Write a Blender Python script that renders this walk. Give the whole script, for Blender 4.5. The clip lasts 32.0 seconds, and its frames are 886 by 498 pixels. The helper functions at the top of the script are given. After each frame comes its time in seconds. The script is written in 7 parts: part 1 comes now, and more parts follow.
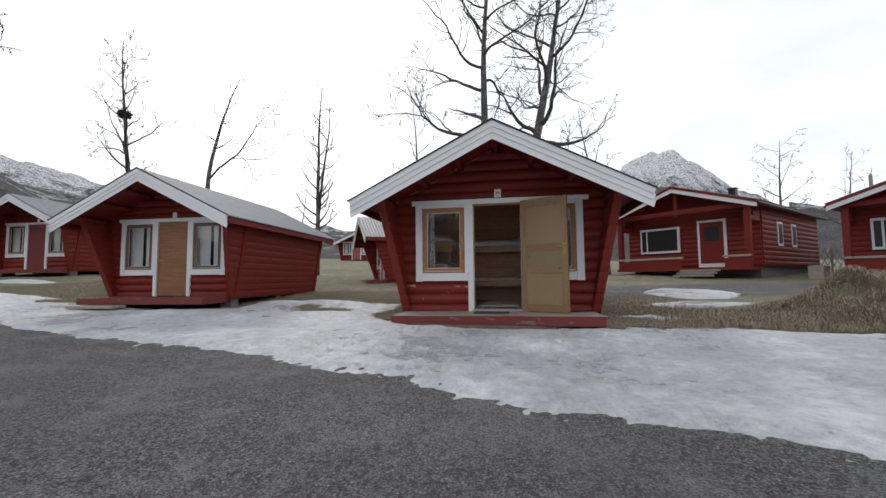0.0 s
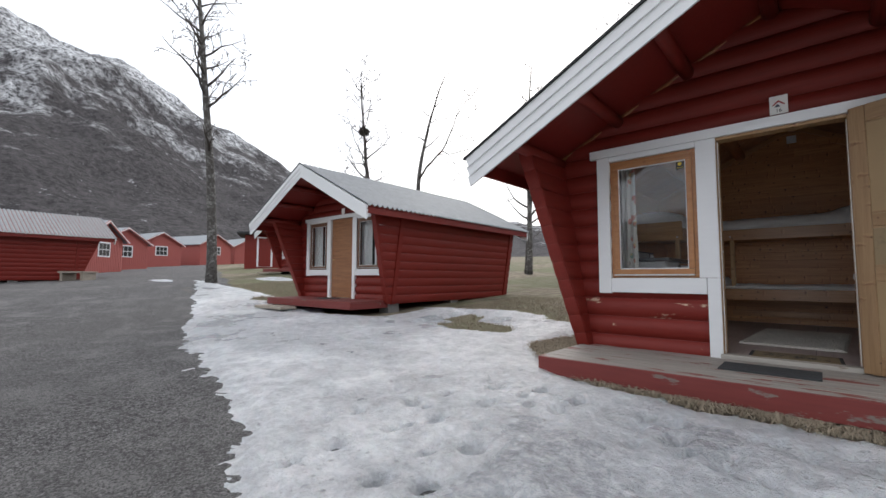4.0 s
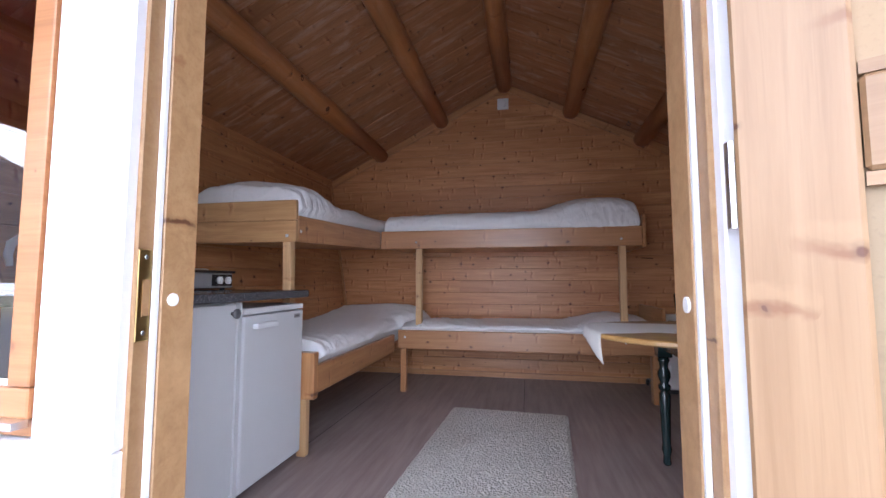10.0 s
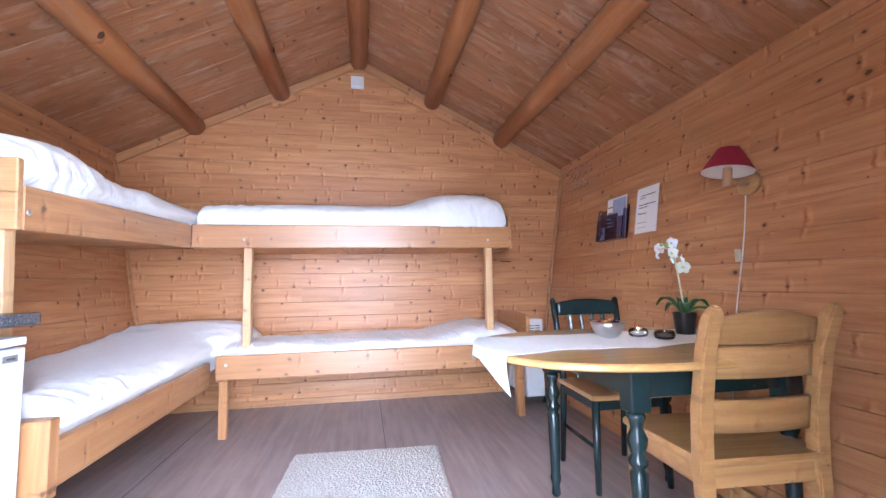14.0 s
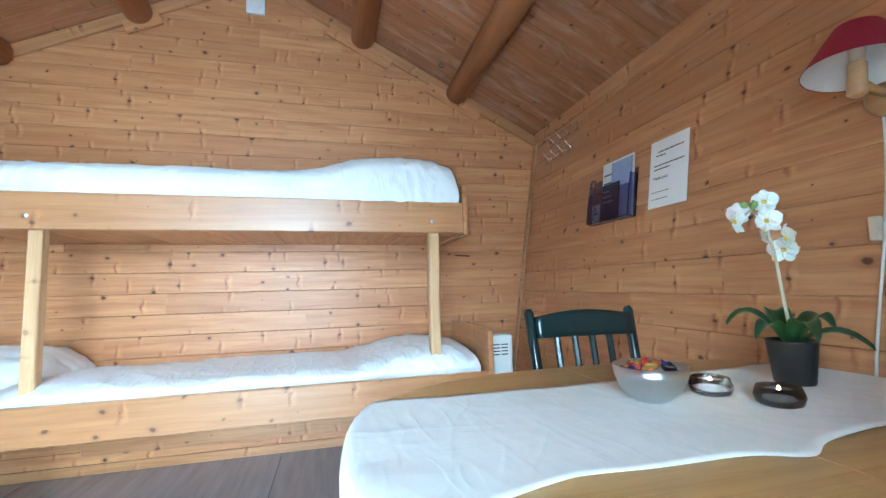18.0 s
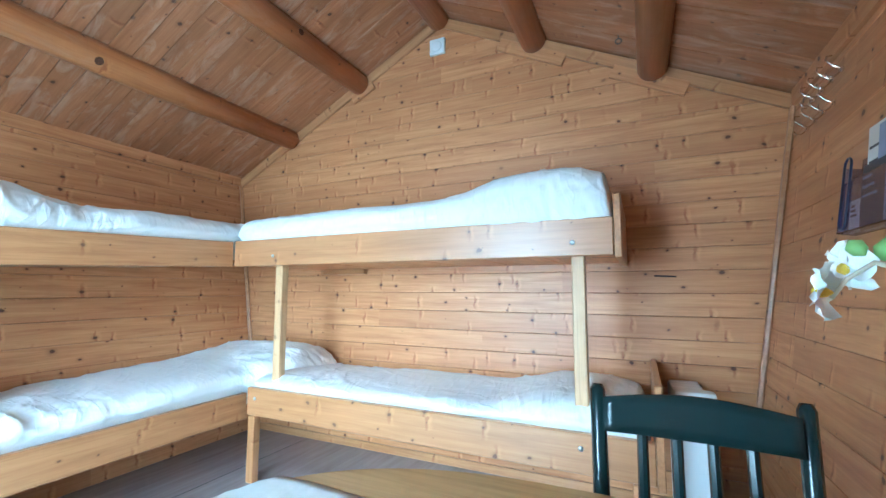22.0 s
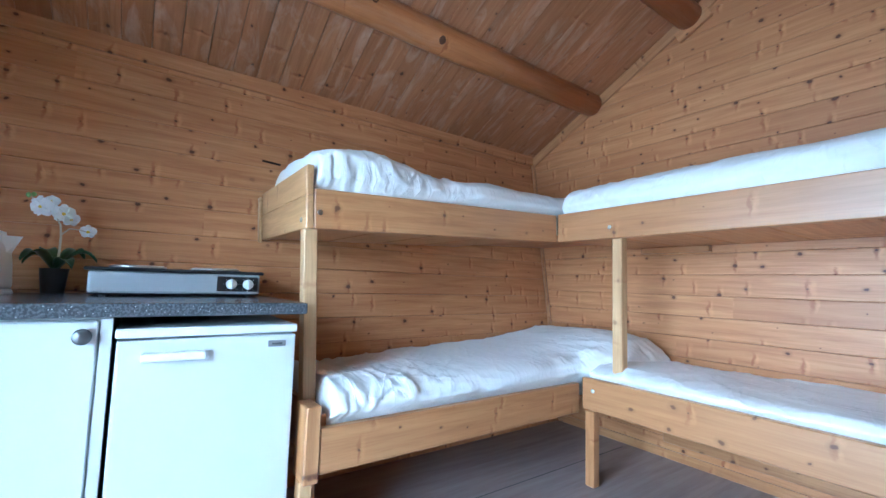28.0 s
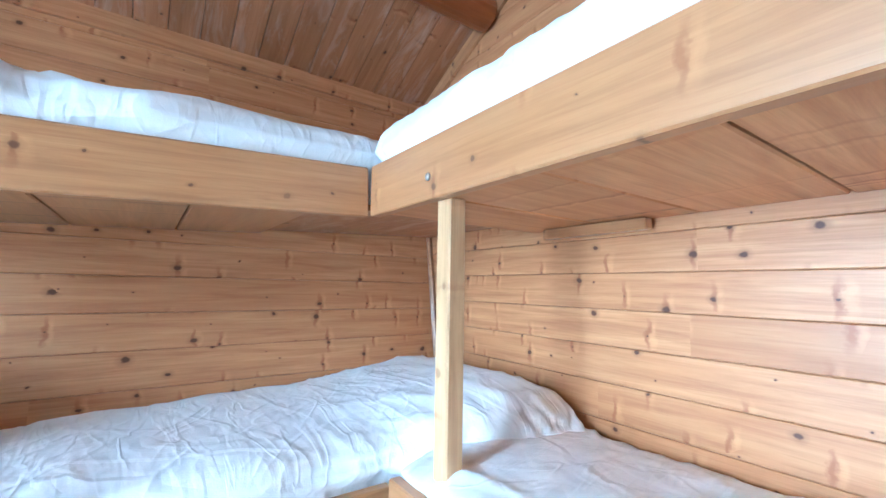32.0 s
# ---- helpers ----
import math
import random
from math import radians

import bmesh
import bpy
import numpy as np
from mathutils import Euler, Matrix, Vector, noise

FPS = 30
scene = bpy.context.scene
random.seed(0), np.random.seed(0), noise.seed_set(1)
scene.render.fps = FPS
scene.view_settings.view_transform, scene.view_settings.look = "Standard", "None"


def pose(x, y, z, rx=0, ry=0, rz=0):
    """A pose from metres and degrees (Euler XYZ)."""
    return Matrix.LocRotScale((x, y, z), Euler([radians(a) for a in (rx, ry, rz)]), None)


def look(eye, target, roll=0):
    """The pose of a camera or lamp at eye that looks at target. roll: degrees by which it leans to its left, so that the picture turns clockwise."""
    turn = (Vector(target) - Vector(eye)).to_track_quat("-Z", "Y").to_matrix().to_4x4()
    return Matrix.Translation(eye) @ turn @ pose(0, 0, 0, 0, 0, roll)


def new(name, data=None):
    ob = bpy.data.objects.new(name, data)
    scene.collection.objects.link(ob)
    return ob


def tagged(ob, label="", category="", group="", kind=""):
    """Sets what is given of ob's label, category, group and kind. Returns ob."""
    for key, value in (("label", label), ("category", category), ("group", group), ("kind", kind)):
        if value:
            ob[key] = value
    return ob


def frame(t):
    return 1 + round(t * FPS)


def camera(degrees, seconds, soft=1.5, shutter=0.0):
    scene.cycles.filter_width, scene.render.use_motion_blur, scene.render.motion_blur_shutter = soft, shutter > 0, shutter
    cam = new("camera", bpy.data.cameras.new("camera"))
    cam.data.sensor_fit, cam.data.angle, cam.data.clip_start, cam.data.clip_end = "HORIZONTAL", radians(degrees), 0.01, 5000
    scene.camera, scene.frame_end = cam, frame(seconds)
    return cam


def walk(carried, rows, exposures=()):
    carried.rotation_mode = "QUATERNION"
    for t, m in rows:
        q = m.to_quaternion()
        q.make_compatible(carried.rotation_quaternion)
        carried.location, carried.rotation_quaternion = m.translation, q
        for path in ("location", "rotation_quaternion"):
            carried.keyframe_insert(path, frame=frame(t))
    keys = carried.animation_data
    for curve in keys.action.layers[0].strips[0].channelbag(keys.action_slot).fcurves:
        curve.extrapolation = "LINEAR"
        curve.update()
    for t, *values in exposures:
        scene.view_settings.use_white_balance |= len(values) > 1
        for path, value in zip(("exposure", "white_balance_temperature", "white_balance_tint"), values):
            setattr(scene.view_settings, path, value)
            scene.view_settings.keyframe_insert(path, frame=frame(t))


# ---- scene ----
cam = camera(93.0, 32.0)
EXPOSURES = [(0, -0.05, 6400, 10), (4, 0.3, 6400, 10), (6, 0.9, 6200, 10), (7, 1.73, 6000, 14), (8, 2.3, 5700, 14), (9, 2.5, 5400, 14), (10, 2.95, 5650, 18), (11, 3.8, 5550, 24), (12, 4.48, 5300, 23), (14, 4.98, 5160, 14), (16.5, 4.98, 4910, 3), (18, 4.98, 4570, -12), (22, 5.18, 4200, -17), (24, 5.05, 4250, -14), (26, 4.49, 4320, -8), (29, 4.66, 4380, -6), (32, 5.28, 4200, -9)]
PATH = [
    (0, (-0.369, 0.988, 1.205), (-0.706, 2.955, 1.346), -0.6),
    (0.5, (-0.291, 1.363, 1.225), (-0.656, 3.325, 1.359), -0.6),
    (1, (-0.28, 1.794, 1.241), (-0.721, 3.741, 1.367), -0.6),
    (1.5, (-0.282, 2.198, 1.274), (-0.88, 4.103, 1.394), -0.8),
    (2, (-0.297, 2.635, 1.279), (-1.096, 4.464, 1.406), -0.5),
    (2.5, (-0.355, 3.062, 1.269), (-1.331, 4.802, 1.405), 0.1),
    (3, (-0.417, 3.437, 1.28), (-1.55, 5.08, 1.417), 0.1),
    (3.5, (-0.457, 3.781, 1.284), (-1.721, 5.324, 1.425), 0.2),
    (5.5, (-0.404, 5.527, 1.403), (-1.788, 6.966, 1.531), -0.0),
    (6, (-0.308, 5.884, 1.411), (-1.548, 7.447, 1.548), 0.1),
    (6.5, (-0.263, 6.195, 1.462), (-1.338, 7.877, 1.593), -0.2),
    (7, (-0.3, 6.552, 1.489), (-1.209, 8.329, 1.618), -0.0),
    (7.5, (-0.302, 6.857, 1.507), (-1.049, 8.708, 1.638), -0.2),
    (8, (-0.345, 7.132, 1.543), (-0.987, 9.022, 1.674), -0.4),
    (8.5, (-0.411, 7.339, 1.543), (-0.979, 9.251, 1.672), -0.1),
    (9, (-0.458, 7.49, 1.556), (-0.93, 9.427, 1.693), 0),
    (9.5, (-0.526, 7.705, 1.564), (-0.916, 9.662, 1.705), 0.1),
    (10, (-0.483, 7.96, 1.573), (-0.873, 9.916, 1.724), -0.0),
    (10.5, (-0.494, 8.02, 1.57), (-0.866, 9.978, 1.731), -0.0),
    (11, (-0.538, 8.1, 1.569), (-0.886, 10.063, 1.735), -0.1),
    (11.5, (-0.589, 8.176, 1.568), (-0.87, 10.149, 1.74), -0.0),
    (12, (-0.625, 8.246, 1.565), (-0.806, 10.231, 1.74), -0.4),
    (12.5, (-0.686, 8.305, 1.58), (-0.76, 10.296, 1.754), -0.4),
    (13, (-0.649, 8.393, 1.595), (-0.616, 10.386, 1.763), -0.8),
    (13.5, (-0.661, 8.466, 1.592), (-0.458, 10.449, 1.759), -0.8),
    (14, (-0.635, 8.507, 1.592), (-0.269, 10.467, 1.756), -1.0),
    (14.5, (-0.642, 8.552, 1.586), (-0.158, 10.485, 1.754), -1.1),
    (16.5, (-0.442, 9.124, 1.606), (0.143, 11.031, 1.755), -1.6),
    (17, (-0.314, 9.268, 1.63), (0.261, 11.18, 1.764), -1.5),
    (17.5, (-0.243, 9.349, 1.594), (0.305, 11.265, 1.764), -1.4),
    (18, (-0.228, 9.425, 1.584), (0.273, 11.353, 1.758), -1.4),
    (18.5, (-0.128, 9.524, 1.585), (0.255, 11.479, 1.763), -1.3),
    (19, (-0.067, 9.591, 1.592), (0.168, 11.568, 1.781), -1.1),
    (19.5, (0.074, 9.669, 1.624), (0.102, 11.66, 1.813), -1.1),
    (20, (0.185, 9.732, 1.664), (0.001, 11.715, 1.852), -0.9),
    (20.5, (0.265, 9.717, 1.714), (-0.087, 11.678, 1.892), -0.7),
    (21, (0.367, 9.703, 1.718), (-0.132, 11.63, 1.908), -0.4),
    (21.5, (0.433, 9.668, 1.719), (-0.211, 11.552, 1.904), -0.2),
    (22, (0.482, 9.668, 1.709), (-0.361, 11.471, 1.902), 0.1),
    (22.5, (0.496, 9.647, 1.713), (-0.506, 11.368, 1.902), 0.4),
    (23, (0.497, 9.589, 1.712), (-0.649, 11.219, 1.888), 0.6),
    (23.5, (0.492, 9.557, 1.695), (-0.782, 11.089, 1.869), 0.8),
    (24, (0.478, 9.483, 1.681), (-0.911, 10.913, 1.84), 0.9),
    (24.5, (0.445, 9.409, 1.644), (-1.028, 10.752, 1.798), 1.4),
    (25, (0.465, 9.42, 1.619), (-1.127, 10.619, 1.779), 0.9),
    (25.5, (0.41, 9.394, 1.622), (-1.227, 10.533, 1.769), 1.1),
    (26, (0.26, 9.407, 1.592), (-1.376, 10.547, 1.753), 1.8),
    (26.5, (0.183, 9.415, 1.619), (-1.467, 10.537, 1.766), 1.2),
    (28.5, (-0.416, 9.696, 1.6), (-2.031, 10.864, 1.771), 1.8),
    (29, (-0.608, 9.811, 1.605), (-2.212, 10.992, 1.778), 1.7),
    (29.5, (-0.73, 9.927, 1.606), (-2.322, 11.126, 1.776), 1.7),
    (30, (-0.817, 10.115, 1.613), (-2.392, 11.338, 1.776), 1.8),
    (30.5, (-0.831, 10.332, 1.614), (-2.411, 11.546, 1.786), 1.6),
    (31, (-0.796, 10.581, 1.607), (-2.395, 11.77, 1.78), 1.9),
    (31.5, (-0.716, 10.753, 1.629), (-2.341, 11.906, 1.803), 1.9),
    (32, (-0.582, 10.886, 1.639), (-2.21, 12.033, 1.82), 1.0),
]
walk(cam, [(t, look(eye, target, roll)) for t, eye, target, roll in PATH], EXPOSURES)


# ---- world and light ----
SUN_UP, SUN_AROUND = radians(34), radians(325)
world = bpy.data.worlds.new("sky")
scene.world = world
world.use_nodes = True
wn, wl = world.node_tree.nodes, world.node_tree.links
wn.clear()
w_out, w_bg = wn.new("ShaderNodeOutputWorld"), wn.new("ShaderNodeBackground")
w_sky = wn.new("ShaderNodeTexSky")
w_sky.sky_type, w_sky.sun_disc = "NISHITA", False
w_sky.sun_elevation, w_sky.sun_rotation = SUN_UP, SUN_AROUND
w_sky.dust_density = 3.0
w_co, w_map, w_no, w_ramp, w_mix = (wn.new(k) for k in ("ShaderNodeTexCoord", "ShaderNodeMapping", "ShaderNodeTexNoise", "ShaderNodeValToRGB", "ShaderNodeMix"))
w_map.inputs["Scale"].default_value = (1.2, 1.2, 3.5)
w_no.inputs["Scale"].default_value, w_no.inputs["Detail"].default_value = 1.6, 5
w_ramp.color_ramp.elements[0].position, w_ramp.color_ramp.elements[0].color = 0.38, (8.6, 8.9, 9.5, 1)
w_ramp.color_ramp.elements[1].position, w_ramp.color_ramp.elements[1].color = 0.62, (11.2, 11.3, 11.5, 1)
w_mix.data_type = "RGBA"
w_mix.inputs[0].default_value = 0.86
wl.new(w_co.outputs["Generated"], w_map.inputs["Vector"])
wl.new(w_map.outputs[0], w_no.inputs["Vector"])
wl.new(w_no.outputs[0], w_ramp.inputs[0])
wl.new(w_sky.outputs[0], w_mix.inputs[6])
wl.new(w_ramp.outputs[0], w_mix.inputs[7])
wl.new(w_mix.outputs[2], w_bg.inputs[0])
w_bg.inputs[1].default_value = 0.12
wl.new(w_bg.outputs[0], w_out.inputs[0])
sun = new("sun", bpy.data.lights.new("sun", "SUN"))
sun.data.energy, sun.data.angle, sun.data.color = 0.7, radians(25), (1.0, 0.96, 0.9)
sun.matrix_basis = look((0, 0, 30), (-math.sin(SUN_AROUND) * 30 * 1.0, -math.cos(SUN_AROUND) * 30 * 1.0, 30 - 30 * math.tan(SUN_UP)))


day = new("doorway_daylight", bpy.data.lights.new("doorway_daylight", "AREA"))
day.data.shape, day.data.size, day.data.size_y = "RECTANGLE", 0.80, 1.84
day.data.energy, day.data.spread, day.data.color = 0.80, radians(98), (0.94, 0.97, 1.0)
day.matrix_basis = look((-0.68, 8.60, 1.60), (-1.25, 12.0, 1.60))


# ---- materials ----
class Nodes:
    """A small node builder for one material."""

    def __init__(self, name):
        self.mat = bpy.data.materials.new(name)
        self.mat.use_nodes = True
        self.tree = self.mat.node_tree
        self.tree.nodes.clear()
        self.out = self.add("ShaderNodeOutputMaterial")
        self.bsdf = self.add("ShaderNodeBsdfPrincipled")
        self.link(self.bsdf.outputs[0], self.out.inputs[0])

    def add(self, kind):
        return self.tree.nodes.new(kind)

    def link(self, a, b):
        self.tree.links.new(a, b)

    def put(self, socket, value):
        if isinstance(value, bpy.types.NodeSocket):
            self.link(value, socket)
        else:
            socket.default_value = value

    def math(self, op, a, b=0.0, clamp=False):
        n = self.add("ShaderNodeMath")
        n.operation, n.use_clamp = op, clamp
        self.put(n.inputs[0], a)
        self.put(n.inputs[1], b)
        return n.outputs[0]

    def coords(self, scale=(1, 1, 1), vary=0.0, world_space=False):
        """Object or world coordinates, scaled, shifted at random from object to object and island to island."""
        if world_space:
            vec = self.add("ShaderNodeNewGeometry").outputs["Position"]
        else:
            vec = self.add("ShaderNodeTexCoord").outputs["Object"]
        if vary:
            r = self.math("ADD", self.add("ShaderNodeObjectInfo").outputs["Random"], self.add("ShaderNodeNewGeometry").outputs["Random Per Island"])
            comb = self.add("ShaderNodeCombineXYZ")
            for n, k in enumerate((1.0, 0.37, 0.71)):
                self.put(comb.inputs[n], self.math("MULTIPLY", r, vary * k))
            add = self.add("ShaderNodeVectorMath")
            self.link(vec, add.inputs[0])
            self.link(comb.outputs[0], add.inputs[1])
            vec = add.outputs[0]
        mp = self.add("ShaderNodeMapping")
        mp.inputs["Scale"].default_value = scale
        self.link(vec, mp.inputs["Vector"])
        return mp.outputs[0]

    def noise(self, vec, scale, detail=4, rough=0.55, warp=0.0):
        n = self.add("ShaderNodeTexNoise")
        self.link(vec, n.inputs["Vector"])
        n.inputs["Scale"].default_value, n.inputs["Detail"].default_value = scale, detail
        n.inputs["Roughness"].default_value, n.inputs["Distortion"].default_value = rough, warp
        return n.outputs[0]

    def voronoi(self, vec, scale, feature="F1", rand=1.0):
        n = self.add("ShaderNodeTexVoronoi")
        n.feature = feature
        self.link(vec, n.inputs["Vector"])
        n.inputs["Scale"].default_value, n.inputs["Randomness"].default_value = scale, rand
        return n.outputs[0]

    def ramp(self, fac, *stops):
        n = self.add("ShaderNodeValToRGB")
        self.put(n.inputs[0], fac)
        el = n.color_ramp.elements
        while len(el) < len(stops):
            el.new(0.5)
        for e, (p, c) in zip(el, stops):
            e.position = p
            e.color = (*c, 1) if not isinstance(c, (int, float)) else (c, c, c, 1)
        return n.outputs[0]

    def mix(self, fac, a, b, blend="MIX"):
        n = self.add("ShaderNodeMix")
        n.data_type, n.blend_type = "RGBA", blend
        self.put(n.inputs[0], fac)
        for s, v in ((n.inputs[6], a), (n.inputs[7], b)):
            if isinstance(v, tuple):
                v = (*v, 1)
            self.put(s, v)
        return n.outputs[2]

    def bump(self, height, strength=0.3, distance=0.01):
        n = self.add("ShaderNodeBump")
        n.inputs["Strength"].default_value, n.inputs["Distance"].default_value = strength, distance
        self.link(height, n.inputs["Height"])
        self.link(n.outputs[0], self.bsdf.inputs["Normal"])

    def done(self, colour, rough=0.5, metal=0.0, **more):
        if isinstance(colour, tuple):
            colour = (*colour, 1)
        self.put(self.bsdf.inputs["Base Color"], colour)
        self.put(self.bsdf.inputs["Roughness"], rough)
        self.bsdf.inputs["Metallic"].default_value = metal
        for key, value in more.items():
            self.put(self.bsdf.inputs[key.replace("_", " ")], value)
        return self.mat


def plain(name, colour, rough=0.5, metal=0.0, spread=0.12, scale=14.0, relief=0.15, **more):
    """Paint, plastic or metal with a faint mottling and fine relief."""
    n = Nodes(name)
    v = n.coords(vary=3.0)
    a, b = n.noise(v, scale, 5), n.noise(v, scale * 9, 3)
    c = n.mix(n.math("MULTIPLY", a, 1.0), tuple(x * (1 - spread) for x in colour), tuple(min(1, x * (1 + spread)) for x in colour))
    n.bump(b, relief, 0.002)
    return n.done(c, rough, metal, **more)


def pine(name, pale, dark, knot, rough=0.42, knots=1.0, shade=0.2, coat=0.15, flat=False, pitch=(5.8, 8.6), scuff=0.0):
    """Varnished softwood: grain along the local x axis, with knots of uneven size and the curly figure beside them,
    pale glints painted in.
    """
    n = Nodes(name)
    v = n.coords((1, 1, 1), vary=17.0)
    m1 = n.add("ShaderNodeMapping")
    m1.inputs["Scale"].default_value = (0.9, 14, 14)
    n.link(v, m1.inputs["Vector"])
    grain = n.noise(m1.outputs[0], 2.2, 6, 0.62, 0.5)
    m2 = n.add("ShaderNodeMapping")
    m2.inputs["Scale"].default_value = (2.2, 75, 75)
    n.link(v, m2.inputs["Vector"])
    lines = n.noise(m2.outputs[0], 2.0, 4, 0.6, 0.3)
    sep = n.add("ShaderNodeSeparateXYZ")
    n.link(v, sep.inputs[0])
    warp = n.math("MULTIPLY", n.math("SUBTRACT", n.noise(v, 24, 3), 0.5), 0.30)
    kx = n.math("ADD", n.math("MULTIPLY", sep.outputs[0], pitch[0]), n.math("MULTIPLY", warp, 0.35))
    kz = n.math("ADD", n.math("MULTIPLY", sep.outputs[1 if flat else 2], pitch[1]), n.math("MULTIPLY", warp, 0.7))
    kv = n.add("ShaderNodeCombineXYZ")
    n.put(kv.inputs[0], kx)
    n.put(kv.inputs[1], kz)
    vo = n.add("ShaderNodeTexVoronoi")
    vo.voronoi_dimensions = "2D"
    n.link(kv.outputs[0], vo.inputs["Vector"])
    vo.inputs["Scale"].default_value = 1.0
    pos = n.add("ShaderNodeSeparateXYZ")
    n.link(vo.outputs["Position"], pos.inputs[0])
    lot = n.add("ShaderNodeSeparateColor")
    n.link(vo.outputs["Color"], lot.inputs[0])
    # offsets from the knot in centimetres, along and across the grain
    dx = n.math("MULTIPLY", n.math("SUBTRACT", kx, pos.outputs[0]), 100.0 / pitch[0])
    dz = n.math("MULTIPLY", n.math("SUBTRACT", kz, pos.outputs[1]), 100.0 / pitch[1])
    r = n.math("SQRT", n.math("ADD", n.math("MULTIPLY", n.math("MULTIPLY", dx, dx), 0.62), n.math("MULTIPLY", dz, dz)))
    size = n.math("ADD", n.math("MULTIPLY", n.math("POWER", lot.outputs[0], 2.2), 1.0), 0.24)
    d = n.math("DIVIDE", r, size)
    some = n.ramp(lot.outputs[1], (0.22, 0.0), (0.28, 1.0))
    core = n.math("MULTIPLY", n.ramp(d, (0.55, 1.0), (0.95, 0.0)), some)
    ring = n.math("MULTIPLY", n.ramp(n.math("DIVIDE", d, 3.0), (0.26, 1.0), (0.34, 0.55), (0.72, 0.0)), some)
    # curly figure across the grain: a brown streak, a pale glint painted beside it
    curl = n.math("ADD", dx, n.math("MULTIPLY", warp, 9.0))
    figured = n.math("MULTIPLY", n.ramp(lot.outputs[2], (0.52, 0.0), (0.60, 1.0)), n.ramp(n.math("DIVIDE", n.math("ABSOLUTE", dz), 10.0), (0.15, 1.0), (0.55, 0.0)))
    brown = n.math("MULTIPLY", n.ramp(n.math("DIVIDE", n.math("ABSOLUTE", curl), 4.0), (0.06, 1.0), (0.24, 0.0)), figured)
    light = n.math("MULTIPLY", n.ramp(n.math("DIVIDE", n.math("ABSOLUTE", n.math("SUBTRACT", curl, 1.7)), 4.0), (0.06, 1.0), (0.30, 0.0)), figured)
    tone = n.noise(v, 1.1, 3)
    c = n.ramp(grain, (0.30, tuple(x * 0.86 for x in dark)), (0.5, tuple((a + b) / 2 for a, b in zip(pale, dark))), (0.66, pale))
    c = n.mix(n.math("MULTIPLY", n.ramp(lines, (0.5, 0.0), (0.68, 1.0)), 0.4), c, tuple(x * 0.8 for x in dark))
    c = n.mix(n.math("MULTIPLY", tone, shade * 2, True), c, tuple(x * 0.72 for x in dark))
    own = n.math("FRACT", n.math("ADD", n.add("ShaderNodeObjectInfo").outputs["Random"], n.add("ShaderNodeNewGeometry").outputs["Random Per Island"]))
    per = n.math("MULTIPLY", n.math("POWER", own, 1.6), 0.5)
    c = n.mix(per, c, tuple(x * 0.78 for x in dark))
    c = n.mix(n.math("MULTIPLY", light, 0.26 * knots), c, tuple(min(1, x * 1.2) for x in pale))
    c = n.mix(n.math("MULTIPLY", brown, 0.8 * knots), c, tuple(x * k for x, k in zip(dark, (0.68, 0.52, 0.46))))
    c = n.mix(n.math("MULTIPLY", ring, 0.75 * knots), c, tuple(x * 0.52 for x in dark))
    c = n.mix(n.math("MULTIPLY", core, 0.95 * knots), c, knot)
    if scuff:
        # milky worn varnish in long smears
        m3 = n.add("ShaderNodeMapping")
        m3.inputs["Scale"].default_value = (1.0, 3.2, 3.2)
        n.link(v, m3.inputs["Vector"])
        smear = n.ramp(n.noise(m3.outputs[0], 3.4, 7, 0.66, 0.8), (0.50, 0.0), (0.72, 1.0))
        c = n.mix(n.math("MULTIPLY", smear, scuff), c, (0.60, 0.46, 0.35))
        stain = n.ramp(n.noise(m3.outputs[0], 1.6, 5, 0.6, 0.4), (0.30, 1.0), (0.44, 0.0))
        c = n.mix(n.math("MULTIPLY", stain, scuff * 0.8), c, tuple(x * 0.62 for x in dark))
    n.bump(n.math("ADD", grain, n.math("MULTIPLY", lines, 0.3)), 0.14, 0.004)
    return n.done(c, rough, Coat_Weight=coat, Coat_Roughness=0.28)


def painted_wood(name, colour, bare, peel=0.0, rough=0.5, spread=0.25, peel_scale=3.0, **more):
    """Paint over boards: brush streaks along local x, faded places, and flakes down to the bare wood."""
    n = Nodes(name)
    v = n.coords(vary=11.0)
    m1 = n.add("ShaderNodeMapping")
    m1.inputs["Scale"].default_value = (1.2, 16, 16)
    n.link(v, m1.inputs["Vector"])
    streak, fade = n.noise(m1.outputs[0], 2.4, 5), n.noise(v, 2.1, 4)
    c = n.mix(streak, tuple(x * (1 - spread) for x in colour), tuple(min(1, x * (1 + spread)) for x in colour))
    c = n.mix(n.math("MULTIPLY", fade, 0.35), c, tuple(min(1, x * 1.15 + 0.012) for x in colour))
    height = n.math("ADD", streak, n.math("MULTIPLY", n.noise(v, 60, 3), 0.4))
    if peel:
        m2 = n.add("ShaderNodeMapping")
        m2.inputs["Scale"].default_value = (0.7, 2.4, 2.4)
        n.link(v, m2.inputs["Vector"])
        flake = n.ramp(n.noise(m2.outputs[0], peel_scale, 8, 0.68), (1 - peel - 0.02, 0.0), (1 - peel + 0.01, 1.0))
        c = n.mix(flake, c, n.mix(streak, tuple(x * 0.7 for x in bare), bare))
        height = n.math("SUBTRACT", height, n.math("MULTIPLY", flake, 0.6))
    n.bump(height, 0.25, 0.004)
    return n.done(c, rough, **more)


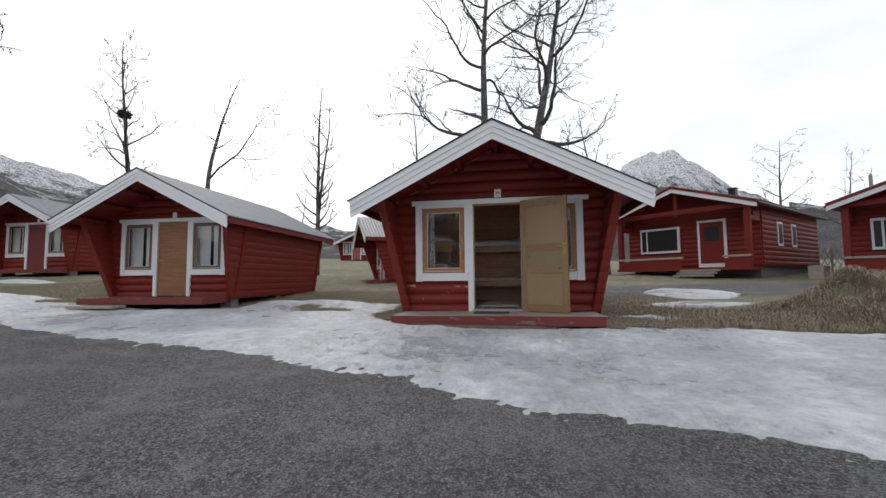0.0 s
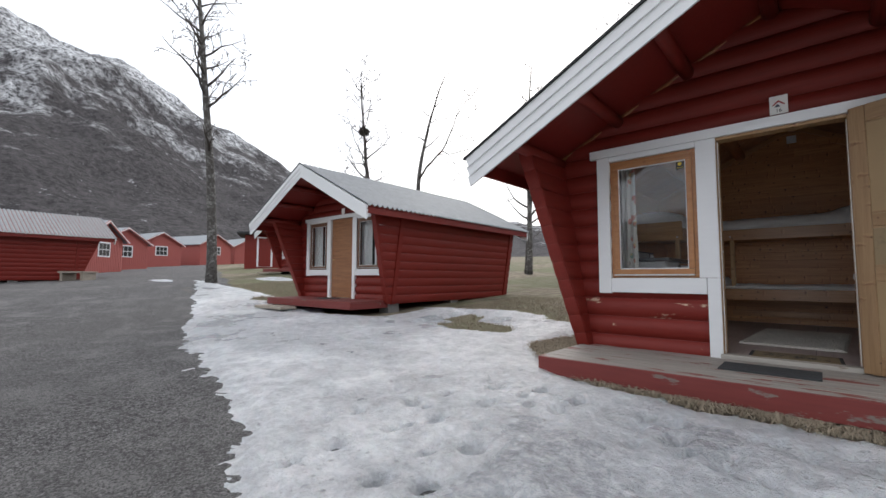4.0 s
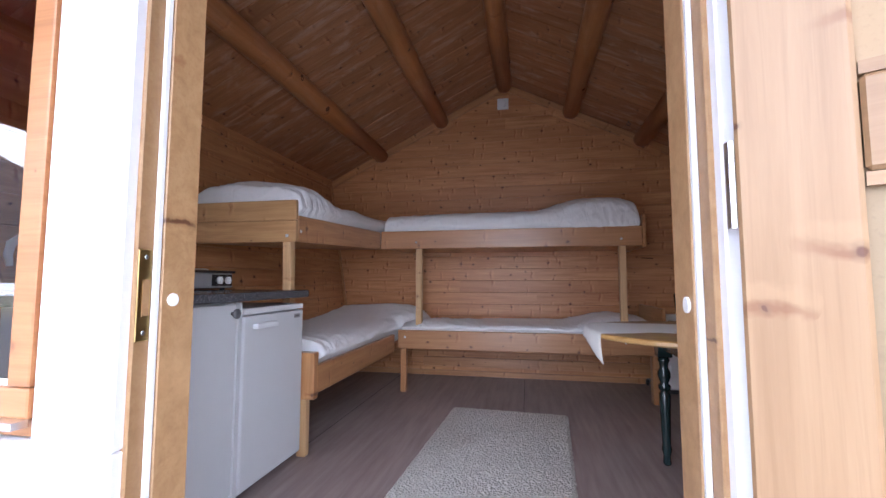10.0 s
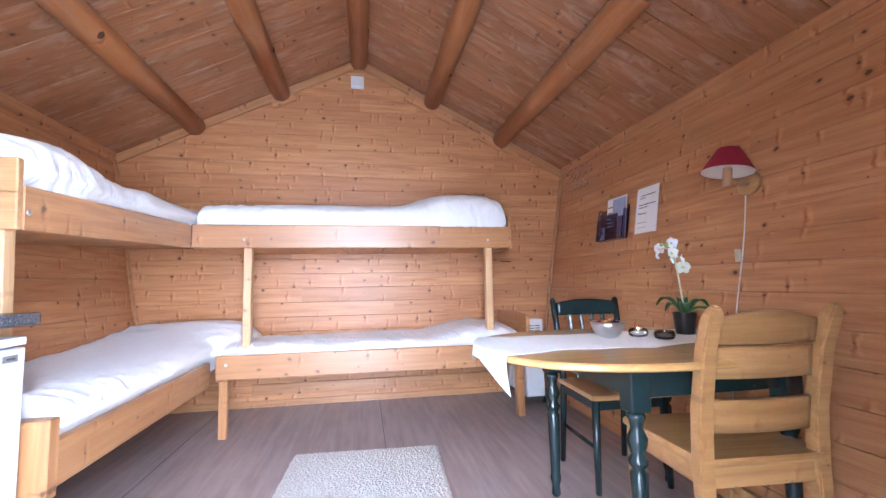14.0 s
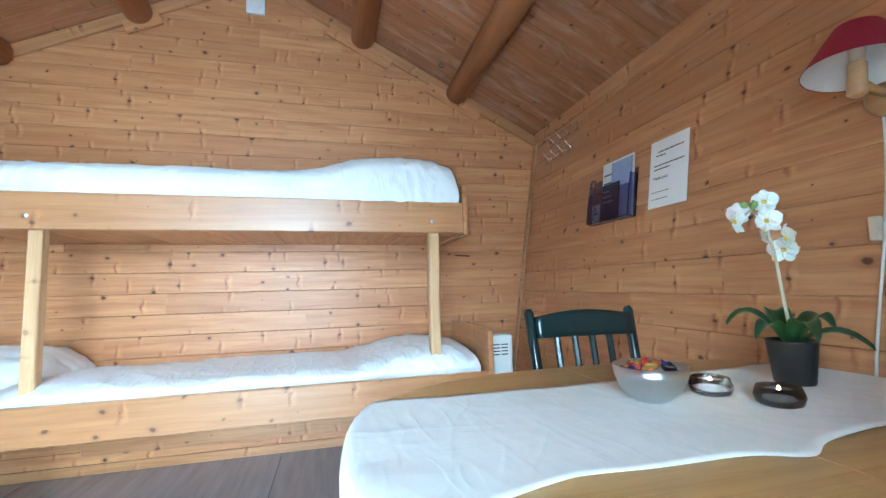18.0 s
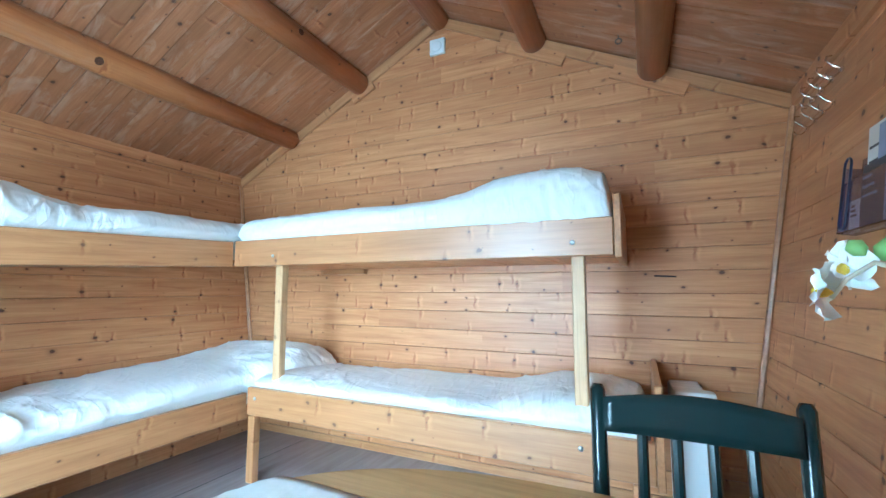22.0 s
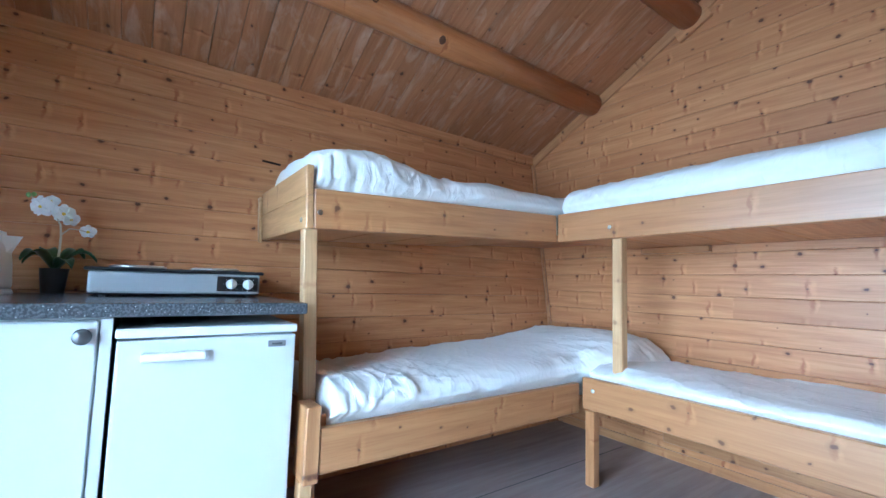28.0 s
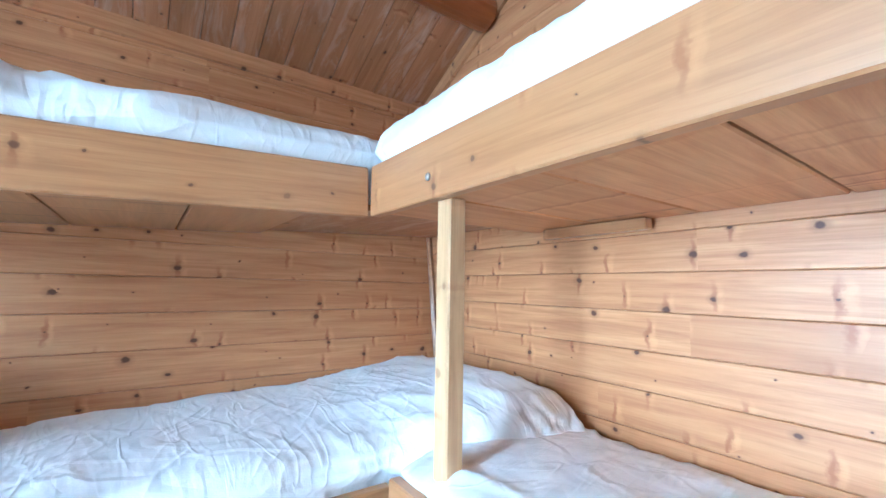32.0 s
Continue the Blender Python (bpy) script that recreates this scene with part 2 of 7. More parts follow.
def grimy(name, colour, dirt):
    """Smooth fibre board with faint clouds, hand grime and a few scuffs."""
    n = Nodes(name)
    v = n.coords(vary=5.0)
    cloud, spots, fibre = n.noise(v, 3.2, 5, 0.6), n.noise(v, 11, 4, 0.7), n.noise(v, 180, 3)
    c = n.mix(cloud, tuple(x * 0.88 for x in colour), tuple(min(1, x * 1.1) for x in colour))
    c = n.mix(n.math("MULTIPLY", n.ramp(spots, (0.60, 0.0), (0.72, 1.0)), 0.45), c, dirt)
    c = n.mix(n.math("MULTIPLY", n.ramp(fibre, (0.55, 0.0), (0.7, 1.0)), 0.2), c, dirt)
    n.bump(fibre, 0.12, 0.002)
    return n.done(c, 0.6)


PALE, HONEY, KNOT = (0.70, 0.382, 0.170), (0.485, 0.205, 0.075), (0.085, 0.027, 0.012)
MAT = dict(
    pine_wall=pine("varnished_pine_boards", PALE, HONEY, KNOT, 0.46, 1.0, 0.2, 0.10, pitch=(6.8, 9.2)),
    pine_ceiling=pine("aged_pine_ceiling", (0.56, 0.275, 0.122), (0.36, 0.150, 0.056), (0.07, 0.026, 0.014), 0.45, 1.0, 0.3, flat=True, pitch=(4.4, 8.6), scuff=0.62),
    pine_beam=pine("dark_pine_log", (0.60, 0.272, 0.096), (0.44, 0.172, 0.052), (0.07, 0.024, 0.012), 0.4, 1.0, 0.2, 0.25, pitch=(2.4, 7.0), scuff=0.22),
    pine_bed=pine("pine_bed_wood", (0.585, 0.316, 0.135), (0.42, 0.190, 0.070), (0.11, 0.04, 0.018), 0.38, 0.9, 0.2, 0.35),
    knot_wood=plain("dark_knot_wood", (0.10, 0.04, 0.02), 0.5, spread=0.6, scale=90),
    pine_end=pine("end_board_pine", (0.62, 0.375, 0.17), (0.46, 0.245, 0.095), (0.13, 0.05, 0.022), 0.42, 0.8, 0.15, 0.25, pitch=(4.0, 8.0)),
    pine_pale=pine("pale_new_pine", (0.66, 0.44, 0.225), (0.52, 0.31, 0.14), (0.2, 0.08, 0.03), 0.45, 0.5, 0.08),
    pine_door=pine("door_pine", (0.35, 0.222, 0.115), (0.27, 0.155, 0.07), (0.10, 0.036, 0.016), 0.5, 1.0, 0.15),
    pine_jamb=pine("door_frame_pine", (0.45, 0.282, 0.138), (0.345, 0.19, 0.08), (0.10, 0.036, 0.016), 0.5, 1.0, 0.2),
    pine_sash=pine("window_sash_pine", (0.46, 0.215, 0.085), (0.36, 0.15, 0.052), (0.14, 0.05, 0.02), 0.42, 0.5),
    pine_far=pine("brown_cabin_door", (0.36, 0.165, 0.066), (0.25, 0.10, 0.036), (0.12, 0.04, 0.015), 0.5, 0.4),
    sash_far=pine("weathered_brown_sash", (0.22, 0.11, 0.06), (0.15, 0.07, 0.035), (0.08, 0.03, 0.02), 0.5, 0.4),
    red_door=painted_wood("dark_red_door_paint", (0.17, 0.022, 0.02), (0.5, 0.36, 0.25), 0.0, 0.5),
    table_wood=pine("lacquered_table_wood", (0.58, 0.355, 0.125), (0.48, 0.275, 0.09), (0.38, 0.19, 0.05), 0.22, 0.1, 0.08, 0.5, flat=True),
    mdf=grimy("door_panel_board", (0.315, 0.213, 0.112), (0.17, 0.11, 0.06)),
    mdf_grimy=grimy("stained_door_panel_board", (0.255, 0.185, 0.103), (0.12, 0.085, 0.05)),
    red=painted_wood("red_log_paint", (0.168, 0.0165, 0.0105), (0.52, 0.36, 0.24), 0.0, 0.5, 0.32, Specular_IOR_Level=0.3),
    red_worn=painted_wood("worn_red_log_paint", (0.18, 0.0185, 0.0125), (0.60, 0.45, 0.33), 0.37, 0.5, 0.28, 4.5, Specular_IOR_Level=0.3),
    red_dark=painted_wood("dark_red_soffit_paint", (0.17, 0.016, 0.011), (0.4, 0.3, 0.2), 0.0, 0.45, Specular_IOR_Level=0.35),
    # paler, pinker red than the log paint
    red_far=painted_wood("pale_red_boarding", (0.37, 0.095, 0.082), (0.5, 0.36, 0.25), 0.0, 0.6),
    white=painted_wood("white_trim_paint", (0.74, 0.75, 0.76), (0.5, 0.4, 0.3), 0.0, 0.4, 0.04),
    deck=painted_wood("weathered_deck_boards", (0.27, 0.245, 0.22), (0.22, 0.05, 0.04), 0.395, 0.7, 0.6, 2.6),
    deck_front=painted_wood("flaking_red_deck_edge", (0.15, 0.022, 0.018), (0.20, 0.16, 0.14), 0.37, 0.6, 0.3, 3.4),
    red_deck=painted_wood("worn_red_deck_boards", (0.16, 0.035, 0.03), (0.28, 0.22, 0.2), 0.36, 0.65, 0.25, 2.0),
    roof_felt=plain("black_roofing_felt", (0.03, 0.032, 0.035), 0.8, spread=0.3, scale=20),
    roof_metal=plain("wet_corrugated_steel", (0.225, 0.235, 0.245), 0.42, 0.35, 0.3, 6.0),
    roof_gray=plain("gray_roof_sheet", (0.25, 0.27, 0.29), 0.55, 0.1, 0.25, 8.0),
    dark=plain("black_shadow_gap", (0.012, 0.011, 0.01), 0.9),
    green_black=plain("dark_green_gloss_paint", (0.012, 0.024, 0.024), 0.22, spread=0.3, scale=9, relief=0.25),
    chair_wood=pine("honey_chair_wood", (0.56, 0.33, 0.125), (0.42, 0.215, 0.07), (0.17, 0.07, 0.025), 0.32, 0.5, 0.15, 0.4),
    white_lacquer=plain("white_cabinet_lacquer", (0.63, 0.645, 0.65), 0.3, spread=0.02, relief=0.05),
    white_plastic=plain("white_plastic", (0.78, 0.79, 0.79), 0.35, spread=0.03, relief=0.04),
    cream=plain("cream_plastic", (0.66, 0.58, 0.44), 0.4, spread=0.04),
    black_plastic=plain("black_plastic", (0.015, 0.015, 0.016), 0.35, spread=0.2),
    steel=plain("brushed_steel", (0.62, 0.62, 0.62), 0.28, 1.0, 0.06, 30),
    bowl_steel=plain("satin_bowl_steel", (0.60, 0.595, 0.585), 0.3, 1.0, 0.06, 30),
    chrome=plain("chrome", (0.72, 0.72, 0.72), 0.12, 1.0, 0.03),
    brass=plain("worn_brass", (0.50, 0.36, 0.14), 0.35, 1.0, 0.15),
    gray_metal=plain("dull_gray_knob", (0.16, 0.165, 0.17), 0.35, 0.7, 0.1),
    badge_gray=plain("brushed_gray_badge", (0.36, 0.37, 0.38), 0.35, 0.6, 0.06),
    hob=plain("gray_hob_enamel", (0.42, 0.44, 0.46), 0.35, 0.2, 0.04),
    pot=plain("black_plant_pot", (0.014, 0.014, 0.015), 0.4),
    leaf=plain("orchid_leaf", (0.028, 0.075, 0.026), 0.35, spread=0.3, scale=20),
    petal=plain("white_orchid_petal", (0.82, 0.82, 0.80), 0.55, spread=0.05, Subsurface_Weight=0.15),
    bud=plain("pale_green_bud", (0.22, 0.36, 0.10), 0.45, spread=0.2),
    stem=plain("pale_orchid_stem", (0.52, 0.46, 0.34), 0.5),
    shade=plain("red_lamp_shade_cloth", (0.28, 0.012, 0.03), 0.75, spread=0.1, scale=120),
    shade_in=plain("white_shade_lining", (0.78, 0.76, 0.72), 0.7, spread=0.03),
    paper=plain("white_paper", (0.82, 0.81, 0.79), 0.7, spread=0.02),
    ink=plain("printed_ink", (0.10, 0.10, 0.11), 0.7),
    brochure_blue=plain("dark_blue_brochure", (0.016, 0.02, 0.06), 0.3),
    brochure_pale=plain("pale_blue_brochure", (0.32, 0.38, 0.58), 0.3, spread=0.25, scale=25),
    rubber=plain("dark_gray_rubber_mat", (0.036, 0.038, 0.041), 0.85, spread=0.35, scale=60, relief=0.6),
    twig=plain("dark_bare_twigs", (0.062, 0.053, 0.048), 0.85, spread=0.3),
    weather=plain("weathered_gray_wood", (0.32, 0.28, 0.23), 0.75, spread=0.3, scale=8),
    stone=plain("gray_foundation_block", (0.16, 0.155, 0.15), 0.85, spread=0.3),
    gray_pole=plain("gray_pole", (0.2, 0.19, 0.18), 0.8, spread=0.2),
    yellow=plain("yellow_sticker_print", (0.75, 0.55, 0.05), 0.5),
    flame=None, glass=None,
)


def glass(name, tint, rough=0.0):
    n = Nodes(name)
    return n.done(tint, rough, Transmission_Weight=1.0, IOR=1.45)


MAT["glass"] = glass("window_glass", (0.97, 0.98, 0.98))
MAT["clear"] = glass("clear_votive_glass", (0.95, 0.95, 0.95), 0.03)
MAT["smoke"] = glass("smoked_votive_glass", (0.35, 0.33, 0.32), 0.03)
MAT["acrylic"] = glass("tinted_acrylic", (0.50, 0.55, 0.85), 0.05)
n = Nodes("candle_flame")
MAT["flame"] = n.done((1.0, 0.6, 0.25), 0.5, Emission_Color=(1.0, 0.55, 0.2, 1), Emission_Strength=14.0)


def cloth(name, colour, weave=260, rough=0.85, crisp=0.22):
    n = Nodes(name)
    v = n.coords()
    a, b = n.noise(v, 3.0, 4), n.noise(v, weave, 2)
    c = n.mix(a, tuple(x * 0.95 for x in colour), colour)
    def crease(scale, turn, size, warp):
        mp = n.add("ShaderNodeMapping")
        mp.inputs["Rotation"].default_value = (0, 0, radians(turn))
        n.link(n.coords(), mp.inputs["Vector"])
        mq = n.add("ShaderNodeMapping")
        mq.inputs["Scale"].default_value = scale
        n.link(mp.outputs[0], mq.inputs["Vector"])
        return n.ramp(n.noise(mq.outputs[0], size, 2, 0.45, warp), (0.43, 0.0), (0.495, 1.0), (0.515, 0.85), (0.60, 0.0))

    height = n.math("ADD", n.math("MULTIPLY", b, 0.03), n.math("MULTIPLY", n.noise(n.coords((1.0, 1.8, 1.0)), 3.2, 3, 0.5, 0.8), 0.7))
    for scale, turn, size, warp, k in (((1.0, 3.2, 1.5), 12, 1.7, 0.7, 1.0), ((3.6, 1.0, 1.5), -18, 1.9, 0.6, 0.8), ((2.4, 1.0, 1.5), 35, 3.6, 0.5, 0.5), ((6.0, 1.3, 2.0), -4, 2.6, 0.5, 0.45)):
        height = n.math("ADD", height, n.math("MULTIPLY", crease(scale, turn, size, warp), k * crisp))
    n.bump(height, 0.55, 0.022)
    return n.done(c, rough, Sheen_Weight=0.2)


MAT["linen"] = cloth("white_bed_linen", (0.84, 0.845, 0.84))
MAT["runner"] = cloth("white_table_runner", (0.70, 0.675, 0.62), 500, crisp=0.10)


def build_rug():
    n = Nodes("shaggy_pale_rug")
    v = n.coords()
    f, g = n.voronoi(v, 95), n.noise(v, 6, 4)
    c = n.mix(n.math("ADD", n.math("MULTIPLY", f, 0.8), n.math("MULTIPLY", g, 0.4), True), (0.44, 0.415, 0.37), (0.74, 0.71, 0.65))
    n.bump(f, 1.0, 0.01)
    return n.done(c, 0.95)


def build_floor():
    """Worn vinyl with faint plank streaks along y."""
    n = Nodes("mauve_gray_vinyl_planks")
    v = n.coords((14, 1.1, 1))
    w = n.coords((1, 1, 1))
    a, b = n.noise(v, 2.0, 6, 0.6), n.noise(w, 2.3, 4)
    c = n.ramp(a, (0.3, (0.26, 0.198, 0.182)), (0.55, (0.37, 0.30, 0.278)), (0.75, (0.45, 0.37, 0.345)))
    c = n.mix(n.math("MULTIPLY", b, 0.5), c, (0.32, 0.252, 0.24))
    n.bump(a, 0.05, 0.002)
    return n.done(c, n.math("ADD", n.math("MULTIPLY", b, 0.2), 0.3))


def build_counter():
    n = Nodes("speckled_gray_laminate")
    v = n.coords()
    d, e = n.voronoi(v, 230), n.voronoi(v, 90)
    c = n.mix(n.ramp(n.noise(v, 160, 3), (0.45, 0.0), (0.6, 1.0)), (0.055, 0.058, 0.064), (0.115, 0.12, 0.13))
    c = n.mix(n.ramp(e, (0.10, 1.0), (0.18, 0.0)), c, (0.42, 0.43, 0.44))
    c = n.mix(n.ramp(d, (0.1, 1.0), (0.16, 0.0)), c, (0.02, 0.02, 0.022))
    return n.done(c, 0.25)


def build_curtain():
    """White cotton with a printed column of coloured motifs."""
    n = Nodes("printed_curtain_cotton")
    v = n.coords()
    d = n.voronoi(v, 11)
    p = n.add("ShaderNodeTexNoise")
    n.link(v, p.inputs["Vector"])
    p.inputs["Scale"].default_value = 7
    hue = n.mix(n.ramp(p.outputs[0], (0.45, 0.0), (0.55, 1.0)), (0.55, 0.14, 0.10), (0.20, 0.36, 0.28))
    hue = n.mix(n.ramp(n.noise(v, 13, 2), (0.55, 0.0), (0.6, 1.0)), hue, (0.70, 0.50, 0.20))
    sep = n.add("ShaderNodeSeparateXYZ")
    n.link(v, sep.inputs[0])
    band = n.math("GREATER_THAN", n.math("ABSOLUTE", sep.outputs[0]), 0.085)
    mask = n.math("MULTIPLY", n.ramp(d, (0.30, 1.0), (0.38, 0.0)), band)
    c = n.mix(n.math("MULTIPLY", mask, 0.8), (0.62, 0.61, 0.57), hue)
    n.bump(n.noise(v, 300, 2), 0.2, 0.002)
    return n.done(c, 0.85)


def build_doormat():
    n = Nodes("printed_coir_mat")
    v = n.coords()
    sep = n.add("ShaderNodeSeparateXYZ")
    n.link(v, sep.inputs[0])
    band = n.math("MULTIPLY", n.math("LESS_THAN", n.math("ABSOLUTE", sep.outputs[1]), 0.10), n.math("LESS_THAN", n.math("ABSOLUTE", sep.outputs[0]), 0.22))
    marks = n.math("MULTIPLY", n.ramp(n.noise(n.coords((1.0, 1.6, 1.0)), 26, 2), (0.5, 0.0), (0.55, 1.0)), band)
    c = n.mix(marks, n.mix(n.noise(v, 120, 3), (0.13, 0.095, 0.055), (0.25, 0.185, 0.105)), (0.04, 0.03, 0.022))
    n.bump(n.noise(v, 300, 2), 0.8, 0.006)
    return n.done(c, 0.95)


def build_ground():
    """Thawed lawn: dead straw, mud and a little green."""
    n = Nodes("thawed_winter_lawn")
    v = n.coords(world_space=True)
    a, b, c3 = n.noise(v, 0.35, 5), n.noise(v, 3.2, 6, 0.65), n.noise(v, 38, 4, 0.7)
    straw = n.mix(n.ramp(c3, (0.3, 0.0), (0.7, 1.0)), (0.12, 0.098, 0.068), (0.42, 0.36, 0.265))
    mud = n.mix(c3, (0.085, 0.068, 0.05), (0.24, 0.19, 0.13))
    green = n.mix(c3, (0.06, 0.075, 0.03), (0.20, 0.21, 0.10))
    c = n.mix(n.ramp(b, (0.42, 0.0), (0.58, 1.0)), straw, mud)
    c = n.mix(n.math("MULTIPLY", n.ramp(a, (0.44, 0.0), (0.58, 1.0)), 0.7), c, green)
    n.bump(n.math("ADD", c3, b), 0.8, 0.05)
    return n.done(c, 0.95)


def build_road():
    """Old asphalt with loose gravel and pale dusty patches."""
    n = Nodes("gravelly_asphalt")
    v = n.coords(world_space=True)
    big, mid, grit, lumps = n.noise(v, 0.45, 4), n.noise(v, 1.7, 6, 0.68), n.noise(v, 75, 5, 0.85), n.noise(v, 27, 4, 0.8)
    peb = n.add("ShaderNodeTexVoronoi")
    n.link(v, peb.inputs["Vector"])
    peb.inputs["Scale"].default_value = 48
    shade_ = n.add("ShaderNodeSeparateColor")
    n.link(peb.outputs["Color"], shade_.inputs[0])
    c = n.mix(n.ramp(grit, (0.42, 0.0), (0.58, 1.0)), (0.017, 0.016, 0.017), (0.26, 0.252, 0.25))
    c = n.mix(n.ramp(lumps, (0.44, 0.75), (0.52, 0.0)), c, (0.018, 0.015, 0.016))
    chips = n.math("MULTIPLY", n.ramp(shade_.outputs[0], (0.62, 0.0), (0.95, 0.9)), n.ramp(peb.outputs["Distance"], (0.25, 1.0), (0.42, 0.0)))
    c = n.mix(chips, c, (0.34, 0.335, 0.33))
    c = n.mix(n.math("MULTIPLY", n.ramp(mid, (0.50, 0.0), (0.62, 1.0)), n.ramp(grit, (0.44, 0.05), (0.56, 0.75))), c, n.mix(grit, (0.14, 0.135, 0.13), (0.42, 0.41, 0.40)))
    c = n.mix(n.math("MULTIPLY", n.ramp(big, (0.42, 0.0), (0.6, 1.0)), 0.3), c, (0.10, 0.096, 0.094))
    n.bump(n.math("ADD", n.math("ADD", grit, n.math("MULTIPLY", lumps, 1.2)), n.math("MULTIPLY", peb.outputs["Distance"], -0.8)), 1.0, 0.022)
    return n.done(c, 0.85)


def build_snow():
    """Old refrozen snow: gray icy glaze, grit and white crust."""
    n = Nodes("old_icy_snow")
    v = n.coords(world_space=True)
    a, b, g = n.noise(v, 0.8, 5, 0.6), n.noise(v, 7, 5, 0.65), n.noise(v, 110, 2)
    c = n.ramp(n.math("ADD", n.math("MULTIPLY", a, 0.6), n.math("MULTIPLY", b, 0.4)), (0.36, (0.27, 0.278, 0.295)), (0.5, (0.46, 0.47, 0.49)), (0.64, (0.74, 0.745, 0.755)))
    c = n.mix(n.ramp(g, (0.62, 0.0), (0.70, 0.7)), c, (0.24, 0.23, 0.22))
    pits = n.math("MULTIPLY", n.ramp(n.voronoi(v, 13), (0.05, 1.0), (0.22, 0.0)), n.ramp(n.noise(v, 1.7, 3), (0.48, 0.0), (0.6, 1.0)))
    crust = n.ramp(n.noise(v, 22, 5, 0.75), (0.44, 0.0), (0.62, 1.0))
    c = n.mix(n.math("MULTIPLY", crust, 0.32), c, (0.80, 0.80, 0.81))
    c = n.mix(n.math("MULTIPLY", pits, 0.65), c, (0.25, 0.25, 0.26))
    b = n.math("SUBTRACT", b, n.math("MULTIPLY", pits, 0.35))
    n.bump(n.math("ADD", b, n.math("MULTIPLY", n.noise(v, 26, 5, 0.7), 0.8)), 1.0, 0.05)
    return n.done(c, n.ramp(a, (0.4, 0.25), (0.6, 0.6)), Subsurface_Weight=0.05)


def build_bark():
    """Rough dark bark with pale lichen and cracks."""
    n = Nodes("lichened_birch_bark")
    v = n.coords(vary=5.0)
    a, b, f = n.noise(v, 5, 6, 0.7), n.noise(v, 17, 5, 0.7), n.noise(v, 60, 4, 0.7)
    c = n.mix(n.ramp(f, (0.35, 0.0), (0.65, 1.0)), (0.035, 0.031, 0.029), (0.12, 0.11, 0.10))
    c = n.mix(n.ramp(n.math("ADD", n.math("MULTIPLY", a, 0.5), n.math("MULTIPLY", b, 0.5)), (0.50, 0.0), (0.58, 0.85)), c, n.mix(f, (0.16, 0.155, 0.15), (0.36, 0.355, 0.34)))
    c = n.mix(n.ramp(b, (0.32, 0.9), (0.42, 0.0)), c, (0.018, 0.016, 0.015))
    n.bump(n.math("ADD", b, n.math("MULTIPLY", f, 0.5)), 1.0, 0.03)
    return n.done(c, 0.92)


def build_mountain():
    """Birch forest thinning out into snow fields and rock."""
    n = Nodes("snow_patched_birch_slope")
    v = n.coords(world_space=True)
    m = n.add("ShaderNodeMapping")
    m.inputs["Scale"].default_value = (1, 1, 0.28)
    n.link(v, m.inputs["Vector"])
    trees, gully, patch = n.noise(m.outputs[0], 0.30, 5, 0.75), n.noise(m.outputs[0], 0.018, 6, 0.6), n.noise(m.outputs[0], 0.06, 5, 0.65)
    sep = n.add("ShaderNodeSeparateXYZ")
    n.link(v, sep.inputs[0])
    high = n.math("DIVIDE", sep.outputs[2], 330.0)
    wood = n.mix(n.ramp(trees, (0.34, 0.0), (0.68, 1.0)), (0.010, 0.009, 0.011), (0.092, 0.082, 0.086))
    flecks = n.ramp(n.noise(m.outputs[0], 0.11, 4, 0.8), (0.64, 0.0), (0.70, 0.6))
    wood = n.mix(flecks, wood, (0.55, 0.56, 0.58))
    snow = n.mix(n.ramp(trees, (0.40, 0.0), (0.56, 1.0)), (0.07, 0.07, 0.073), (0.80, 0.81, 0.83))
    level = n.math("ADD", n.math("ADD", n.math("MULTIPLY", gully, 0.9), n.math("MULTIPLY", patch, 0.75)), n.math("MULTIPLY", high, 0.62))
    c = n.mix(n.ramp(n.math("MULTIPLY", level, 0.5), (0.535, 0.0), (0.66, 0.95)), wood, snow)
    n.bump(trees, 1.0, 3.0)
    return n.done(c, 0.95)


MAT.update(rug=build_rug(), floor=build_floor(), counter=build_counter(), curtain=build_curtain(), doormat=build_doormat(), ground=build_ground(), road=build_road(), snow=build_snow(), mountain=build_mountain())
MAT["bark"] = build_bark()
MAT["straw"] = plain("dead_grass_blades", (0.29, 0.24, 0.175), 0.9, spread=0.6, scale=3)
for key, col in dict(candy_red=(0.34, 0.02, 0.02), candy_blue=(0.012, 0.018, 0.12), candy_gold=(0.40, 0.22, 0.05), candy_black=(0.02, 0.015, 0.015), candy_orange=(0.40, 0.09, 0.03)).items():
    MAT[key] = plain(key + "_wrapper", col, 0.25, spread=0.2)


# ---- mesh helpers ----
def finish(bm, name, mat, smooth=False):
    me = bpy.data.meshes.new(name)
    bmesh.ops.recalc_face_normals(bm, faces=bm.faces)
    for f in bm.faces:
        f.smooth = smooth
    bm.to_mesh(me)
    bm.free()
    me.materials.append(mat if not isinstance(mat, str) else MAT[mat])
    return me


def thing(name, m=None, label="", category="", group="", kind=""):
    ob = new(name)
    ob.empty_display_size = 0.1
    if m is not None:
        ob.matrix_basis = m
    return tagged(ob, label, category, group, kind)


def part(name, bm, material, parent=None, label="", m=None, smooth=False):
    """One mesh object under a thing or a part."""
    me = bm if isinstance(bm, bpy.types.Mesh) else finish(bm, name, material, smooth)
    ob = new(name, me)
    ob.parent = parent
    if m is not None:
        ob.matrix_basis = m
    return tagged(ob, label)


def solo(name, bm, material, m=None, label="", category="", group="", kind="", smooth=False):
    """A top-level thing of one mesh."""
    return tagged(part(name, bm, material, None, "", m, smooth), label, category, group, kind)


